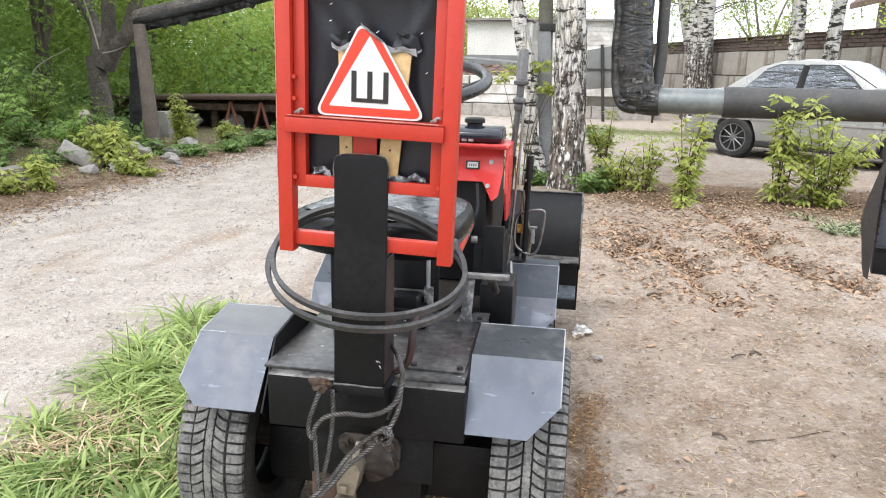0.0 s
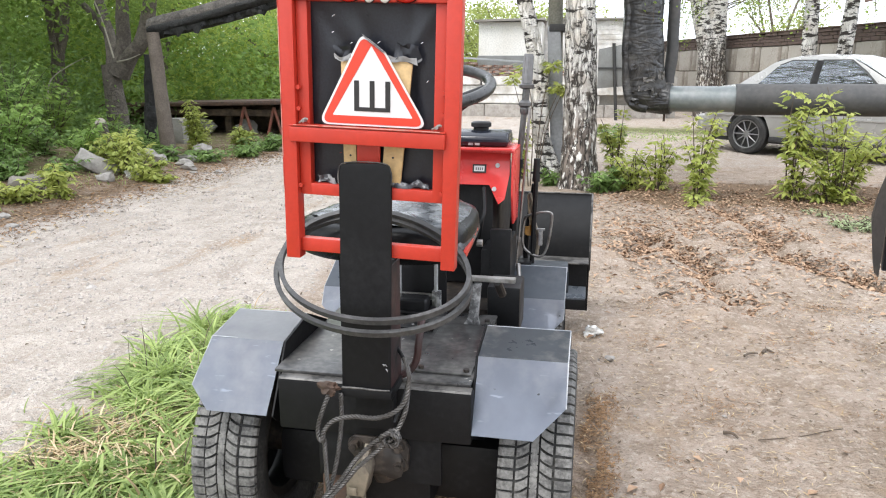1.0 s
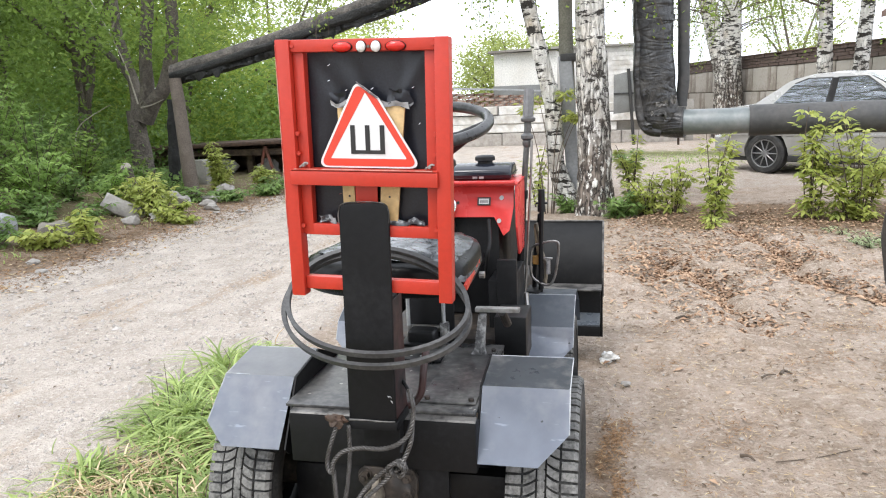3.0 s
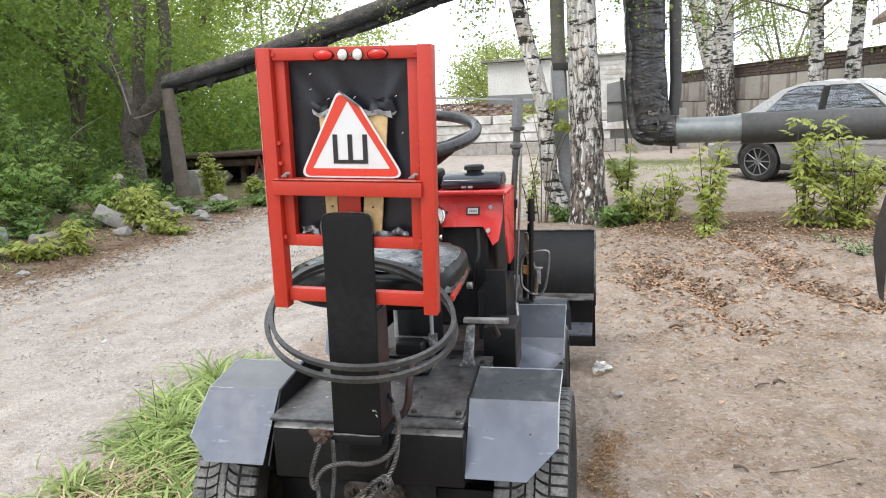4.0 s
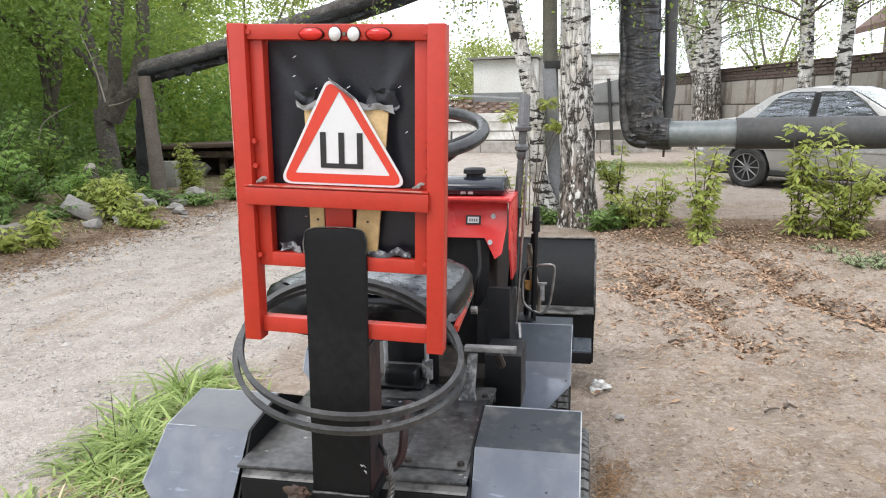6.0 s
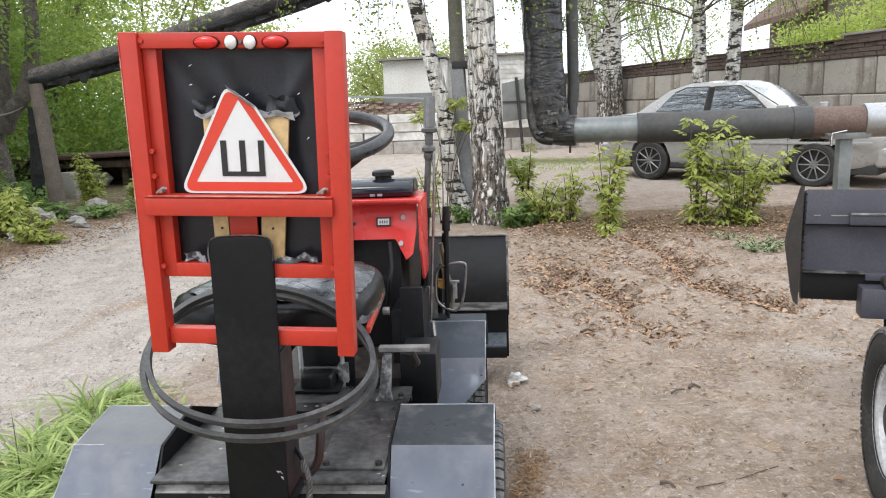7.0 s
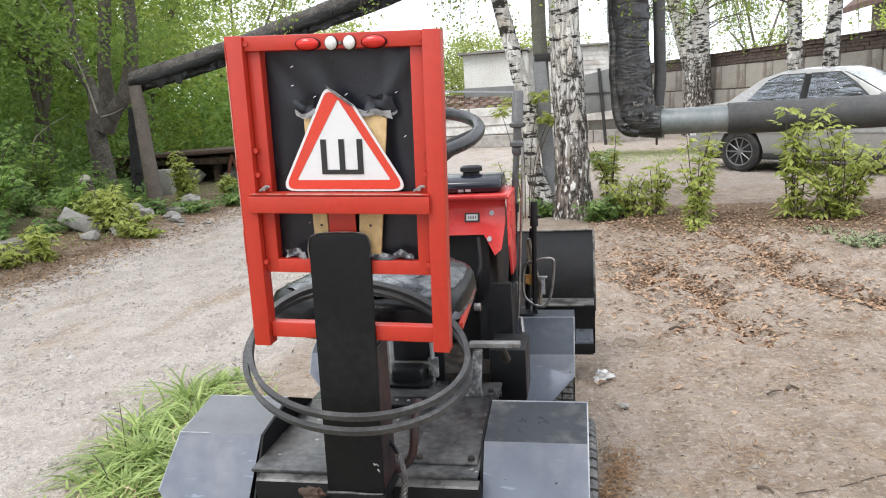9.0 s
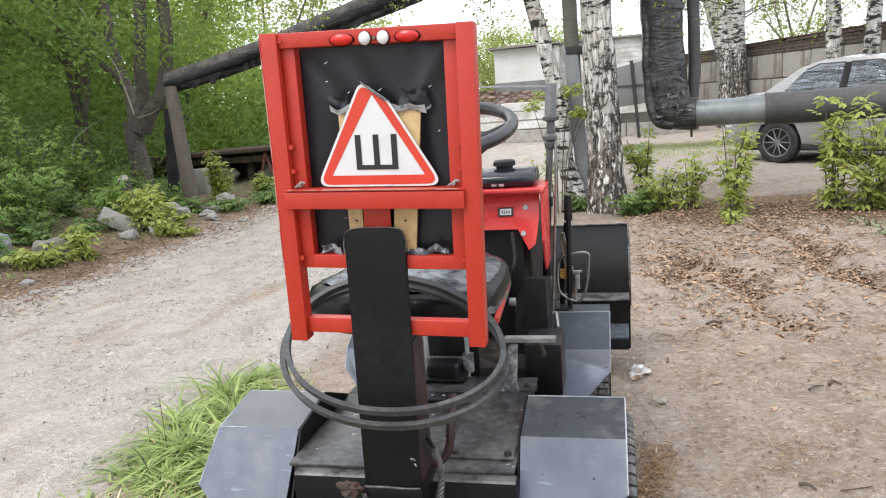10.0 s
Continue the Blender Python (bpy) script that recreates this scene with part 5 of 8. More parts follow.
part("hole", rod((-0.292, yb + 0.0045, 1.103), (-0.292, yb + 0.0025, 1.103), 0.0022, 8), "sign_black", back_frame)
part("hole", rod((-0.204, yb + 0.0045, 1.103), (-0.204, yb + 0.0025, 1.103), 0.0022, 8), "sign_black", back_frame)


def crumple(x0, x1, z0, z1, y, seed, amp=0.006):
    b = cloth_sheet(x0, x1, z0, z1, y, 0.0, 12, 6)
    for v in b.verts:
        v.co += Vector((noise.noise(v.co * 60 + Vector((seed, 0, 0))) * amp * 0.7, -abs(noise.noise(v.co * 45 + Vector((0, seed, 0)))) * amp, noise.noise(v.co * 50 + Vector((0, 0, seed))) * amp))
    return b


part("paint_chip", tube([(-0.2335, 1.2489, 0.6765), (-0.2300, 1.2489, 0.6740), (-0.2275, 1.2489, 0.6755), (-0.2235, 1.2489, 0.6715)], [0.0008, 0.0024, 0.0014, 0.0007], 7, wobble=0.4), "tape", post, "pale chip in the paint", smooth=25)
part("paint_chip", tube([(-0.2265, 1.2489, 0.6665), (-0.2240, 1.2489, 0.6640), (-0.2225, 1.2489, 0.6600)], [0.0008, 0.0018, 0.0006], 7, wobble=0.4), "tape", post, smooth=25)
part("tape", crumple(-0.320, -0.286, 1.282, 1.294, yb + 0.001, 1, 0.009), "tape", back_frame, "crumpled grey tape", smooth=25)
part("tape", crumple(-0.213, -0.154, 1.281, 1.292, yb + 0.001, 5, 0.008), "tape", back_frame, "crumpled grey tape", smooth=25)
part("tape", crumple(-0.200, -0.152, 1.288, 1.316, yb + 0.006, 8, 0.012), "fabric", back_frame, "torn cloth edge", smooth=25)
part("tape", crumple(-0.322, -0.294, 1.292, 1.312, yb + 0.006, 18, 0.010), "fabric", back_frame, "torn cloth edge", smooth=25)
part("tape", crumple(-0.362, -0.322, 1.044, 1.060, yb + 0.004, 11, 0.018), "fabric_torn", back_frame, "torn end of tape", smooth=25)
part("tape", crumple(-0.200, -0.128, 1.044, 1.056, yb + 0.006, 14, 0.014), "fabric_torn", back_frame, "ragged cloth edge", smooth=25)


# warning sign: rounded triangle with one folded corner and its letter
def rounded(points, r, steps=6):
    out = []
    n = len(points)
    for k in range(n):
        a, b, c = Vector(points[k - 1]), Vector(points[k]), Vector(points[(k + 1) % n])
        u, v = (a - b).normalized(), (c - b).normalized()
        half = math.acos(max(-1, min(1, u.dot(v)))) / 2
        d = r / math.tan(half)
        p, q = b + u * d, b + v * d
        for s in range(steps + 1):
            t = s / steps
            out.append(tuple(p * (1 - t) ** 2 + b * 2 * t * (1 - t) + q * t * t))
    return out


sign_y = yb - 0.003
sign = part("warning_sign", prism(rounded([(-0.3570, 1.1620), (-0.1315, 1.1620), (-0.2180, 1.3000), (-0.2650, 1.3330)], 0.0150), "y", sign_y, sign_y + 0.0015), "sign_white", tractor, "triangular white warning sign with red border")
red_out = rounded([(-0.3500, 1.1655), (-0.1385, 1.1655), (-0.2205, 1.2970), (-0.2635, 1.3270)], 0.0125)
red_in = rounded([(-0.3265, 1.1805), (-0.1625, 1.1805), (-0.2460, 1.3110)], 0.0015)
rb = bmesh.new()


def ring_fill(b, outer, inner, y):
    """A flat band between two outlines."""
    n = 120

    centre = Vector((-0.2450, 1.216))

    def at_angle(pts, ang):
        d = Vector((math.cos(ang), math.sin(ang)))
        best = 0.0
        for a, c in zip(pts, pts[1:] + pts[:1]):
            a, c = Vector(a) - centre, Vector(c) - centre
            e = c - a
            den = d.x * e.y - d.y * e.x
            if abs(den) < 1e-12:
                continue
            t = (a.x * e.y - a.y * e.x) / den
            s = (a.x * d.y - a.y * d.x) / den
            if t > 0 and -1e-6 <= s <= 1 + 1e-6:
                best = max(best, t)
        return centre + d * best

    o, i = [], []
    for k in range(360):
        ang = 2 * math.pi * k / 360
        po, pi_ = at_angle(outer, ang), at_angle(inner, ang)
        o.append(b.verts.new((po.x, y, po.y)))
        i.append(b.verts.new((pi_.x, y, pi_.y)))
    for k in range(360):
        b.faces.new((o[k], o[(k + 1) % 360], i[(k + 1) % 360], i[k]))
    return b


ring_fill(rb, red_out, red_in, sign_y - 0.0006)
part("border", rb, "sign_red", sign, "red border")
fold = bmesh.new()
fold.faces.new([fold.verts.new(p) for p in ((-0.2645, sign_y - 0.0012, 1.3325), (-0.2170, sign_y - 0.0012, 1.2995), (-0.2245, sign_y - 0.004, 1.3005), (-0.2610, sign_y - 0.004, 1.3275))])
bmesh.ops.solidify(fold, geom=fold.faces[:], thickness=0.0006)
part("folded_corner", fold, "tape", sign, "folded corner showing its grey back")
font = bpy.data.curves.new("letter", "FONT")
font.body, font.size, font.align_x, font.offset = "\u0428", 0.0905, "CENTER", 0.0008
letter_ob = bpy.data.objects.new("letter_source", font)
letter = bpy.data.meshes.new_from_object(letter_ob)
bpy.data.objects.remove(letter_ob)
lv = np.array([v.co[:] for v in letter.vertices])
lo, hi = lv.min(0), lv.max(0)
for v in letter.vertices:
    v.co = Vector((-0.2810 + (v.co.x - lo[0]) / (hi[0] - lo[0]) * 0.0730, sign_y - 0.0011, 1.1900 + (v.co.y - lo[1]) / (hi[1] - lo[1]) * 0.0570))
lb = bmesh.new()
lb.from_mesh(letter)
bpy.data.meshes.remove(letter)
part("letter", lb, "sign_black", sign, "black letter", smooth=None)

# lamps on the top rail
for x, mat_name, rx, rz in ((-0.2860, "red_lamp", 0.0205, 0.0100), (-0.2465, "white_lamp", 0.0105, 0.0110), (-0.2160, "white_lamp", 0.0105, 0.0110), (-0.1760, "red_lamp", 0.0205, 0.0100)):
    lamp = part("marker_lamp", lathe([(1.0, 0.0), (1.06, -0.002), (0.98, -0.005)], (0, 0, 0), "y", 28), "plastic", back_frame, "small marker lamp")
    for v in lamp.data.vertices:
        w = WORLD_OF[tractor] @ v.co
        v.co = WORLD_OF[tractor].inverted() @ Vector((x + w.x * rx, yb - 0.012 + w.y, 1.3960 + w.z * rz))
    dome = bmesh.new()
    bmesh.ops.create_uvsphere(dome, u_segments=24, v_segments=12, radius=1.0)
    for v in dome.verts:
        v.co = Vector((x + v.co.x * rx * 0.97, yb - 0.015 + min(v.co.y, 0.1) * 0.008, 1.3960 + v.co.z * rz * 0.97))
    part("lens", dome, mat_name, lamp)
part("lamp_screw", rod((-0.2315, yb - 0.012, 1.3965), (-0.2315, yb - 0.016, 1.3965), 0.003, 8), "steel", back_frame)

# the frame and its sign hang two degrees askew and lean slightly back towards their foot
ask = radians(2.0)
inv_t = WORLD_OF[tractor].inverted()
for ob in (back_frame, *back_frame.children_recursive, sign, *sign.children_recursive):
    for v in ob.data.vertices:
        w = WORLD_OF[tractor] @ v.co
        dx, dz = (w.x + 0.2485) * 0.972, w.z - 1.15
        v.co = inv_t @ Vector((-0.25 + dx * math.cos(ask) + dz * math.sin(ask), w.y + 0.018 - 0.054 * (w.z - 0.89), 1.15 - dx * math.sin(ask) + dz * math.cos(ask)))

# seat
seat = part("seat", bmesh.new(), "vinyl", tractor, "black padded seat with sky sheen painted into its grey top")
seat_line = curve_points([(-0.525, 1.55, 0), (-0.49, 1.495, 0), (-0.41, 1.455, 0), (-0.30, 1.442, 0), (-0.19, 1.450, 0), (-0.122, 1.485, 0), (-0.102, 1.56, 0), (-0.101, 1.66, 0), (-0.108, 1.72, 0),
                          (-0.15, 1.775, 0), (-0.27, 1.80, 0), (-0.39, 1.775, 0), (-0.455, 1.71, 0), (-0.505, 1.62, 0)], 6, closed=True)
seat_mid = Vector((-0.30, 1.62, 0))


def seat_shell(rings, crease, drape, back=2.0):
    """Stacked copies of the seat's outline, creased by noise; rings holds (scale, height)."""
    b = bmesh.new()
    levels = []
    for scale, z in rings:
        level = []
        for p in seat_line:
            d = p - seat_mid
            behind = max(0.0, min(1.0, (1.60 - p.y) / 0.08)) * max(0.0, min(1.0, (-0.12 - p.x) / 0.06))
            q = seat_mid + d * (scale + (min(scale, back) - scale) * behind)
            right = max(0.0, min(1.0, (q.x + 0.20) / 0.10))
            zz = (z + (max(z, 0.929) - z) * behind if back < 1 else z) + 0.010 * (q.y - 1.62) / 0.16 - drape * right * max(0.0, (scale - 0.9) / 0.1)
            fold = crease * (noise.noise(Vector((q.x * 18, q.y * 26, 2))) + 0.7 * (1 - 2 * abs(noise.noise(Vector((q.x * 30 + q.y * 12, q.y * 20, 7))))))
            level.append(b.verts.new((q.x + d.x * fold, q.y + d.y * fold, zz + fold * 0.8)))
        levels.append(level)
    n = len(seat_line)
    for lo, hi in zip(levels, levels[1:]):
        for k in range(n):
            b.faces.new((lo[k], lo[(k + 1) % n], hi[(k + 1) % n], hi[k]))
    b.faces.new(levels[-1])
    return b


cushion = seat_shell([(0.90, 0.842), (0.97, 0.846), (1.0, 0.862), (1.005, 0.885), (0.995, 0.905), (0.965, 0.917), (0.90, 0.924), (0.6, 0.928), (0.2, 0.930)], 0.002, 0.0)
bmesh.ops.recalc_face_normals(cushion, faces=cushion.faces[:])
part("cushion", cushion, "vinyl", seat, smooth=60)
top = seat_shell([(1.012, 0.893), (1.006, 0.903), (0.99, 0.910), (0.955, 0.919), (0.90, 0.924), (0.8, 0.929), (0.65, 0.932), (0.45, 0.933), (0.2, 0.934)], 0.007, 0.022, 0.82)
part("cover", top, "seat_film", seat, "crumpled film cover with sky sheen painted in grey", smooth=60)
part("seat_pan", box(-0.44, -0.15, 1.53, 1.74, 0.828, 0.842, 0.004), "plastic", seat, "black seat pan")
part("seat_rail", prism([(1.48, 0.850), (1.66, 0.872), (1.66, 0.886), (1.48, 0.864)], "x", -0.107, -0.098, 0.002), "red", seat, "red side rail")
part("seat_support", box(-0.455, -0.375, 1.62, 1.72, 0.598, 0.828, 0.01), "black_paint", seat)
part("seat_bolt", rod((-0.100, 1.655, 0.846), (-0.086, 1.655, 0.846), 0.009, 10), "steel", seat)

# pedals, levers and boxes in front of the deck
well = part("control_box", box(-0.345, -0.262, 1.80, 1.86, 0.575, 0.640, 0.014, 3), "plastic", tractor, "black rubber pedal block")
part("bracket", box(-0.36, -0.238, 1.858, 1.870, 0.622, 0.640, 0.002), "steel", well, "shiny steel cross bar")
part("block_foot", box(-0.362, -0.244, 1.785, 1.862, 0.5985, 0.607, 0.003), "plastic", well, "flat foot of the block")
part("clamp", box(-0.258, -0.232, 1.85, 1.868, 0.600, 0.652, 0.004), "lever_leg", well, "rubbed steel clamp")
part("back_plate", box(-0.37, -0.225, 1.90, 1.912, 0.45, 0.80, 0.003), "plastic", well)
for x in (-0.353, -0.246):
    part("link_rod", rod((x, 1.856, 0.640), (x - 0.001, 1.858, 0.76), 0.0058, 8), "rim", tractor, "white-painted link rod")
    part("link_joint", rod((x, 1.850, 0.575), (x, 1.856, 0.640), 0.006, 8), "worn_grey", tractor)
part("drilled_plate", box(-0.33, -0.215, 1.665, 1.715, 0.5985, 0.606, 0.002), "black_paint", tractor)
for x in (-0.303, -0.275, -0.245):
    part("drill_hole", rod((x, 1.690, 0.6045), (x, 1.690, 0.6075), 0.004, 8), "tape", tractor)
pedal = part("foot_lever", box(-0.131, -0.010, 1.742, 1.766, 0.719, 0.731, 0.002), "worn_grey", tractor, "worn grey foot lever")
part("foot_lever_leg", prism([(-0.146, 0.5985), (-0.102, 0.5985), (-0.106, 0.62), (-0.099, 0.716), (-0.120, 0.716), (-0.134, 0.62)], "y", 1.730, 1.750, 0.003), "lever_leg", pedal, "black leg with bright rubbed spots")
part("foot_lever_spring", rod((-0.06, 1.77, 0.712), (-0.05, 1.80, 0.67), 0.012, 10), "grease", pedal)
part("lower_box", box(-0.105, -0.01, 1.90, 2.04, 0.52, 0.66, 0.006), "plastic", tractor, "black box behind the lever")
part("side_panel", box(-0.122, -0.058, 2.08, 2.10, 0.56, 0.79, 0.004), "plastic", tractor, "black upright panel")
part("side_box", box(-0.155, -0.070, 2.105, 2.40, 0.42, 0.72, 0.01), "plastic", tractor)
part("belly", box(-0.50, -0.10, 2.0, 3.05, 0.30, 0.56, 0.03), "grease", tractor, "greasy engine block and gearbox")
part("engine", box(-0.47, -0.13, 2.24, 2.80, 0.56, 0.93, 0.03), "plastic", tractor, "dark engine under the hood")
for x, z, r in ((-0.40, 0.80, 0.045), (-0.22, 0.76, 0.035), (-0.31, 0.68, 0.05)):
    part("engine_cover", lathe([(0.001, -0.03), (r * 0.8, -0.03), (r, -0.02), (r, 0.02)], (x, 2.225, z), "y", 20), "plastic", tractor)
part("fuel_hose", tube(curve_points([(-0.16, 2.19, 0.90), (-0.15, 2.14, 0.84), (-0.155, 2.12, 0.80), (-0.17, 2.16, 0.72)], 6), 0.006, 8), "plastic", tractor, "thin black hose")

# hood with dashboard
hood = part("hood", bmesh.new(), "hood_red", tractor, "glossy red sheet hood")
dash_pts = [(-0.515, 1.018), (-0.082, 1.018), (-0.082, 0.938), (-0.094, 0.862), (-0.114, 0.846), (-0.146, 0.905), (-0.450, 0.905), (-0.482, 0.846), (-0.515, 0.87)]
part("dashboard", prism(dash_pts, "y", 2.200, 2.206, 0.0015), "hood_red", hood)
part("dash_lip", box(-0.520, -0.072, 2.182, 2.206, 1.018, 1.026, 0.002), "hood_red", hood)
part("hood_top", box(-0.520, -0.068, 2.207, 2.48, 1.009, 1.017, 0.003), "hood_red", hood)
for x0, x1 in ((-0.076, -0.069), (-0.522, -0.515)):
    part("side_sheet", prism([(2.215, 1.007), (2.44, 1.007), (2.40, 0.77), (2.27, 0.77), (2.215, 0.87)], "x", x0, x1, 0.0015), "hood_red", hood)
badge = part("badge", box(-0.2025, -0.158, 2.1955, 2.1995, 0.943, 0.969, 0.001), "sign_black", hood, "small black badge with pale bars")
part("bar", box(-0.197, -0.1635, 2.1935, 2.1952, 0.948, 0.965), "sign_white", badge)
for k in range(4):
    part("bar", box(-0.192 + k * 0.0068, -0.188 + k * 0.0068, 2.1920, 2.1932, 0.952, 0.960), "grip", badge)
for x, z in ((-0.122, 0.967), (-0.129, 0.894), (-0.475, 0.967), (-0.47, 0.894)):
    part("screw", rod((x, 2.2005, z), (x, 2.194, z), 0.0072, 10), "rim", hood)
part("screw_hole", rod((-0.268, 2.2002, 0.952), (-0.268, 2.1975, 0.952), 0.005, 8), "sign_black", hood)
dial = part("dial", lathe([(0.001, -0.008), (0.024, -0.008), (0.028, -0.014), (0.032, -0.012), (0.032, 0.0)], (-0.304, 2.2005, 0.943), "y", 28), "chrome", hood, "round chrome-ringed dial")
part("dial_face", rod((-0.304, 2.196, 0.943), (-0.304, 2.1915, 0.943), 0.0235, 24), "white_lamp", dial)
tap = ball((-0.288, 2.19, 0.875), (0.012, 0.012, 0.018), sub=2)
rod((-0.288, 2.19, 0.85), (-0.284, 2.185, 0.91), 0.006, 8, tap)
part("ignition_key", tap, "chrome", hood)

# the dashboard leans away at its top, beneath the lip
for ob in hood.children_recursive:
    if ob.name.split(".")[0] in ("dashboard", "badge", "bar", "screw", "screw_hole", "dial", "dial_face"):
        for v in ob.data.vertices:
            v.co.y += 0.32 * (v.co.z - 0.90) + 0.012

# tank and filter on top of the engine
tank = part("fuel_tank", prism([(2.300, 1.019), (2.292, 1.032), (2.296, 1.052), (2.318, 1.064), (2.36, 1.070), (2.42, 1.068), (2.45, 1.055), (2.455, 1.019)], "x", -0.300, -0.098, 0.010, segments=3), "tank", tractor, "black fuel tank")
part("tank_seam", prism([(2.2895, 1.0335), (2.2895, 1.0375), (2.458, 1.0375), (2.458, 1.0335)], "x", -0.302, -0.096, 0.001), "tank", tank)
part("tank_cap", lathe([(0.001, 0.026), (0.028, 0.026), (0.034, 0.022), (0.035, 0.010), (0.026, 0.007), (0.026, -0.006)], (-0.197, 2.37, 1.070), "z", 24), "plastic", tank, "black filler cap")
for k in range(2):
    part("bar", box(-0.228 + k * 0.022, -0.212 + k * 0.022, 2.2885, 2.2895, 1.024, 1.032), "tape", tank)
part("air_filter", box(-0.42, -0.312, 2.30, 2.44, 1.012, 1.084, 0.016, 3), "plastic", tractor, "black ribbed air filter")

# steering wheel
sw = part("steering_wheel", bmesh.new(), "plastic", tractor, "black plastic steering wheel")
tilt = radians(14.5)
sc = Vector((AXIS, 1.87, 1.222))
eu, ev = Vector((1, 0, 0)), Vector((0, math.cos(tilt), math.sin(tilt)))
up = eu.cross(ev)
ringp = [sc + eu * (0.196 * math.cos(a)) + ev * (0.196 * math.sin(a)) for a in [2 * math.pi * k / 48 for k in range(48)]]
part("rim", tube(ringp, 0.0155, 16, closed=True), "wheel_plastic", sw)
hubb = bmesh.new()
tube([sc - up * 0.075, sc - up * 0.05, sc - up * 0.02], [0.06, 0.055, 0.035], 20, hubb)
part("hub", hubb, "plastic", sw)
for a in (0.0, 2.1, 4.2):
    d = eu * math.cos(a) + ev * math.sin(a)
    part("spoke", tube([sc + d * 0.03 - up * 0.05, sc + d * 0.11 - up * 0.035, sc + d * 0.19], [0.022, 0.019, 0.013], 8, flat=0.4), "plastic", sw)
dish = bmesh.new()
arc = [radians(160 + 218 * k / 26) for k in range(27)]
bowl = [[dish.verts.new(sc + (eu * math.cos(a) + ev * math.sin(a)) * r - up * deep) for a in arc] for r, deep in ((0.192, 0.004), (0.150, 0.040), (0.100, 0.078), (0.050, 0.105))]
for lo, hi in zip(bowl, bowl[1:]):
    for k in range(26):
        dish.faces.new((lo[k], lo[k + 1], hi[k + 1], hi[k]))
bmesh.ops.solidify(dish, geom=dish.faces[:], thickness=0.005)
part("shroud", dish, "plastic", sw, "black dished underside")
part("column", rod(sc - up * 0.06, (AXIS, 2.30, 0.80), 0.022, 14), "plastic", sw)

# hydraulic lever with its sheath, and the second lever
lev = part("lift_lever", tube([(-0.100, 2.44, 0.56), (-0.086, 2.44, 0.76), (-0.0745, 2.44, 0.95)], 0.0125, 12), "plastic", tractor, "tall lift lever in a black sheath")
part("lever_cap", tube([(-0.0745, 2.44, 0.935), (-0.0735, 2.44, 0.965)], 0.0155, 12), "plastic", lev)
part("lever_tube", tube([(-0.0735, 2.44, 0.96), (-0.062, 2.44, 1.10), (-0.0575, 2.44, 1.15)], 0.0105, 12), "lever_steel", lev)
part("lever_joint", lathe([(0.013, -0.02), (0.017, -0.012), (0.017, 0.0), (0.014, 0.004), (0.022, 0.010), (0.022, 0.020), (0.013, 0.028)], (-0.058, 2.44, 1.137), "z", 18), "lever_steel", lev)
part("lever_rod", rod((-0.0575, 2.44, 1.15), (-0.054, 2.44, 1.21), 0.0125, 12), "lever_steel", lev)
part("collar", lathe([(0.015, -0.010), (0.025, -0.006), (0.026, 0.004), (0.016, 0.010)], (-0.0535, 2.44, 1.212), "z", 20), "lever_steel", lev)
grip_b = tube([(-0.0535, 2.44, 1.215), (-0.049, 2.44, 1.317)], [0.0165, 0.0155], 16)
for k in range(8):
    a = 2 * math.pi * k / 8
    rod((-0.0535 + 0.016 * math.cos(a), 2.44 + 0.016 * math.sin(a), 1.222), (-0.049 + 0.0148 * math.cos(a), 2.44 + 0.0148 * math.sin(a), 1.31), 0.0028, 5, grip_b)
part("grip", grip_b, "grip", lev, "grey ribbed grip")
part("lever_pipe", tube([(-0.072, 2.415, 0.58), (-0.058, 2.415, 0.80), (-0.045, 2.415, 1.00), (-0.04, 2.42, 1.14)], 0.0045, 8), "steel", lev, "thin steel line")
lev2 = part("valve_lever", rod((-0.020, 2.46, 0.56), (-0.013, 2.46, 0.90), 0.0085, 10), "plastic", tractor, "black valve lever")
part("valve_knob", tube([(-0.0135, 2.46, 0.885), (-0.012, 2.46, 0.965)], [0.014, 0.011], 12), "plastic", lev2)
part("valve_fork", box(-0.032, 0.008, 2.452, 2.468, 0.912, 0.919, 0.002), "plastic", lev2)
part("valve_block", box(-0.07, -0.02, 2.42, 2.52, 0.56, 0.60, 0.006), "plastic", lev2)
loop = curve_points([(-0.055, 2.47, 0.66), (-0.050, 2.47, 0.745), (-0.02, 2.46, 0.768), (0.037, 2.45, 0.778), (0.047, 2.45, 0.752), (0.034, 2.45, 0.655), (0.010, 2.45, 0.617), (-0.035, 2.46, 0.630)], 7, True)
part("handle_loop", tube(loop, 0.0048, 8, closed=True), "steel", tractor, "bent steel wire handle")
part("hose", tube(curve_points([(-0.045, 2.49, 0.60), (-0.04, 2.49, 0.70), (-0.03, 2.5, 0.80), (-0.022, 2.5, 0.87)], 6), 0.009, 8), "plastic", tractor)
part("hose", tube(curve_points([(-0.035, 2.48, 0.84), (-0.02, 2.48, 0.75), (0.0, 2.47, 0.68), (-0.005, 2.47, 0.61)], 6), 0.0065, 8), "latch", tractor, "tan hydraulic line")
part("hose", tube(curve_points([(-0.040, 2.50, 0.83), (-0.034, 2.49, 0.76), (-0.022, 2.48, 0.69), (-0.018, 2.47, 0.61)], 6), 0.006, 8), "cut_wood", tractor, "tan hydraulic line")
part("tag", crumple(-0.046, -0.026, 0.69, 0.722, 2.475, 3, 0.01), "yellow", tractor, "small yellow tag")
part("cotter", box(0.002, 0.016, 2.455, 2.465, 0.655, 0.71, 0.002), "tape", tractor)
part("cotter", box(-0.006, 0.024, 2.45, 2.462, 0.712, 0.718, 0.001), "tape", tractor)
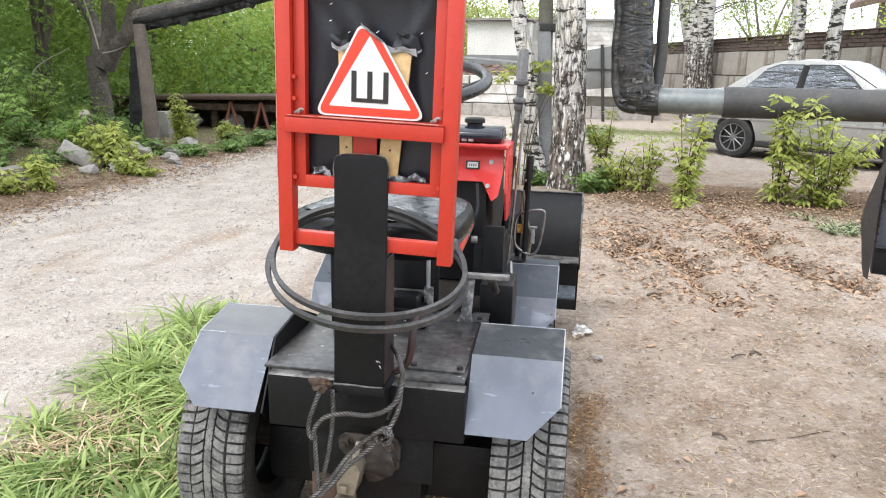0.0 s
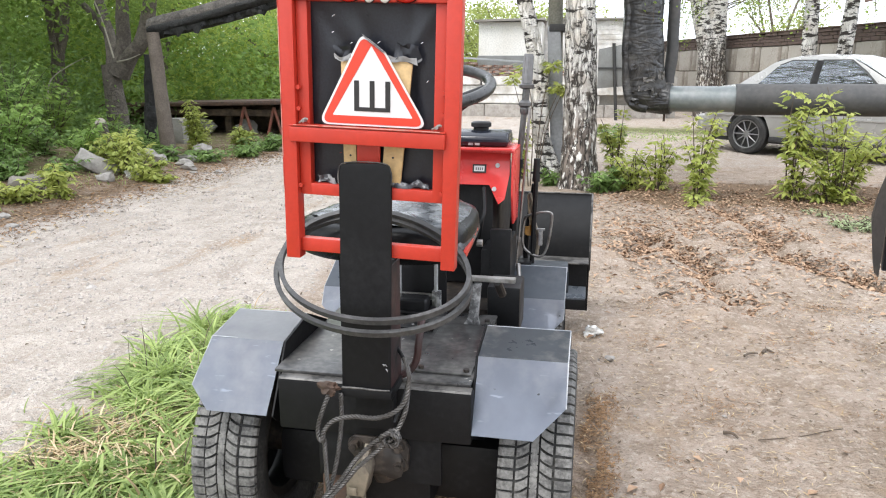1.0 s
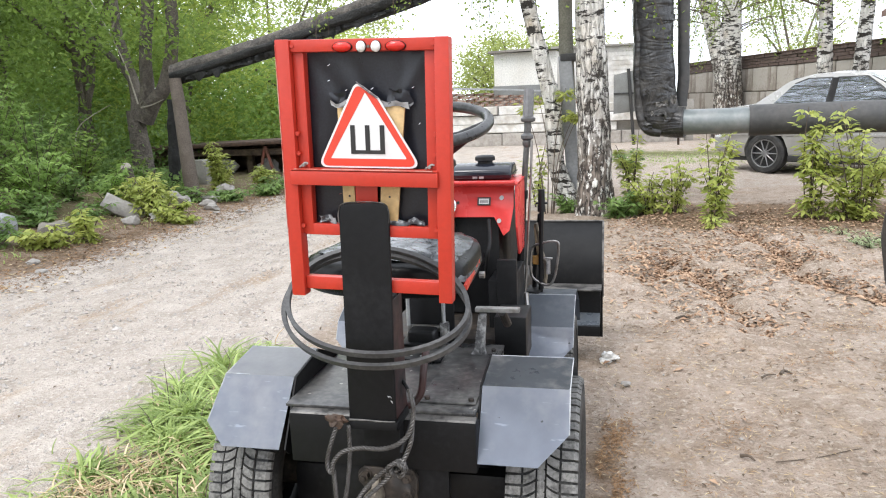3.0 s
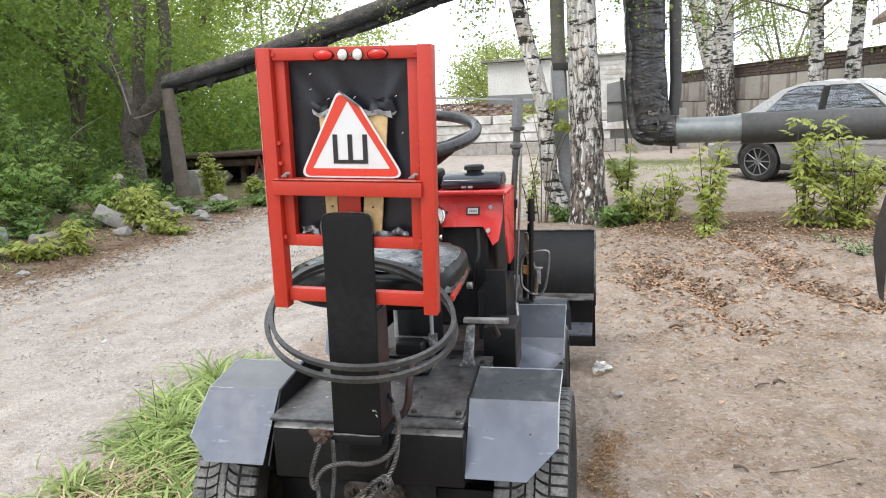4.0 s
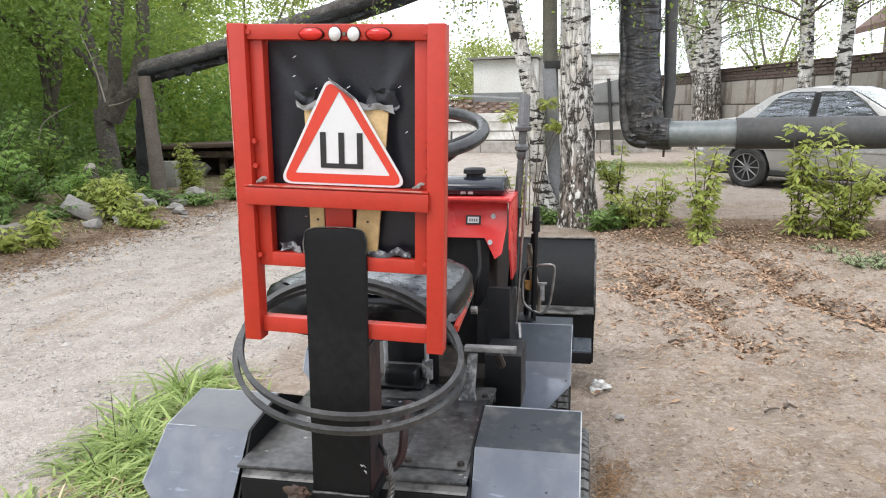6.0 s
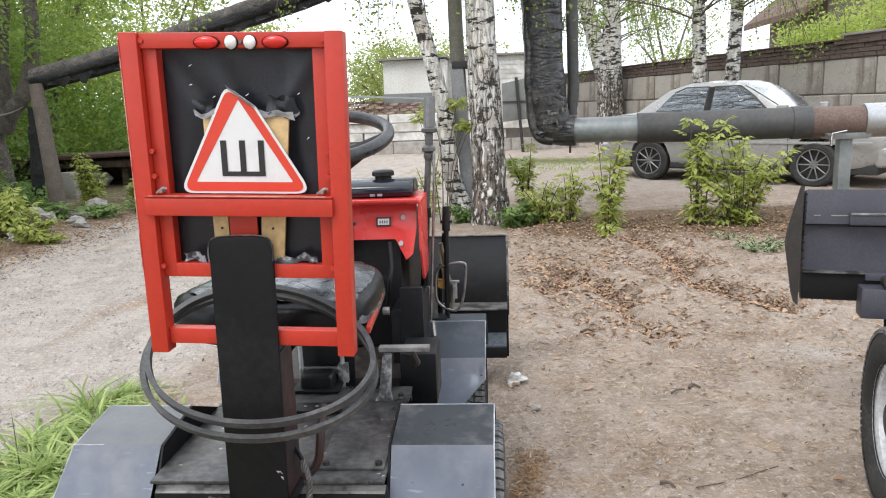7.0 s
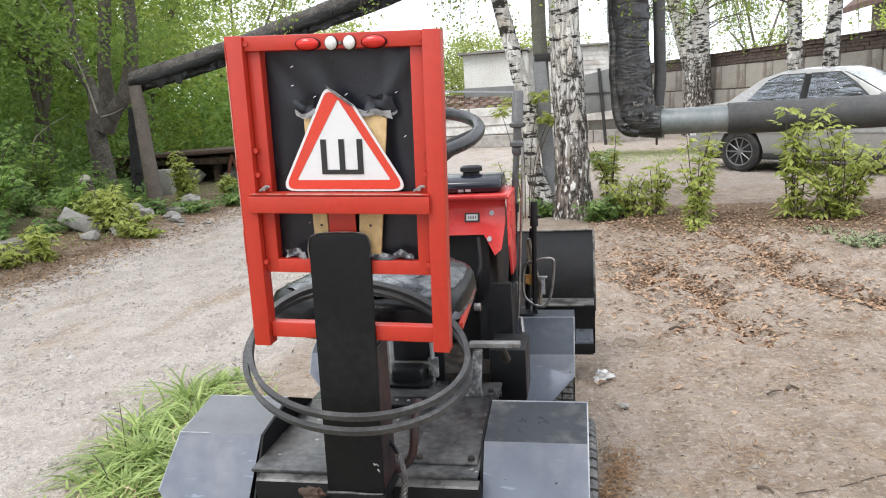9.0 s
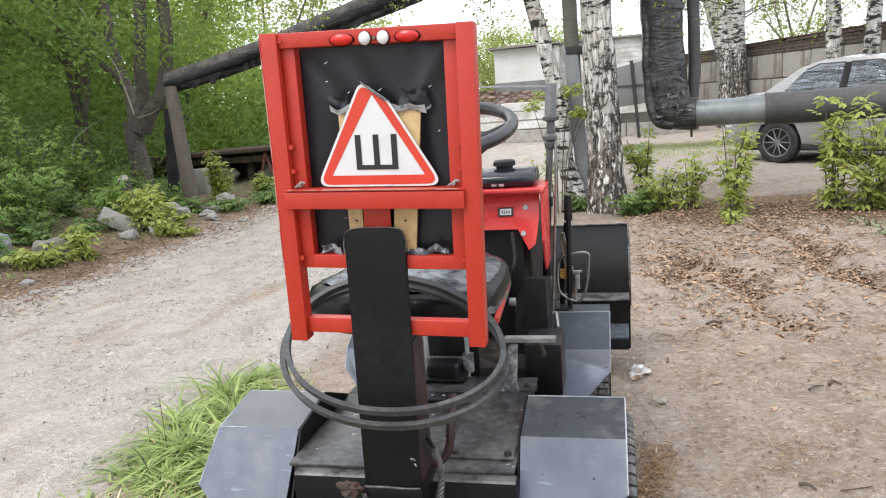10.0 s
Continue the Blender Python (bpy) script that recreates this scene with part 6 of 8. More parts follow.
for z in (0.62, 0.565):
    part("side_bolt", rod((-0.062, 2.30, z), (-0.048, 2.30, z), 0.009, 8), "steel", tractor)
part("side_hinge", tube([(-0.062, 2.25, 0.575), (-0.045, 2.24, 0.60), (-0.05, 2.26, 0.635)], 0.008, 8), "steel", tractor)

# dozer blade
blade = part("dozer_blade", bmesh.new(), "black_paint", tractor, "black curved dozer blade")
bx0, bx1 = -0.79, 0.192
curve_b = [(3.62, 0.655), (3.50, 0.55), (3.45, 0.43), (3.47, 0.30), (3.52, 0.18), (3.56, 0.06)]
prof_b = curve_b + [(y + 0.012, z) for y, z in curve_b[::-1]]
part("mouldboard", prism(prof_b, "x", bx0, bx1), "blade_black", blade, smooth=60)
part("top_edge", tube([(bx0, 3.618, 0.657), (bx1, 3.618, 0.657)], 0.004, 6), "rubbed_edge", blade)
part("side_edge", tube([(bx1, y - 0.002, z) for y, z in curve_b[:4]], 0.005, 6), "rubbed_edge", blade, "edge rubbed bare")
part("stiffener", box(bx0, bx1 - 0.005, 3.33, 3.45, 0.362, 0.369, 0.002), "rubbed_edge", blade, "rubbed stiffener shelf")
part("lower_web", box(bx0 + 0.01, bx1 - 0.010, 3.40, 3.42, 0.175, 0.361, 0.002), "black_paint", blade)
part("lower_shelf", prism([(3.29, 0.200), (3.40, 0.228), (3.40, 0.235), (3.29, 0.207)], "x", bx0 + 0.01, bx1 - 0.012), "fender_top", blade, "dark lower shelf")
part("lower_lip", box(bx0 + 0.01, bx1 - 0.012, 3.288, 3.292, 0.150, 0.2, 0.001), "black_paint", blade)
for x in (-0.49, -0.12):
    part("push_arm", prism([(2.6, 0.30), (3.4, 0.18), (3.4, 0.25), (2.6, 0.37)], "x", x, x + 0.04, 0.004), "black_paint", blade)

# ---- loose things on the tractor ----


def belt_loop(front_z, back_z, dx, half, label):
    """A flat belt hung round the post: low in front of it, high over the back of the seat."""
    c = Vector((-0.277 + dx, 1.325, (front_z + back_z) / 2))
    pts = []
    for k in range(96):
        a = 2 * math.pi * k / 96
        y = c.y - 0.128 * math.cos(a)
        z = c.z - (back_z - front_z) / 2 * math.cos(a) + 0.006 * math.sin(a * 2 + 1)
        x = c.x + half * math.sin(a) + 0.035 * math.cos(a)
        pts.append((x, y, z))
    b = bmesh.new()
    ring = []
    for k, p in enumerate(pts):
        p = Vector(p)
        t = (Vector(pts[(k + 1) % 96]) - Vector(pts[k - 1])).normalized()
        out = (p - c)
        out = (out - t * out.dot(t)).normalized()
        n = t.cross(out)
        ring.append([b.verts.new(p + out * s + n * q) for s, q in ((0.0048, -0.0072), (0.0048, 0.0072), (-0.0048, 0.0054), (-0.0048, -0.0054))])
    for k in range(96):
        for j in range(4):
            b.faces.new((ring[k][j], ring[k][(j + 1) % 4], ring[(k + 1) % 96][(j + 1) % 4], ring[(k + 1) % 96][j]))
    return solo("drive_belt", b, "belt", label, "belt", (-0.283, 1.325, 0.86), "belts hung on the tractor", smooth=30)


belt_loop(0.757, 0.936, 0.0, 0.213, "grey rubber drive belt looped round the black post")
belt_loop(0.783, 0.950, 0.004, 0.206, "grey rubber drive belt looped round the black post")


def twisted(points, r, name, label, steps=14):
    """A three-strand cable."""
    line = curve_points(points, steps)
    b = bmesh.new()
    total = 0.0
    strands = [[], [], []]
    for k, p in enumerate(line):
        if k:
            total += (p - line[k - 1]).length
        t = ((line[k + 1] if k + 1 < len(line) else p) - (line[k - 1] if k else p)).normalized()
        s = t.cross(Vector((0, 1, 0.01))).normalized()
        n = t.cross(s)
        for j in range(3):
            a = total * 260 + j * 2.094
            strands[j].append(p + (s * math.cos(a) + n * math.sin(a)) * r * 0.55)
    for st in strands:
        tube(st, r * 0.55, 6, b)
    return b


cab = thing("steel_cable", "old twisted steel cable knotted round the post foot", "cable", (-0.3, 1.23, 0.5))


def cpt(px, py, y=1.225):
    """Place on the upright plane just behind the beam, from a drawing grid of 1.22 mm."""
    return (-0.32 + (px - 596) * 0.00121, y, 0.630 - (py - 672) * 0.00126)


cable_runs = (
    [(582, 676, 1.235), (570, 700, 1.23), (556, 742, 1.225), (556, 764, 1.22), (564, 768, 1.215), (570, 748, 1.212), (590, 727, 1.21), (622, 720, 1.215), (660, 721, 1.22), (690, 711, 1.225), (710, 690, 1.235), (714, 655, 1.25), (702, 628, 1.27)],
    [(566, 768, 1.222), (569, 800, 1.215), (574, 845, 1.205), (580, 895, 1.20), (575, 930, 1.20)],
    [(594, 690, 1.24), (594, 745, 1.235), (585, 815, 1.225), (572, 862, 1.21), (545, 900, 1.20)],
    [(712, 665, 1.25), (711, 705, 1.235), (700, 735, 1.225), (685, 752, 1.22), (660, 762, 1.215), (628, 792, 1.205), (600, 832, 1.20), (574, 862, 1.195), (546, 888, 1.19)],
    [(690, 752, 1.21), (664, 775, 1.205), (630, 806, 1.20), (606, 836, 1.198), (578, 868, 1.192), (556, 905, 1.19)],
)
for run in cable_runs:
    part("strand", twisted([cpt(*q) for q in run], 0.0050, "strand", ""), "cable", cab)
knot = []
for k in range(46):
    a = k / 45 * 2 * math.pi * 3
    knot.append(Vector(cpt(688, 752, 1.212)) + Vector((0.016 * math.cos(a) + 0.004 * math.sin(a * 0.5), 0.010 * math.sin(a * 1.3), 0.014 * math.sin(a))))
part("knot", twisted(knot, 0.0048, "knot", "", 3), "cable", cab)
rag_b = ball(cpt(574, 678, 1.232), (0.020, 0.012, 0.014), sub=3, rough=0.9, seed=4)
part("rusty_lump", rag_b, "rust", cab, "rusty wire lump")

hose_t = thing("rubber_hose", "short dull brown rubber hose behind the post", "hose", (-0.17, 1.38, 0.6))
part("hose_body", tube(curve_points([(-0.183, 1.40, 0.735), (-0.184, 1.37, 0.69), (-0.188, 1.36, 0.645), (-0.202, 1.355, 0.621), (-0.222, 1.35, 0.610)], 8), 0.0085, 10), "rust_dark", hose_t)
part("wire", tube(curve_points([(-0.224, 1.325, 0.688), (-0.200, 1.30, 0.667), (-0.188, 1.29, 0.638), (-0.192, 1.26, 0.60), (-0.205, 1.235, 0.555)], 8), 0.0042, 8), "plastic", hose_t, "black wire")

# ---- second machine at the yard's side, built square and then turned about its bucket's corner ----
machine = thing("bucket_machine", "dark slate-grey home-made machine with a bolted bucket", "machine", (1.278, 2.89, 0))
bk = part("bucket", prism([(2.905, 0.930), (2.885, 0.812), (2.900, 0.628), (2.905, 0.512), (2.96, 0.53), (3.05, 0.72), (3.0, 0.90)], "x", 1.290, 2.75, 0.004), "machine", machine, "dark slate-grey sheet bucket")
end_plate = bmesh.new()
rows = [[end_plate.verts.new(p) for p in line] for line in (
    ((1.284, 2.886, 0.945), (1.278, 2.94, 0.942), (1.284, 3.00, 0.925)),
    ((1.281, 2.872, 0.812), (1.246, 2.95, 0.795), (1.252, 3.05, 0.76)),
    ((1.281, 2.876, 0.640), (1.240, 2.95, 0.68), (1.246, 3.06, 0.70)),
    ((1.282, 2.886, 0.490), (1.268, 2.91, 0.50), (1.262, 2.95, 0.53)))]
for lo, hi in zip(rows, rows[1:]):
    for j in range(2):
        end_plate.faces.new((lo[j], lo[j + 1], hi[j + 1], hi[j]))
bmesh.ops.solidify(end_plate, geom=end_plate.faces[:], thickness=0.006)
part("side_plate", end_plate, "dusty_lit_plate", bk, "bowed end plate", smooth=20)
part("lid", prism([(2.878, 0.934), (2.868, 0.808), (2.876, 0.804), (2.886, 0.93)], "x", 1.292, 2.75, 0.001), "machine", bk, "overlapping upper sheet")
part("lid_seam", box(1.292, 2.75, 2.868, 2.8795, 0.7985, 0.8035, 0.001), "blade_black", bk, "dark seam under the lid")
part("lower_face", box(1.292, 2.75, 2.888, 2.898, 0.520, 0.622, 0.002), "blade_black", bk, "black lower face")
part("lip", box(1.292, 1.50, 2.870, 2.90, 0.622, 0.629, 0.002), "rubbed_edge", bk, "lip rubbed bare")
part("lip", box(1.500, 2.75, 2.870, 2.90, 0.600, 0.627, 0.002), "machine", bk)
for k in range(10):
    part("rivet", rod((1.288, 2.876, 0.918 - k * 0.030), (1.288, 2.866, 0.918 - k * 0.030), 0.0045, 6), "blade_black", bk)
hb = part("handle_bracket", box(1.432, 1.80, 2.845, 2.868, 0.808, 0.852, 0.003), "machine", bk)
part("handle_edge", box(1.434, 1.80, 2.838, 2.845, 0.846, 0.853, 0.002), "worn_grey", hb, "bracket edge rubbed pale")
part("scratch", box(1.375, 1.430, 2.8685, 2.872, 0.838, 0.841), "worn_grey", bk, "scratched line")
part("scratch", box(1.318, 1.340, 2.8685, 2.872, 0.838, 0.841), "worn_grey", bk, "scratched line")
part("hinge_block", box(1.478, 2.2, 2.80, 2.886, 0.475, 0.585, 0.006), "machine", machine)
part("hinge_bolt", lathe([(0.001, -0.02), (0.018, -0.02), (0.024, -0.005), (0.024, 0.01)], (1.560, 2.812, 0.612), "y", 18), "grease", machine)
part("stay_rod", rod((1.575, 2.86, 0.48), (1.585, 2.80, 0.16), 0.010, 10), "black_paint", machine)
part("frame_beam", box(1.66, 1.74, 1.8, 2.86, 0.36, 0.44, 0.006), "machine", machine)
part("cross_beam", box(1.66, 2.55, 2.29, 2.37, 0.36, 0.44, 0.006), "machine", machine)
wheel_parts(machine, 1.535, 2.326, 0.290, 0.290, 0.165, 0.175, -1, rim_mat="zinc_rim")
wheel_parts(machine, 2.68, 2.326, 0.290, 0.290, 0.165, 0.175, 1, rim_mat="zinc_rim")
part("axle", rod((1.60, 2.326, 0.29), (2.62, 2.326, 0.29), 0.035, 14), "grease", machine)
part("drop_arm", box(1.64, 1.74, 2.29, 2.37, 0.25, 0.40, 0.006), "machine", machine)
machine.rotation_euler = (0, 0, radians(-14))

# ---- parked car, built along its own x axis with its front towards +x ----
car = thing("parked_car", "silver-beige sedan with dark tinted windows, parked", "car", (3.945, 11.704, 0.0), -40.0)
CW = 0.84
WHEELS_X = (-1.30, 1.30)
body_rows = [  # x, half width, sill, belt
    (-2.20, 0.66, 0.42, 0.86), (-2.12, 0.78, 0.30, 0.93), (-1.75, 0.83, 0.24, 0.965), (-1.0, CW, 0.22, 0.955), (0.0, CW, 0.22, 0.93),
    (0.85, CW, 0.22, 0.91), (1.25, 0.83, 0.22, 0.875), (1.75, 0.80, 0.24, 0.80), (2.15, 0.73, 0.30, 0.71), (2.30, 0.60, 0.36, 0.60)]


def car_shell():
    b = bmesh.new()
    rings = []
    xs = np.linspace(-2.20, 2.30, 61)
    arr = np.array(body_rows)
    for x in xs:
        hw, lo, hi = (np.interp(x, arr[:, 0], arr[:, j]) for j in (1, 2, 3))
        arch = lo
        for wx in WHEELS_X:
            if abs(x - wx) < 0.365:
                arch = max(arch, 0.305 + math.sqrt(0.365 ** 2 - (x - wx) ** 2) * 0.98)
        pts = [(hw * 0.93, arch), (hw, max(arch, 0.36) if arch < 0.45 else arch), (hw, max(0.62, arch + 0.005)), (hw * 0.985, max(0.78, arch + 0.02) if hi > 0.8 else hi - 0.06), (hw * 0.94, hi), (hw * 0.55, hi + 0.025)]
        row = [b.verts.new((x, -p, q)) for p, q in pts] + [b.verts.new((x, p, q)) for p, q in pts[::-1]]
        rings.append(row)
    n = len(rings[0])
    for a, c in zip(rings, rings[1:]):
        for j in range(n):
            b.faces.new((a[j], a[(j + 1) % n], c[(j + 1) % n], c[j]))
    b.faces.new(rings[0])
    b.faces.new(rings[-1][::-1])
    return b


part("body", car_shell(), "car", car, smooth=40, local=True)
roof_rows = [(-1.62, 0.70, 0.955), (-1.35, 0.66, 1.13), (-1.02, 0.60, 1.31), (-0.72, 0.575, 1.375), (-0.2, 0.57, 1.40), (0.28, 0.58, 1.385), (0.55, 0.61, 1.290), (0.90, 0.65, 1.135), (1.25, 0.70, 0.975), (1.48, 0.72, 0.870)]


def cabin(inset, name, material, xr=(-1.62, 1.48)):
    b = bmesh.new()
    arr = np.array(roof_rows)
    rings = []
    for x in np.linspace(xr[0], xr[1], 41):
        hi = float(np.interp(x, arr[:, 0], arr[:, 2])) - inset
        belt = float(np.interp(x, [r[0] for r in body_rows], [r[3] for r in body_rows])) - 0.01
        lean = 0.77
        k = max(0.0, min(1.0, (hi - belt) / 0.45))
        top_w = lean + (0.585 - lean) * k - inset
        pts = [(lean - inset, belt), (lean + (top_w - lean) * 0.85 - inset * 0.5, belt + (hi - belt) * 0.86), (top_w, belt + (hi - belt) * 0.97), (top_w * 0.6, hi + 0.012)]
        row = [b.verts.new((x, -p, max(q, belt))) for p, q in pts] + [b.verts.new((x, p, max(q, belt))) for p, q in pts[::-1]]
        rings.append(row)
    n = len(rings[0])
    for a, c in zip(rings, rings[1:]):
        for j in range(n):
            b.faces.new((a[j], a[(j + 1) % n], c[(j + 1) % n], c[j]))
    b.faces.new(rings[0])
    b.faces.new(rings[-1][::-1])
    return part(name, b, material, car, smooth=40, local=True)


cabin(0.0, "cabin", "car")


def side_y(z):
    """Half width of the cabin's side at a height."""
    return 0.77 + (0.612 - 0.77) * max(0, min(1, (z - 0.93) / 0.39))


def side_window(points, name, sgn, out=0.006, material="car_glass"):
    b = bmesh.new()
    f = b.faces.new([b.verts.new((x, sgn * (side_y(z) + out), z)) for x, z in points])
    bmesh.ops.solidify(b, geom=[f], thickness=0.004)
    return part(name, b, material, car, smooth=None, local=True)


for sgn in (-1, 1):
    side_window([(-0.24, 0.965), (-0.14, 0.965), (-0.13, 1.325), (-0.22, 1.325)], "pillar_trim", sgn, 0.005, "car_trim")
    side_window([(-1.30, 0.985), (-0.24, 0.965), (-0.22, 1.335), (-0.68, 1.335), (-0.96, 1.255)], "window_trim", sgn, 0.004, "car_trim")
    side_window([(-0.14, 0.965), (1.02, 0.945), (0.66, 1.19), (0.38, 1.335), (-0.13, 1.335)], "window_trim", sgn, 0.004, "car_trim")
    side_window([(-1.24, 1.0), (-0.26, 0.985), (-0.24, 1.32), (-0.67, 1.32), (-0.94, 1.238)], "side_window", sgn, 0.012)
    side_window([(-0.12, 0.985), (0.95, 0.962), (0.63, 1.185), (0.37, 1.32), (-0.11, 1.32)], "side_window", sgn, 0.012)
    part("trim_strip", box(-1.95, 2.05, min(sgn * 0.835, sgn * 0.853), max(sgn * 0.835, sgn * 0.853), 0.55, 0.585, 0.004), "car", car, local=True)
    part("sill", box(-0.92, 0.92, min(sgn * 0.79, sgn * 0.846), max(sgn * 0.79, sgn * 0.846), 0.20, 0.27, 0.01), "car_trim", car, local=True)
    for x in (-0.21, 0.93):
        part("door_seam", box(x - 0.004, x + 0.004, min(sgn * 0.83, sgn * 0.8425), max(sgn * 0.83, sgn * 0.8425), 0.30, 0.90), "car_trim", car, local=True)
    for x in (-0.42, 0.62):
        part("door_handle", box(x - 0.09, x + 0.05, min(sgn * 0.83, sgn * 0.856), max(sgn * 0.83, sgn * 0.856), 0.76, 0.79, 0.006), "car", car, local=True)
    part("mirror", box(0.78, 0.92, min(sgn * 0.80, sgn * 0.96), max(sgn * 0.80, sgn * 0.96), 0.95, 1.06, 0.03, 3), "car", car, local=True)
    part("headlight", box(2.08, 2.262, min(sgn * 0.40, sgn * 0.68), max(sgn * 0.40, sgn * 0.68), 0.575, 0.675, 0.025), "headlight", car, local=True)
    part("tail_light", box(-2.19, -2.08, min(sgn * 0.45, sgn * 0.765), max(sgn * 0.45, sgn * 0.765), 0.70, 0.84, 0.02), "red_lamp", car, local=True)
ws = bmesh.new()
pane = []
for x in (0.40, 0.60, 0.80, 1.0, 1.2, 1.42):
    top = float(np.interp(x, [r[0] for r in roof_rows], [r[2] for r in roof_rows]))
    low = float(np.interp(x, [r[0] for r in body_rows], [r[3] for r in body_rows])) - 0.01
    half = 0.77 - 0.185 * max(0.0, min(1.0, (top - low) / 0.45))
    edge = low + (top - low) * 0.97
    pane.append([ws.verts.new((x + 0.010, y, z)) for y, z in ((-half * 0.985, edge + 0.012), (-half * 0.6, top + 0.025), (half * 0.6, top + 0.025), (half * 0.985, edge + 0.012))])
for lo, hi in zip(pane, pane[1:]):
    for j in range(3):
        ws.faces.new((lo[j], lo[j + 1], hi[j + 1], hi[j]))
part("windscreen", ws, "windscreen", car, smooth=50, local=True)
rw = bmesh.new()
f = rw.faces.new([rw.verts.new(p) for p in ((-1.60, -0.66, 0.975), (-1.60, 0.66, 0.975), (-1.0, 0.52, 1.325), (-1.0, -0.52, 1.325))])
bmesh.ops.translate(rw, vec=(-0.012, 0, 0.012), verts=rw.verts)
bmesh.ops.solidify(rw, geom=[f], thickness=0.004)
part("rear_window", rw, "car_glass", car, smooth=None, local=True)
part("front_bumper", box(2.05, 2.37, -0.74, 0.74, 0.26, 0.52, 0.06, 4), "car", car, local=True)
part("rear_bumper", box(-2.28, -2.02, -0.76, 0.76, 0.30, 0.54, 0.05, 4), "car", car, local=True)
part("grille", box(2.28, 2.325, -0.32, 0.32, 0.55, 0.65, 0.01), "car_trim", car, local=True)
part("underside", box(-2.0, 2.1, -0.72, 0.72, 0.17, 0.30, 0.02), "car_trim", car, local=True)


def car_wheel(x, sgn):
    y = sgn * 0.765
    r, h = 0.305, 0.095
    hub = part("wheel", lathe([(0.001, -h * 0.2), (0.20, -h * 0.2), (0.20, h * 0.2), (0.001, h * 0.2)], (x, y, r), "y", 24), "car_trim", car, local=True)
    prof = [(0.205, -h * 0.8), (0.225, -h), (r - 0.03, -h), (r, -h * 0.75), (r, h * 0.75), (r - 0.03, h), (0.225, h), (0.205, h * 0.8)]
    part("tyre", lathe(prof, (x, y, r), "y", 40), "rubber", hub, local=True)
    rim = lathe([(0.196, -h * 0.9), (0.212, -h * 0.95), (0.212, h * 0.95), (0.196, h * 0.9)], (x, y, r), "y", 40)
    yo = y + sgn * h * 0.72
    for k in range(10):
        a = 2 * math.pi * k / 10
        tube([(x + 0.03 * math.cos(a), yo, r + 0.03 * math.sin(a)), (x + 0.20 * math.cos(a), yo + sgn * 0.012, r + 0.20 * math.sin(a))], [0.012, 0.008], 6, rim)
    lathe([(0.001, sgn * 0.01), (0.05, sgn * 0.008), (0.055, -sgn * 0.02)], (x, yo, r), "y", 20, rim)
    part("rim", rim, "car_rim", hub, "grey ten-spoke rim", local=True)


for x in WHEELS_X:
    for sgn in (-1, 1):
        car_wheel(x, sgn)

# the compact car's proportions: short wheelbase, tall roof, cabin set back
for ob in car.children_recursive:
    wheel = ob if ob.name.startswith("wheel") else ob.parent
    for v in ob.data.vertices:
        if wheel.name.startswith("wheel"):
            c = Vector((1.30 if v.co.x > 0 else -1.30, 0.765 if v.co.y > 0 else -0.765, 0.305))
            v.co = Vector((c.x * 0.93, c.y * 0.97, c.z)) + (v.co - c)
        else:
            if v.co.x > -1.24 and ob.name.split(".")[0] in ("cabin", "side_window", "window_trim", "pillar_trim", "windscreen"):
                v.co.x = -1.24 + (v.co.x + 1.24) * 0.84
            v.co = Vector((v.co.x * 0.93, v.co.y * 0.97, v.co.z * 1.045))

# ---- bushes, trees and undergrowth ----


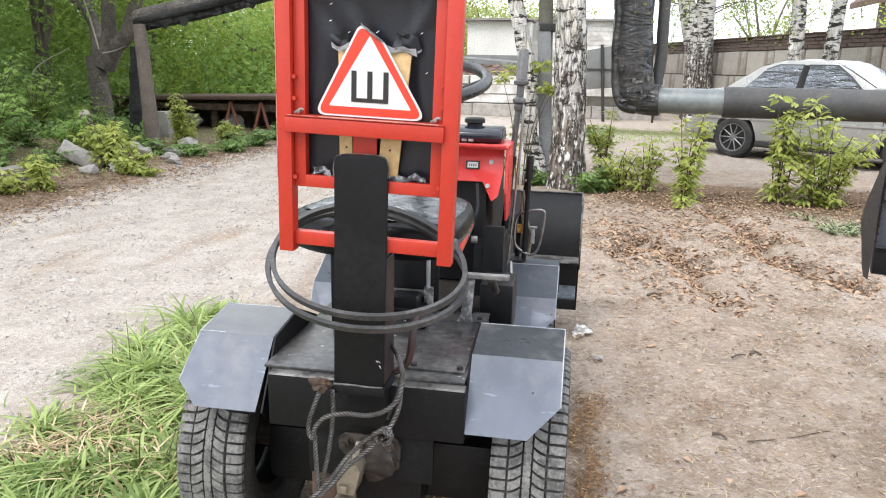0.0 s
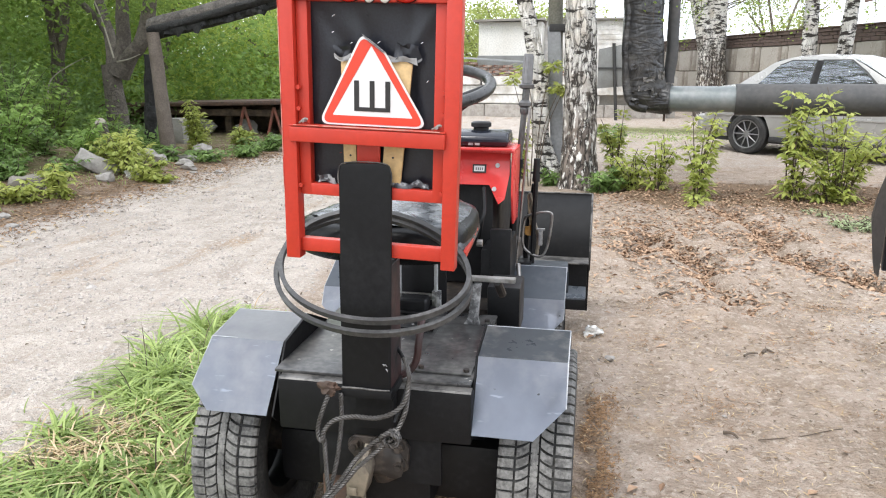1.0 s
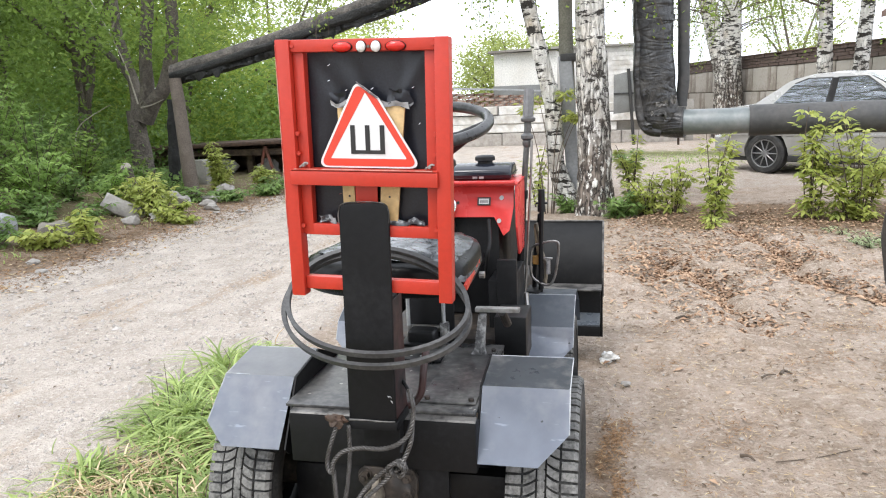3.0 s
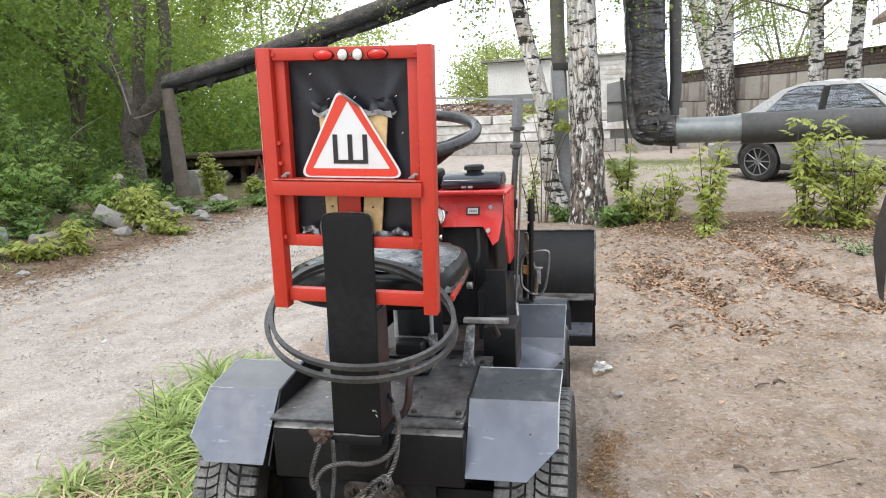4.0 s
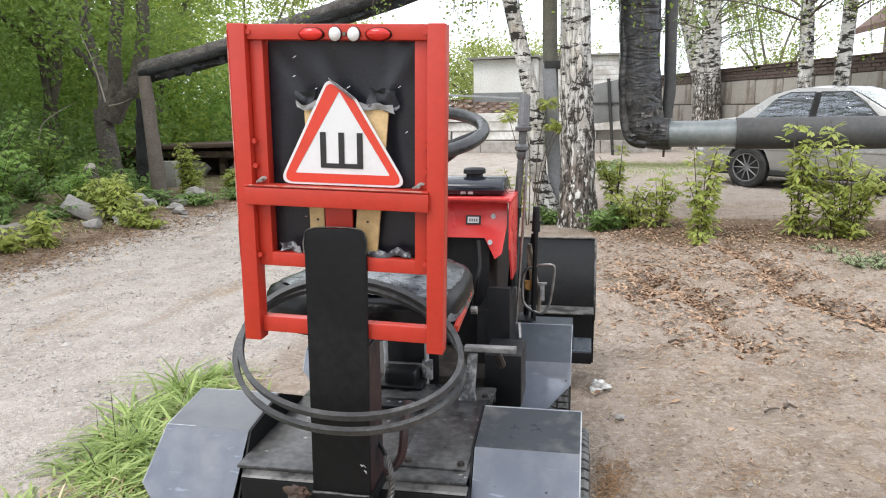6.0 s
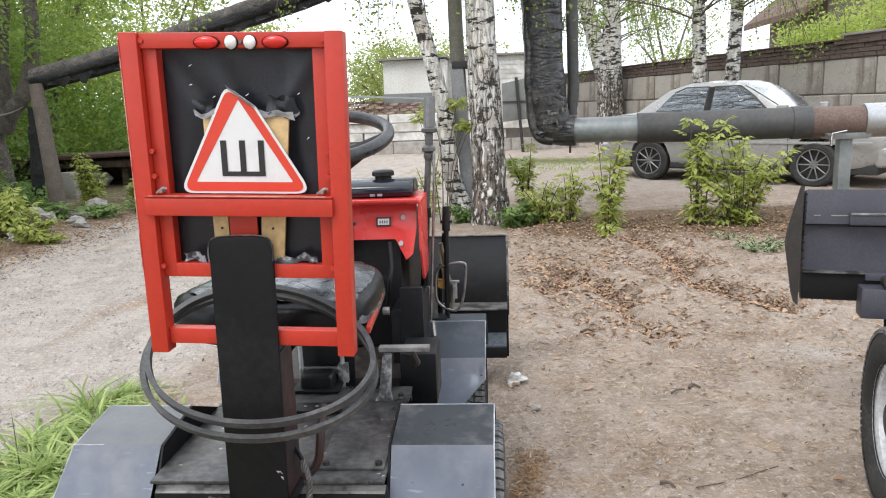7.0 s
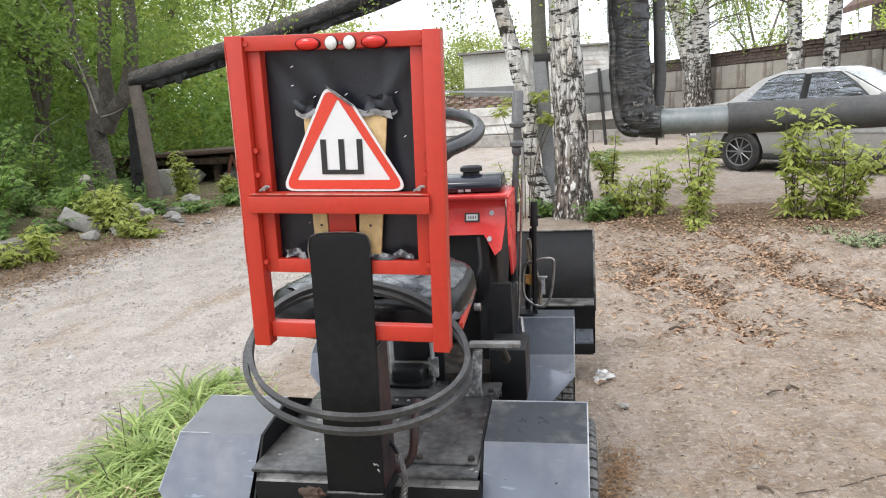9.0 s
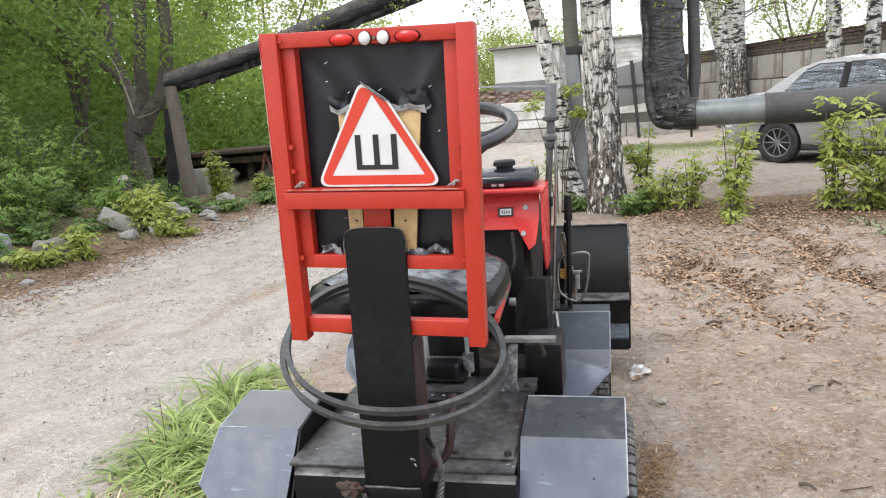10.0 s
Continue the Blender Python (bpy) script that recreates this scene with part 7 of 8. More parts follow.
def bush(x, y, height, radius, stems, nodes, leaf, label, seed, material="leaf_bush", width=0.42, base=0.14, name="bush", reach=0.14, group="bushes in the yard", bare=0.16, shortest=0.5):
    """Thin stems that carry stalked leaves of five leaflets."""
    rng = np.random.RandomState(seed)
    z0 = float(ground_height(x, y))
    t = thing(name, label, "bush", (x, y, z0), group=group)
    roots, ways, sides = [], [], []
    for k in range(stems):
        a, d = rng.uniform(0, 2 * math.pi), radius * math.sqrt(rng.uniform(0.02, 1))
        h = height * rng.uniform(shortest, 1.0) * (1 - 0.3 * (d / radius) ** 2)
        p0 = Vector((x + math.cos(a) * d * base, y + math.sin(a) * d * base, z0 - 0.03))
        p2 = Vector((x + math.cos(a) * d, y + math.sin(a) * d, z0 + h))
        p1 = (p0 + p2) / 2 + Vector((-math.cos(a) * d * 0.15 + rng.normal(0, 0.02), -math.sin(a) * d * 0.15 + rng.normal(0, 0.02), h * 0.08))
        line = curve_points([p0, p1, p2], 8)
        part("stem", tube(line, [0.006 * (1 - i / len(line)) + 0.002 for i in range(len(line))], 5), "twig", t)
        for m in range(nodes):
            f = bare + (1 - bare) * (m + rng.uniform(0, 0.6)) / nodes
            q = line[min(len(line) - 1, int(f * (len(line) - 1)))]
            turn = rng.uniform(0, 2 * math.pi)
            for s in (0, 1):
                ang = turn + s * math.pi + rng.normal(0, 0.3)
                out = np.array([math.cos(ang), math.sin(ang), rng.uniform(0.0, 0.7)])
                stalk = reach * rng.uniform(0.4, 1.1) * (1.15 - 0.6 * f)
                end = np.array(q) + out * stalk
                across = np.array([-math.sin(ang), math.cos(ang), 0.0]) + rng.normal(0, 0.15, 3)
                droop = np.array([0, 0, -rng.uniform(0.2, 0.9)])
                flat = across
                for back, spread in ((0.0, 0.0), (0.28, 0.8), (0.28, -0.8), (0.62, 1.0), (0.62, -1.0)):
                    if rng.random() < 0.08:
                        continue
                    way = out * (1 - 0.4 * abs(spread)) + across * spread + droop
                    roots.append(end - out * stalk * back)
                    ways.append(way + rng.normal(0, 0.12, 3))
                    sides.append(flat - out * spread + rng.normal(0, 0.25, 3))
    v, f = leaflet_arrays(rng, np.array(roots), np.array(ways), np.array(sides), leaf, leaf * width)
    v = v - np.array([x, y, z0])
    ob = new("leafage", raw_mesh("leafage", v, f, material))
    ob.parent = t
    tagged(ob, kind="stuff")
    return t


bush(2.48, 7.35, 1.16, 0.52, 20, 10, 0.080, "young maple bush with light yellow-green leaves", 11, base=0.18, bare=0.12, shortest=0.45)
bush(2.08, 7.42, 1.22, 0.17, 7, 12, 0.085, "upright young maple shoots with yellow-green leaves", 22, base=0.5, bare=0.12, shortest=0.7)
bush(1.20, 7.2, 0.95, 0.26, 9, 9, 0.080, "thin sapling clump with light green leaves", 12, reach=0.11)
bush(1.14, 6.85, 0.13, 0.14, 6, 3, 0.06, "low seedlings in the leaf litter", 17, reach=0.08)
bush(0.86, 7.7, 0.68, 0.26, 8, 7, 0.075, "small pale green sapling clump", 13, reach=0.11)
bush(0.60, 7.75, 0.48, 0.30, 11, 6, 0.075, "small pale green sapling clump", 113, reach=0.11)
bush(0.46, 8.35, 0.95, 0.20, 9, 9, 0.07, "pale green sapling behind the large birch", 14, reach=0.10)
bush(0.30, 7.72, 0.32, 0.30, 13, 6, 0.075, "low dark green shrub at the birch's foot", 15, "leaf_dark", reach=0.10)
bush(-0.22, 8.15, 0.26, 0.22, 9, 5, 0.06, "low dark green shrub at the birch's foot", 16, "leaf_dark", reach=0.09)
bush(-0.45, 8.12, 1.56, 0.36, 5, 9, 0.080, "thin leafy shoot beside the slender birch", 21, reach=0.17, bare=0.88, shortest=0.88)
bush(2.30, 6.30, 0.11, 0.26, 26, 6, 0.032, "small grey-green weed tuft on bare earth", 18, "leaf_weed", width=0.3, base=0.5, reach=0.04)
bush(2.18, 6.75, 0.06, 0.22, 10, 3, 0.028, "small grey-green weed tuft on bare earth", 118, "leaf_weed", width=0.3, base=0.7, reach=0.04)
bush(0.55, 13.0, 0.42, 0.35, 12, 6, 0.08, "dark green nettles by the far track", 19, "leaf_dark")
bush(-0.62, 8.6, 0.85, 0.20, 6, 7, 0.065, "pale green sapling behind the slender birch", 20, reach=0.11)


def tree(x, y, height, r0, limbs, leafcount, spread, label, seed, crown_low, material="leaf_tree", leaf=0.10, fork=0.3, cluster=0.28, name="tree", group="trees along the track", sway=1.0, bark="bark"):
    """A tapered trunk that forks into limbs, and a crown of leaf clusters along them."""
    rng = np.random.RandomState(seed)
    z0 = float(ground_height(x, y))
    t = thing(name, label, "tree", (x, y, z0), group=group)
    trunk = bmesh.new()
    pts = [Vector((x + 0.12 * sway * math.sin(k * 0.9 + seed) * k / 6, y + 0.1 * sway * math.sin(k + seed) * k / 6, z0 - 0.1 + height * fork * k / 6)) for k in range(7)]
    tube(pts, [r0 * (1 + 0.35 * math.exp(-k * 1.2)) * (1 - 0.04 * k) for k in range(7)], 16, trunk, wobble=0.15)
    part("trunk", trunk, bark, t, smooth=60)
    tips = []
    for k in range(limbs):
        a = 2 * math.pi * (k + rng.uniform(-0.3, 0.3)) / limbs
        reach = spread * rng.uniform(0.45, 1.0)
        start = pts[rng.randint(3, 7)]
        end = Vector((x + math.cos(a) * reach, y + math.sin(a) * reach, z0 + height * rng.uniform(0.55, 1.0)))
        mid = start.lerp(end, 0.5) + Vector((rng.normal(0, 0.2), rng.normal(0, 0.2), 0.25))
        line = curve_points([start, mid, end], 8)
        limb = tube(line, [r0 * 0.42 * (1 - 0.8 * i / len(line)) + 0.008 for i in range(len(line))], 8, wobble=0.1)
        part("limb", limb, "bark", t, smooth=60)
        tips += line[4:]
    spots = []
    clusters = max(20, leafcount // 40)
    for _ in range(clusters):
        if rng.random() < 0.45 and tips:
            c = np.array(tips[rng.randint(len(tips))]) + rng.normal(0, spread * 0.16, 3)
        else:
            a, d = rng.uniform(0, 2 * math.pi), spread * rng.uniform(0.45, 1.0)
            zz = crown_low + (height - crown_low) * rng.uniform(0, 1) ** 1.15
            bulge = 0.55 + 0.45 * math.sin(math.pi * min(1, max(0.06, (zz - crown_low) / (height - crown_low + 0.01))) * 0.9 + 0.25)
            c = np.array([x + math.cos(a) * d * bulge, y + math.sin(a) * d * bulge, z0 + zz])
        c[2] = max(c[2], z0 + 0.12)
        spots.append(c + rng.normal(0, 1, (leafcount // clusters, 3)) * cluster * np.array([1, 1, 0.55]))
    spots = np.concatenate(spots)
    spots = spots[spots[:, 2] > z0 + 0.03]
    leaves("crown", t, rng, spots, leaf, leaf * 0.5, material, 0.35)
    return t


# the forked old maple beside the prop
maple = tree(-7.83, 11.4, 6.0, 0.185, 0, 9000, 2.6, "old forked maple with a rough dark brown trunk", 31, 2.2, fork=0.23, sway=0.15, bark="maple_bark")
for pts, rad, nm in (
    ([(-7.72, 11.4, 1.15), (-7.57, 11.4, 1.62), (-7.53, 11.4, 2.2), (-7.37, 11.4, 3.1), (-7.2, 11.4, 4.4)], [0.17, 0.12, 0.105, 0.100, 0.07], "limb"),
    ([(-7.66, 11.38, 1.15), (-7.41, 11.33, 1.46), (-7.21, 11.3, 1.63), (-7.03, 11.3, 2.0), (-6.91, 11.3, 2.53), (-6.88, 11.3, 3.1), (-7.0, 11.3, 4.6)], [0.15, 0.125, 0.12, 0.115, 0.105, 0.10, 0.06], "limb"),
    ([(-7.86, 11.5, 1.15), (-8.08, 11.8, 1.76), (-8.25, 11.9, 2.16), (-8.36, 11.9, 2.66), (-8.38, 11.9, 3.23), (-8.5, 11.9, 4.8)], [0.13, 0.10, 0.09, 0.085, 0.078, 0.05], "limb"),
    ([(-8.05, 11.8, 1.7), (-8.6, 12.1, 2.2), (-9.5, 12.4, 2.85), (-10.1, 12.5, 3.42), (-10.6, 12.5, 4.0)], [0.06, 0.06, 0.058, 0.055, 0.04], "limb"),
):
    part(nm, tube(curve_points(pts, 8), [float(np.interp(i / (8 * (len(pts) - 1)), np.linspace(0, 1, len(rad)), rad)) for i in range(8 * (len(pts) - 1) + 1)], 14, wobble=0.12), "maple_bark", maple, smooth=60)
for pts in ([(-7.50, 11.0, 1.42), (-7.67, 11.0, 2.1), (-7.91, 11.0, 2.65), (-8.16, 11.0, 3.12), (-8.5, 11.0, 3.7)], [(-7.86, 11.0, 2.55), (-7.65, 10.95, 2.85), (-7.35, 10.9, 3.02)], [(-8.51, 10.6, 0.72), (-8.40, 10.6, 1.06), (-8.1, 10.6, 1.26), (-7.73, 10.6, 1.42)], [(-7.55, 11.15, 1.36), (-7.3, 11.1, 1.40), (-7.08, 11.1, 1.48)]):
    part("dead_branch", tube(curve_points(pts, 6), [0.014 * (1 - 0.7 * i / (6 * (len(pts) - 1))) for i in range(6 * (len(pts) - 1) + 1)], 7), "pale_twig", maple, "pale dead branch")
hang_rng = np.random.RandomState(33)
part("limb", tube(curve_points([(-6.92, 11.3, 3.2), (-6.0, 11.0, 3.75), (-5.0, 10.7, 3.95), (-3.9, 10.4, 3.9)], 8), [0.045 - 0.0014 * k for k in range(25)], 8, wobble=0.1), "maple_bark", maple, smooth=60)
hanging = []
for k in range(30):
    f = hang_rng.uniform(0.15, 1.0)
    top_p = Vector((-6.6 + 2.9 * f, 11.15 - 0.75 * f, 3.55 + 0.35 * f)) + Vector(hang_rng.normal(0, 0.12, 3))
    end_p = top_p + Vector((hang_rng.normal(0, 0.15), hang_rng.normal(0, 0.15), -hang_rng.uniform(0.3, 1.05)))
    strand = curve_points([top_p, (top_p + end_p) / 2 + Vector((hang_rng.normal(0, 0.06), 0, 0.05)), end_p], 6)
    part("hanging_twig", tube(strand, 0.004, 5), "twig", maple)
    for q in strand[3:]:
        hanging += [q + Vector(hang_rng.normal(0, 0.06, 3)) for _ in range(5)]
tagged(leaves("hanging_leaves", maple, hang_rng, np.array(hanging), 0.075, 0.042, "leaf_birch", 0.5), kind="stuff")

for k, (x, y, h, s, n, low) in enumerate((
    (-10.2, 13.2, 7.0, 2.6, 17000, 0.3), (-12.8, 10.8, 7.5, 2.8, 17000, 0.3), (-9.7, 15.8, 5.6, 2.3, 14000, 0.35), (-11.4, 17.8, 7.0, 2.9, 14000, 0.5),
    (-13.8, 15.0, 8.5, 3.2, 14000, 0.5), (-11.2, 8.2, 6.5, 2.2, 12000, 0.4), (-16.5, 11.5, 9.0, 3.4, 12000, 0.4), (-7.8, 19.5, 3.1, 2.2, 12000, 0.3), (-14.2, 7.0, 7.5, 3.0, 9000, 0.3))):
    # Lit, middle and shaded leaf colours paint the thicket's light tree by tree.
    tree(x, y, h, 0.15, 6, n, s, "leafy green maple in the thicket beside the track", 40 + k, low, "leaf_light" if k in (2, 3, 7) else ("leaf_shaded" if k in (1, 5, 6, 8) else "leaf_tree"), leaf=0.115)
for k, (x, y, h, s, n) in enumerate(((-4.3, 31.0, 3.7, 2.0, 6000), (-1.5, 37.0, 4.2, 2.4, 6000), (-11.0, 30.0, 5.0, 3.0, 7000), (-5.5, 42.0, 4.6, 2.6, 5000), (-12.5, 27.0, 7.0, 3.4, 7000))):
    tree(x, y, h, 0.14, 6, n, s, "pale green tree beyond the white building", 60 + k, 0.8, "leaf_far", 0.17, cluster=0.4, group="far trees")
for k, (x, y, h, s, n) in enumerate(((17.5, 27.0, 7.0, 3.0, 7000), (14.6, 25.0, 5.2, 2.2, 9000), (22.0, 25.0, 8.0, 3.4, 6000), (7.5, 33.0, 6.0, 2.4, 3000))):
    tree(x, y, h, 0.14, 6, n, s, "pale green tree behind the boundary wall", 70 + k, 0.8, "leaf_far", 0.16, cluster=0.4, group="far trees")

for k, (x, y, h, r, st, per, mt) in enumerate((
    (-5.15, 7.55, 0.52, 0.34, 16, 8, "leaf_bush"), (-4.85, 7.45, 0.36, 0.30, 13, 6, "leaf_bush"), (-5.45, 7.9, 0.55, 0.32, 12, 7, "leaf_bush"), (-4.62, 7.4, 0.16, 0.24, 9, 4, "leaf_bush"),
    (-6.35, 7.2, 0.95, 0.55, 20, 9, "leaf_mid"), (-6.9, 6.7, 1.25, 0.6, 22, 10, "leaf_mid"), (-7.5, 7.6, 1.9, 0.8, 26, 12, "leaf_mid"), (-6.9, 5.9, 2.1, 0.75, 24, 13, "leaf_mid"), (-7.9, 6.9, 2.3, 0.8, 26, 13, "leaf_mid"), (-7.2, 8.2, 1.3, 0.6, 18, 10, "leaf_mid"), (-8.3, 8.7, 1.7, 0.7, 20, 11, "leaf_mid"), (-6.3, 5.7, 1.0, 0.5, 18, 9, "leaf_mid"), (-6.2, 6.3, 0.5, 0.45, 14, 7, "leaf_mid"), (-5.9, 7.9, 0.6, 0.4, 12, 7, "leaf_mid"),
    (-5.05, 5.75, 0.24, 0.34, 13, 6, "leaf_bush"), (-5.5, 5.55, 0.30, 0.38, 13, 6, "leaf_dark"), (-4.85, 6.1, 0.40, 0.2, 7, 6, "leaf_bush"), (-6.3, 5.3, 0.5, 0.5, 14, 7, "leaf_dark"),
    (-5.90, 10.6, 0.95, 0.19, 11, 12, "leaf_bush"), (-5.32, 11.0, 0.38, 0.26, 16, 8, "leaf_bush"), (-7.0, 8.8, 1.0, 0.4, 12, 9, "leaf_tree"), (-7.9, 8.0, 1.3, 0.7, 18, 10, "leaf_tree"), (-8.6, 9.4, 1.5, 0.8, 20, 11, "leaf_dark"),
    (-4.95, 9.1, 0.20, 0.34, 16, 6, "leaf_dark"), (-4.75, 9.9, 0.24, 0.38, 16, 6, "leaf_dark"), (-4.85, 10.8, 0.30, 0.45, 18, 6, "leaf_dark"), (-5.0, 11.9, 0.30, 0.5, 16, 6, "leaf_dark"),
    (-5.25, 13.2, 0.34, 0.6, 16, 6, "leaf_dark"), (-9.8, 8.2, 1.7, 0.9, 20, 11, "leaf_dark"), (-9.2, 10.6, 1.5, 0.8, 20, 10, "leaf_dark"), (-8.2, 6.2, 1.4, 0.8, 20, 10, "leaf_tree"),
    (-5.3, 8.75, 0.22, 0.3, 10, 5, "leaf_dark"), (-5.75, 6.55, 0.26, 0.34, 12, 6, "leaf_dark"), (-6.1, 6.9, 0.32, 0.36, 12, 6, "leaf_dark"), (-5.6, 7.1, 0.22, 0.28, 10, 5, "leaf_dark"), (-6.5, 7.9, 0.4, 0.4, 12, 6, "leaf_dark"), (-6.6, 9.6, 0.55, 0.4, 12, 7, "leaf_dark"), (-7.3, 10.3, 0.8, 0.4, 12, 8, "leaf_tree"), (-5.5, 15.0, 0.5, 0.6, 14, 7, "leaf_dark"), (-7.4, 5.2, 1.0, 0.6, 16, 9, "leaf_tree"))):
    bush(x, y, h, r, st, per, 0.085 if mt == "leaf_bush" else 0.08, {"leaf_bush": "leafy yellow-green young shrub on the roadside bank", "leaf_dark": "low dark green undergrowth on the bank", "leaf_tree": "dull green maple scrub on the bank", "leaf_mid": "tall green maple saplings crowding the bank"}[mt], 80 + k, mt, reach=0.15 if h > 0.4 else 0.09, group="shrubs on the bank")

trng = np.random.RandomState(91)
tn = 90000
tx, ty = trng.uniform(-26, -6.0, tn), trng.uniform(13.5, 27.0, tn)
tz = np.abs(trng.normal(0, 1.5, tn)) + 0.05
keep = (tx < -5.6 - 0.10 * (ty - 13.5)) & ((ty > 15.0) | (tx < -8.5)) & ((tz < 2.5) | (tx < -9.5))
cen = np.stack([tx, ty, tz + ground_height(tx, ty)], 1)[keep]
tv, tf = leaf_arrays(trng, cen, 0.14, 0.075, 0.3)
tn = 110000
tx, ty, tz = trng.uniform(-30, -8.5, tn), trng.uniform(17.5, 29.0, tn), trng.uniform(0.5, 10.5, tn)
keep = (tx < -15.0 - 0.35 * (ty - 17.5) - 0.9 * np.maximum(0, tz - 4.5) + 1.2 * np.sin(ty * 2.0 + tz))
cv, cf = leaf_arrays(trng, np.stack([tx, ty, tz], 1)[keep], 0.24, 0.13, 0.3)
tagged(new("far_thicket", raw_mesh("far_thicket", cv, cf, "leaf_shaded")), "tall dull green thicket closing the view beyond the maples", "thicket", kind="stuff")
tagged(new("thicket", raw_mesh("thicket", tv, tf, "leaf_mid")), "dense green thicket behind the trees", "thicket", kind="stuff")
tn = 26000
tx, ty = trng.uniform(-17, -7.5, tn), trng.uniform(4.0, 13.5, tn)
tz = np.abs(trng.normal(0, 0.55, tn)) + 0.03
keep = tx < -7.6 - 0.5 * np.sin(ty * 1.7) ** 2
cen = np.stack([tx, ty, tz + ground_height(tx, ty)], 1)[keep]
tv, tf = leaf_arrays(trng, cen, 0.10, 0.055, 0.3)
tagged(new("undergrowth", raw_mesh("undergrowth", tv, tf, "leaf_dark")), "rank green undergrowth on the bank", "undergrowth", kind="stuff")

tn = 9000
tx, ty = trng.uniform(-9.5, -5.6, tn), trng.uniform(9.9, 12.4, tn)
tz = np.abs(trng.normal(0, 0.10, tn)) + 0.02
keep = (trng.random(tn) < smoothstep(-5.6, -6.8, tx)) & (ty > 9.4 - 0.5 * (tx + 6.4)) & (tx < -6.20 - 0.62 * (ty - 10.2))
cen = np.stack([tx, ty, tz + ground_height(tx, ty)], 1)[keep]
tv, tf = leaf_arrays(trng, cen, 0.085, 0.05, 0.2)
tagged(new("nettle_patch", raw_mesh("nettle_patch", tv, tf, "leaf_dark")), "dark nettles and weeds below the old maple", "weeds", kind="stuff")

# Unseen trees behind the viewpoint, added so the car windows reflect broken foliage.
for k, (x, y, h, s) in enumerate(((2.5, -9.0, 6.5, 2.2), (7.0, -8.0, 7.5, 2.6), (11.5, -10.0, 7.0, 2.6), (-3.0, -12.0, 8.0, 2.8), (16.0, -6.0, 8.0, 3.0))):
    tree(x, y, h, 0.15, 6, 3500, s, "unseen sparse green tree added to break up car window reflections", 95 + k, 2.2, "leaf_far", 0.17, cluster=0.35, group="trees across the yard")

for k, (x, y, h, s) in enumerate(((11.9, 24.0, 4.4, 1.7), (10.3, 24.5, 3.3, 1.2), (14.5, 23.0, 4.6, 1.8))):
    tree(x, y, h, 0.10, 6, 7000, s, "bright yellow-green tree before the brown-roofed house", 110 + k, 1.2, "leaf_light", 0.13, cluster=0.3, group="far trees")

# Unseen tall trees, sized and placed only to show in the car's side windows.
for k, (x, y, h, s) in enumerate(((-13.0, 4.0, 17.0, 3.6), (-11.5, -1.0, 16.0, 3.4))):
    tree(x, y, h, 0.22, 8, 5000, s, "unseen tall green tree added for the car side windows to reflect", 130 + k, 7.0, "leaf_shaded", 0.30, cluster=0.5, group="trees across the yard")

# ---- stones, stump, slab, scrap trestle ----


def stone(x, y, rx, ry, rz, seed, label, name="boulder", mat_name="stone"):
    z0 = float(ground_height(x, y))
    b = ball((x, y, z0 + rz * 0.55), (rx, ry, rz), sub=2, rough=0.5, seed=seed)
    for v in b.verts:
        q = v.co * 7 + Vector((seed, 0, 0))
        v.co += Vector((noise.noise(q), noise.noise(q + Vector((4, 0, 0))), noise.noise(q + Vector((0, 4, 0))))) * 0.22 * min(rx, rz) + Vector((0, 0, 1)) * 0.008 * noise.noise(v.co * 40)
    solo(name, b, mat_name, label, "stone", (x, y, z0), "stones on the bank", smooth=18)


for k, (x, y, rx, ry, rz) in enumerate(((-5.00, 7.02, 0.10, 0.09, 0.06), (-5.24, 8.45, 0.12, 0.10, 0.09), (-5.45, 8.55, 0.14, 0.12, 0.10),
                                       (-4.78, 8.35, 0.10, 0.08, 0.05), (-5.1, 8.9, 0.16, 0.12, 0.06), (-4.95, 8.55, 0.12, 0.08, 0.05), (-5.6, 10.2, 0.16, 0.12, 0.08),
                                       (-4.6, 8.15, 0.05, 0.04, 0.02), (-4.35, 8.3, 0.06, 0.04, 0.02), (-4.45, 5.0, 0.05, 0.04, 0.02), (-4.75, 5.25, 0.06, 0.05, 0.025))):
    stone(x, y, rx, ry, rz, k, "rough pale stone lying on the roadside bank")


def slab_stone(x, y, size, turn, mat_name, label, seed):
    """A broken angular block, rough on its faces, half bedded in the bank."""
    sx, sy, sz = size
    z0 = float(ground_height(x, y))
    b = box(-sx / 2, sx / 2, -sy / 2, sy / 2, -sz / 2, sz / 2, min(size) * 0.16, 2)
    bmesh.ops.subdivide_edges(b, edges=b.edges[:], cuts=2, use_grid_fill=True)
    for v in b.verts:
        q = v.co * 9 + Vector((seed * 2.3, seed, 0))
        v.co += Vector((noise.noise(q), noise.noise(q + Vector((4, 0, 0))), noise.noise(q + Vector((0, 4, 0))))) * min(size) * 0.20
    b.transform(pose(x, y, z0 + sz * 0.30, *turn))
    solo("boulder", b, mat_name, label, "stone", (x, y, z0), "stones on the bank", smooth=22)


slab_stone(-5.42, 7.50, (0.52, 0.24, 0.20), (-25, 30, 14), "stone", "long broken pale stone leaning on the bank", 3)
slab_stone(-5.30, 6.22, (0.30, 0.24, 0.18), (4, -6, 35), "dull_stone", "low brown-grey stone half buried in leaves", 5)
slab_stone(-5.78, 6.05, (0.20, 0.18, 0.24), (6, 5, 10), "pale_concrete", "small pale upright block of concrete", 8)
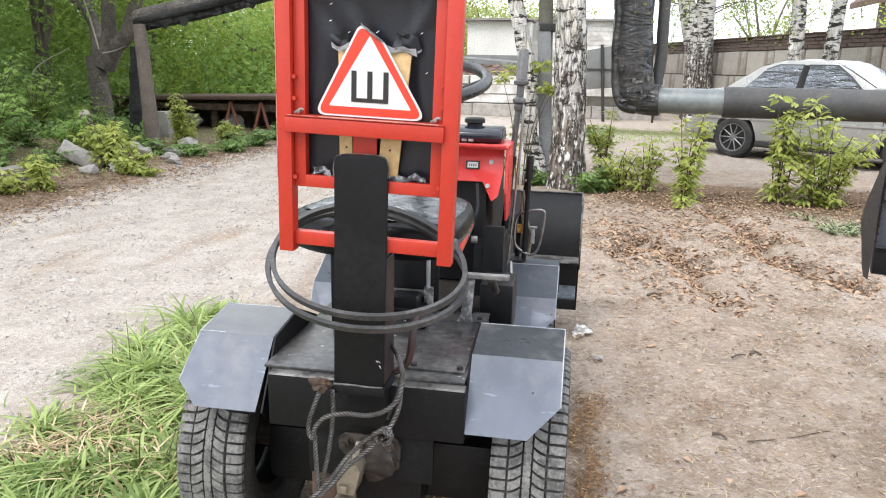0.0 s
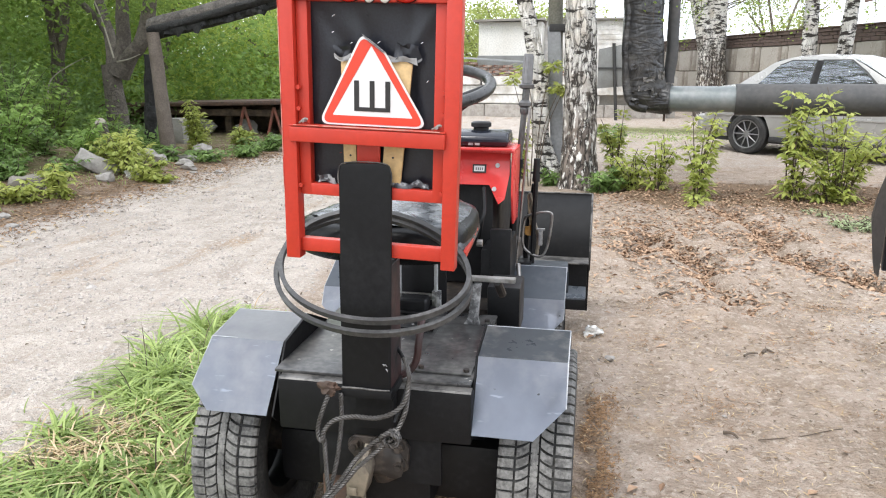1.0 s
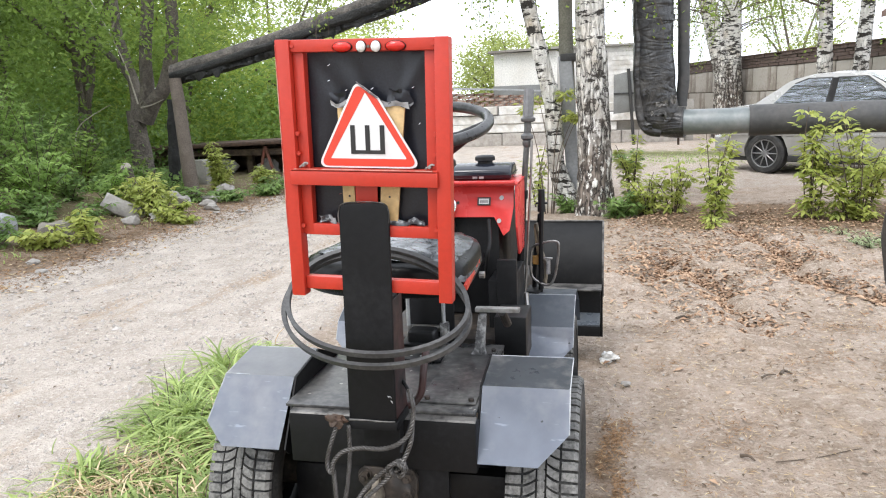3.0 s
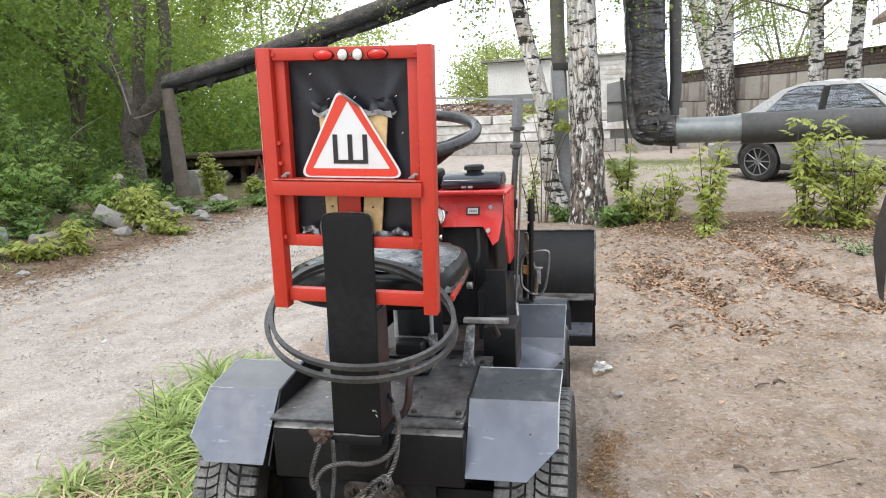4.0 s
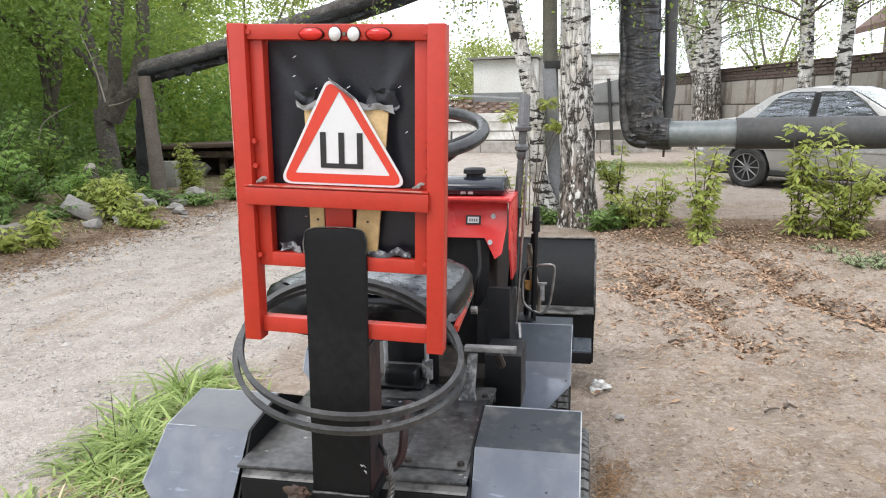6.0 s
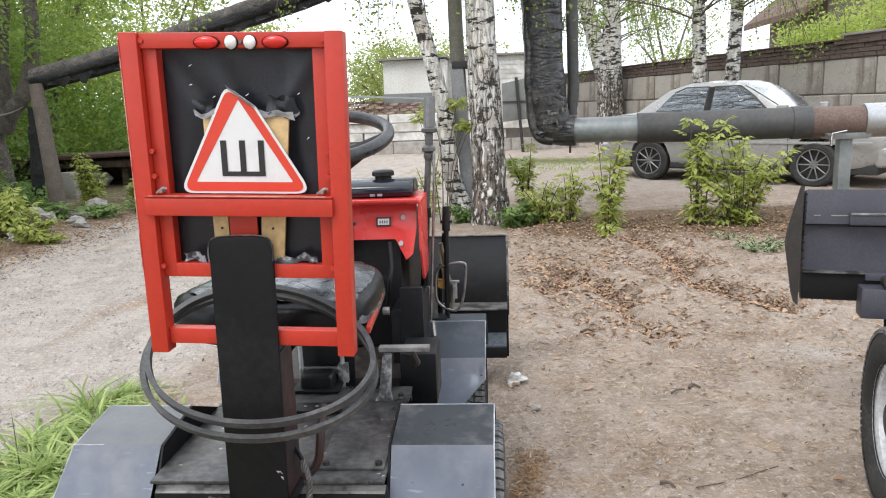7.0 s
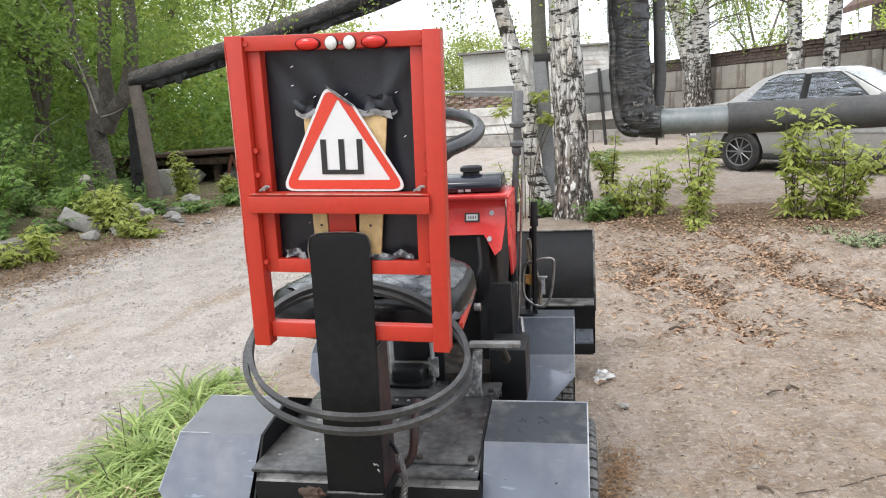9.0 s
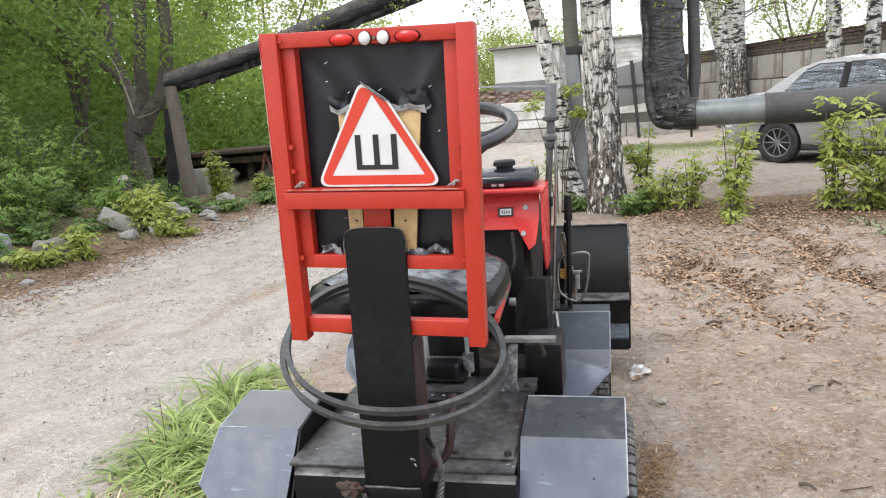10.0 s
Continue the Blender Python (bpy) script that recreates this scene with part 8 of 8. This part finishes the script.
for k, (x, y, s) in enumerate(((-4.88, 7.42, 0.075), (-4.97, 7.40, 0.05))):
    solo("plastic_bag", ball((x, y, float(ground_height(x, y)) + s * 0.5), (s, s * 0.8, s), sub=3, rough=1.1, seed=70 + k), "paper", "crumpled white plastic bag lying on the bank", "bag", (x, y, float(ground_height(x, y))), smooth=12)
solo("concrete_slab", prism([(-6.84, -0.1), (-6.48, -0.1), (-6.50, 0.40), (-6.56, 0.45), (-6.82, 0.44)], "y", 11.2, 11.42, 0.02), "concrete", "upright pale broken concrete slab on the bank", "slab", (-6.66, 11.3, 0))
st = thing("tree_stump", "sawn-off stump with a pale cut face", "stump", (-6.52, 9.2, 0.2))
part("bole", tube([(-6.52, 9.2, 0.10), (-6.52, 9.16, 0.40), (-6.50, 9.10, 0.53)], [0.10, 0.08, 0.075], 14, wobble=0.15), "maple_bark", st)
part("cut_face", tube([(-6.50, 9.10, 0.53), (-6.497, 9.093, 0.536)], [0.070, 0.068], 14), "pale_twig", st, "pale sawn face")

rack = thing("scrap_platform", "low rusty steel platform standing on trestles", "platform", (-6.6, 13.4, 0))
part("deck_sheet", prism([(-9.2, 0.53), (-5.0, 0.645), (-5.0, 0.69), (-9.2, 0.575)], "y", 12.9, 14.2, 0.008), "rust", rack, "rusty flat deck")
# Added dark sheet that stands for the shaded hollow below the deck.
part("back_board", box(-9.1, -5.0, 14.1, 14.2, 0.0, 0.55, 0.01), "platform_dark", rack, "dark sheet put in for the shade under the platform")
part("underframe", box(-9.1, -5.05, 13.05, 13.15, 0.38, 0.50, 0.01), "platform_dark", rack, "dark timber bearer")
for x in (-8.5, -7.5, -6.75):
    part("timber_leg", box(x - 0.06, x + 0.06, 13.3, 13.42, -0.05, 0.52, 0.01), "platform_dark", rack, "dark timber leg")
part("edge_beam", prism([(-9.2, 0.51), (-5.0, 0.62), (-5.0, 0.675), (-9.2, 0.56)], "y", 12.84, 12.9, 0.01), "rust", rack)
part("ramp", prism([(-5.02, 0.64), (-5.0, 0.56), (-4.35, 0.02), (-4.30, 0.08)], "y", 13.0, 13.8, 0.008), "weathered", rack, "sloping board")
for x in (-6.25, -5.65, -7.9, -8.8):
    for s in (-1, 1):
        part("trestle_leg", rod((x, 13.0, 0.55), (x + s * 0.16, 13.0, -0.02), 0.03, 8), "pipe_rust" if x < -7 else "faded_red", rack, "faded red trestle leg")
for x, z, r in ((-6.35, 0.16, 0.16), (-7.3, 0.2, 0.2), (-8.3, 0.18, 0.18)):
    stone(x, 13.3, r * 1.3, r, r, int(-x * 10), "dark junk stone beneath the platform", "rubble", "concrete")

# ---- grass beside the tractor ----


def blades(name, label, rng, px, py, heights, width, bend, material, category="grass", angle=None):
    """Arching blades; px, py, heights and angle are arrays."""
    n = len(px)
    a = rng.uniform(0, 2 * np.pi, n) if angle is None else angle
    twist = a + rng.normal(0, 0.5, n)
    d = np.stack([np.cos(a), np.sin(a), np.zeros(n)], 1)
    s = np.stack([-np.sin(twist), np.cos(twist), np.zeros(n)], 1)
    base = np.stack([px, py, ground_height(px, py) - 0.01], 1)
    lean = rng.uniform(0.15, 1.0, n) * bend
    w = rng.uniform(0.5, 1.3, n) * width
    rows = []
    for t, wk in ((0.0, 0.75), (0.3, 1.0), (0.58, 0.95), (0.84, 0.65), (1.0, 0.0)):
        c = base + d * (lean * heights * t ** 2)[:, None] + np.array([0, 0, 1]) * (heights * (t - 0.45 * lean * t ** 2.3))[:, None]
        rows += [c - s * (w * wk / 2)[:, None], c + s * (w * wk / 2)[:, None]] if wk else [c]
    verts = np.stack(rows, 1).reshape(-1, 3)
    k = np.arange(n)[:, None] * 9
    faces = np.concatenate([k + [0, 1, 3], k + [0, 3, 2], k + [2, 3, 5], k + [2, 5, 4], k + [4, 5, 7], k + [4, 7, 6], k + [6, 7, 8]])
    return tagged(new(name, raw_mesh(name, verts, faces, material)), label, category, kind="stuff")


rng = np.random.RandomState(7)
cx, cy = rng.uniform(-1.75, -0.62, 260), rng.uniform(0.2, 3.4, 260)
keep = (cx > -1.56 + 0.14 * np.sin(cy * 4.1) - 0.10 * (1.9 - cy)) & (cx < -0.80 - 0.66 * np.clip((cy - 1.9) / 0.9, 0, 1)) & (cy < 2.75)
cx, cy = np.concatenate([cx[keep], [-1.56, -1.50, -1.60, -1.47, -1.52, -1.55, -1.62, -1.66, -1.70, -1.72, -1.66, -1.68, -1.64, -1.60, -1.58]]), np.concatenate([cy[keep], [2.42, 2.50, 2.30, 2.75, 2.95, 3.12, 1.95, 1.70, 2.55, 2.72, 2.88, 3.04, 3.18, 3.32, 3.02]])
tall = rng.uniform(0.075, 0.150, len(cx)) * (0.85 + 0.6 * (rng.random(len(cx)) > 0.78))
n = 9500
pick = rng.randint(0, len(cx), n)
ang, off = rng.uniform(0, 2 * np.pi, n), np.abs(rng.normal(0, 0.045, n))
gx, gy = cx[pick] + np.cos(ang) * off, cy[pick] + np.sin(ang) * off
dry = np.minimum(np.hypot(gx + 1.40, (gy - 1.98) * 0.7), np.hypot(gx + 1.2, (gy - 1.86) * 0.7))
ok = (dry > 0.13) | (rng.random(n) > 0.7)
gx, gy, ang, pick = gx[ok], gy[ok], ang[ok], pick[ok]
n = len(gx)
blades("grass", "fresh green grass beside the tractor wheel", rng, gx, gy, tall[pick] * rng.uniform(0.6, 1.25, n), 0.0112, 2.5, "grass", angle=ang + rng.normal(0, 1.1, n))
n = 3600
pick = rng.randint(0, len(cx), n)
blades("short_grass", "short green grass between the tufts", rng, cx[pick] + rng.normal(0, 0.10, n), cy[pick] + rng.normal(0, 0.10, n), rng.uniform(0.03, 0.09, n), 0.010, 1.8, "grass")
n = 700
pick = rng.randint(0, len(cx), n)
blades("dry_grass", "dry straw among the fresh grass", rng, cx[pick] + rng.normal(0, 0.08, n), cy[pick] + rng.normal(0, 0.08, n), rng.uniform(0.05, 0.16, n), 0.006, 2.1, "straw")
n = 320
which = rng.randint(0, 3, n)
dx, dy = np.array([-1.42, -1.2, -1.5])[which] + rng.normal(0, 0.09, n), np.array([1.98, 1.86, 1.78])[which] + rng.normal(0, 0.08, n)
blades("matted_straw", "patch of matted dry straw in the grass", rng, dx, dy, rng.uniform(0.05, 0.12, n), 0.0065, 2.1, "straw")
pick = rng.randint(0, len(cx), 40)
blades("seed_stalks", "thin brown seed stalks standing above the grass", rng, np.concatenate([cx[pick] - 0.05, [-1.60, -1.52, -1.55, -1.50, -1.50]]), np.concatenate([cy[pick], [2.45, 2.50, 2.42, 2.72, 3.1]]), np.concatenate([rng.uniform(0.12, 0.22, 40), [0.30, 0.26, 0.25, 0.26, 0.22]]), 0.0045, 0.5, "twig")
ex, ey = rng.uniform(-5.4, -4.75, 2600), rng.uniform(4.6, 15.0, 2600)
blades("bank_grass", "short grass along the foot of the bank", rng, ex - rng.exponential(0.4, 2600), ey, rng.uniform(0.02, 0.07, 2600), 0.010, 1.4, "grass")
ex, ey = rng.normal(0, 0.9, 2200) + 0.6, rng.uniform(11.3, 18.5, 2200)
blades("far_grass", "thin grass on the far verge", rng, ex + rng.uniform(-0.6, 3.0, 2200) * 0.6, 14.6 + rng.normal(0, 0.7, 2200), rng.uniform(0.015, 0.05, 2200), 0.014, 1.2, "grass")

# ---- litter on the ground ----


def scatter_leaves(name, label, rng, px, py, length, width, material, lift=0.004):
    n = len(px)
    a = rng.uniform(0, 2 * np.pi, n)
    tilt = rng.normal(0, 0.35, (n, 2))
    L, W = length * rng.uniform(0.5, 1.4, n), width * rng.uniform(0.5, 1.4, n)
    z = ground_height(px, py) + lift + rng.uniform(0, 0.006, n)
    c = np.stack([px, py, z], 1)
    d = np.stack([np.cos(a), np.sin(a), tilt[:, 0] * 0.6], 1) * L[:, None] / 2
    s = np.stack([-np.sin(a), np.cos(a), tilt[:, 1] * 0.6], 1) * W[:, None] / 2
    up = np.array([0, 0, 1]) * (W * rng.uniform(0.0, 0.5, n))[:, None]
    verts = np.stack([c - d, c + s + up, c + d, c - s + up], 1).reshape(-1, 3)
    k = np.arange(n)[:, None] * 4
    faces = np.concatenate([k + [0, 1, 2], k + [0, 2, 3]])
    return tagged(new(name, raw_mesh(name, verts, faces, material)), label, "litter", kind="stuff")


def along(rng, line, count, spread):
    """Points strewn along a broken line."""
    line = np.array(line)
    seg = np.hypot(*(line[1:] - line[:-1]).T)
    s = rng.choice(len(seg), count, p=seg / seg.sum())
    t = rng.random(count)[:, None]
    return line[s] * (1 - t) + line[s + 1] * t + rng.normal(0, spread, (count, 2))


strewn = np.concatenate([along(rng, RUTS[0], 520, 0.09), along(rng, RUTS[1], 900, 0.075), along(rng, RUTS[2], 1300, 0.085), along(rng, RUTS[2], 800, 0.22), along(rng, RUTS[1], 800, 0.24), along(rng, RUTS[0], 500, 0.22),
                         np.stack([rng.normal(0.95, 0.5, 900), rng.normal(5.9, 0.35, 900)], 1), np.stack([rng.uniform(0.2, 5.0, 3800), rng.normal(7.2, 0.5, 3800)], 1), np.stack([rng.uniform(0.2, 3.2, 130), rng.uniform(1.2, 6.5, 130)], 1)])
fx, fy = strewn[:, 0], strewn[:, 1]
scatter_leaves("leaf_litter", "brown dead leaves strewn on the earth", rng, fx, fy, 0.040, 0.022, "litter", 0.006)
fx, fy = rng.uniform(0.15, 4.0, 13000), rng.uniform(1.0, 7.2, 13000)
scatter_leaves("straw_litter", "bits of straw and dry grass on the earth", rng, fx, fy, 0.030, 0.0035, "straw")
pcx, pcy = rng.uniform(0.3, 3.2, 110), rng.uniform(1.3, 5.6, 110)
pk = rng.randint(0, 110, 7600)
scatter_leaves("straw_patches", "small drifts of dry orange straw on the earth", rng, pcx[pk] + rng.normal(0, 0.08, 7600), pcy[pk] + rng.normal(0, 0.045, 7600), 0.026, 0.0036, "needles")
fx, fy = rng.uniform(0.15, 4.0, 2600), rng.uniform(1.0, 7.2, 2600)
scatter_leaves("bark_crumbs", "dark crumbs of bark on the earth", rng, fx, fy, 0.024, 0.009, "dark_scrap")
fx, fy = rng.uniform(0.2, 3.6, 900), rng.uniform(1.1, 6.2, 900)
scatter_leaves("broken_twigs", "thin dark broken twigs on the earth", rng, fx, fy, 0.055, 0.0032, "dark_scrap", 0.005)
fx, fy = rng.uniform(-4.8, -1.4, 420), rng.uniform(1.5, 10.0, 420)
scatter_leaves("track_crumbs", "dark crumbs and bark on the track", rng, fx, fy, 0.03, 0.012, "dark_scrap")
lump = rng.uniform(0, 1, (26, 2))
pk = rng.randint(0, 26, 3000)
fy = 1.0 + 1.7 * lump[pk, 0] + rng.normal(0, 0.06, 3000)
fx = 0.172 + 0.10 * lump[pk, 1] + np.abs(rng.normal(0, 0.035, 3000))
scatter_leaves("needle_litter", "orange-brown dry litter along the tractor", rng, fx, fy, 0.019, 0.0045, "needles")
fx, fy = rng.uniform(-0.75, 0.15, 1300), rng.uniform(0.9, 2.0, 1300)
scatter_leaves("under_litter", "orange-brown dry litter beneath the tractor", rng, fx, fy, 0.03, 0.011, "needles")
fx, fy = -4.15 - rng.gamma(2.0, 0.30, 3000), rng.uniform(4.3, 10.5, 3000)
scatter_leaves("bank_litter", "dead leaves along the foot of the bank", rng, fx, fy, 0.036, 0.017, "needles")
fx, fy = -3.9 - rng.gamma(2.0, 0.32, 2600), rng.uniform(4.3, 12.0, 2600)
scatter_leaves("bank_crumbs", "dark crumbs and twigs along the foot of the bank", rng, fx, fy, 0.040, 0.009, "dark_scrap")
fx, fy = -3.8 - rng.gamma(2.0, 0.30, 500), rng.uniform(4.3, 12.0, 500)
scatter_leaves("bank_chips", "pale chips and scraps along the foot of the bank", rng, fx, fy, 0.05, 0.018, "straw")


def pebbles(name, label, rng, px, py, size, material):
    n = len(px)
    base = np.array([(1, 0, 0), (0, 1, 0), (-1, 0, 0), (0, -1, 0), (0, 0, 0.7), (0, 0, -0.7)], float)
    sc = (size * rng.lognormal(0, 0.45, n))[:, None, None]
    v = base[None] * sc * rng.uniform(0.7, 1.3, (n, 6, 1))
    ang = rng.uniform(0, 2 * np.pi, n)
    ca, sa = np.cos(ang)[:, None], np.sin(ang)[:, None]
    x, y = v[..., 0] * ca - v[..., 1] * sa * 0.7, v[..., 0] * sa + v[..., 1] * ca * 0.7
    v = np.stack([x + px[:, None], y + py[:, None], v[..., 2] + (ground_height(px, py) + 0.15 * size)[:, None]], -1).reshape(-1, 3)
    f = np.array([(0, 1, 4), (1, 2, 4), (2, 3, 4), (3, 0, 4), (1, 0, 5), (2, 1, 5), (3, 2, 5), (0, 3, 5)])
    faces = (np.arange(n)[:, None, None] * 6 + f[None]).reshape(-1, 3)
    return tagged(new(name, raw_mesh(name, v, faces, material)), label, "gravel", kind="stuff")


grit = np.random.RandomState(61)
fx, fy = grit.uniform(-4.5, -1.3, 19000), 1.0 + 10.0 * grit.random(19000) ** 1.3
pebbles("gravel", "pale gravel bedded in the track", grit, fx, fy, 0.0066, "track_stone")
fx, fy = rng.uniform(0.2, 4.2, 900), rng.uniform(1.0, 6.5, 900)
pebbles("small_stones", "scattered small stones on the earth", rng, fx, fy, 0.005, "stone")


def twig_on_ground(points, r, label):
    pts = [(x, y, float(ground_height(x, y)) + r + h) for x, y, h in points]
    b = tube(curve_points(pts, 5), [r * (1 - 0.5 * k / (5 * (len(pts) - 1))) for k in range(5 * (len(pts) - 1) + 1)], 7, wobble=0.25)
    x, y, z = pts[0]
    solo("fallen_twig", b, "twig", label, "twig", (x, y, z - r), "fallen twigs")


twig_on_ground([(0.90, 3.22, 0), (0.93, 3.25, 0.004), (0.965, 3.25, 0.006)], 0.006, "dark broken twig lying on bare earth")
twig_on_ground([(0.99, 3.27, 0.0), (1.01, 3.30, 0.008), (1.04, 3.28, 0.0)], 0.008, "dark broken twig lying on bare earth")
twig_on_ground([(0.685, 2.44, 0), (0.71, 2.43, 0.006), (0.73, 2.41, 0)], 0.007, "dark curled bark chip on bare earth")
twig_on_ground([(2.3, 6.4, 0), (2.6, 6.5, 0.03), (2.9, 6.45, 0.02), (3.1, 6.5, 0.0)], 0.009, "pale dead twig among leaves")
twig_on_ground([(0.80, 2.42, 0), (0.95, 2.47, 0.0), (1.1, 2.54, 0.001), (1.3, 2.6, 0)], 0.0022, "thin root across bare earth")
twig_on_ground([(0.60, 4.10, 0), (0.64, 4.13, 0.006), (0.67, 4.11, 0)], 0.009, "dark bark chip on bare earth")
for k, (x, y, s) in enumerate(((0.22, 3.36, 0.036), (0.25, 3.39, 0.022))):
    z0 = float(ground_height(x, y))
    solo("crumpled_paper", ball((x, y, z0 + s * 0.4), (s, s * 0.8, s * 0.6), sub=3, rough=1.3, seed=20 + k), "paper", "crumpled scrap of white paper on the earth", "paper", (x, y, z0), smooth=10)
solo("pebble", ball((0.30, 3.06, 0.008), (0.022, 0.017, 0.012), sub=2, rough=0.4, seed=9), "stone", "single pale pebble on bare earth", "stone", (0.30, 3.06, 0))
solo("flat_stone", ball((1.06, 5.35, 0.0), (0.05, 0.10, 0.035), sub=3, rough=0.6, seed=3), "concrete", "flat grey stone among dead leaves", "stone", (1.06, 5.35, 0))
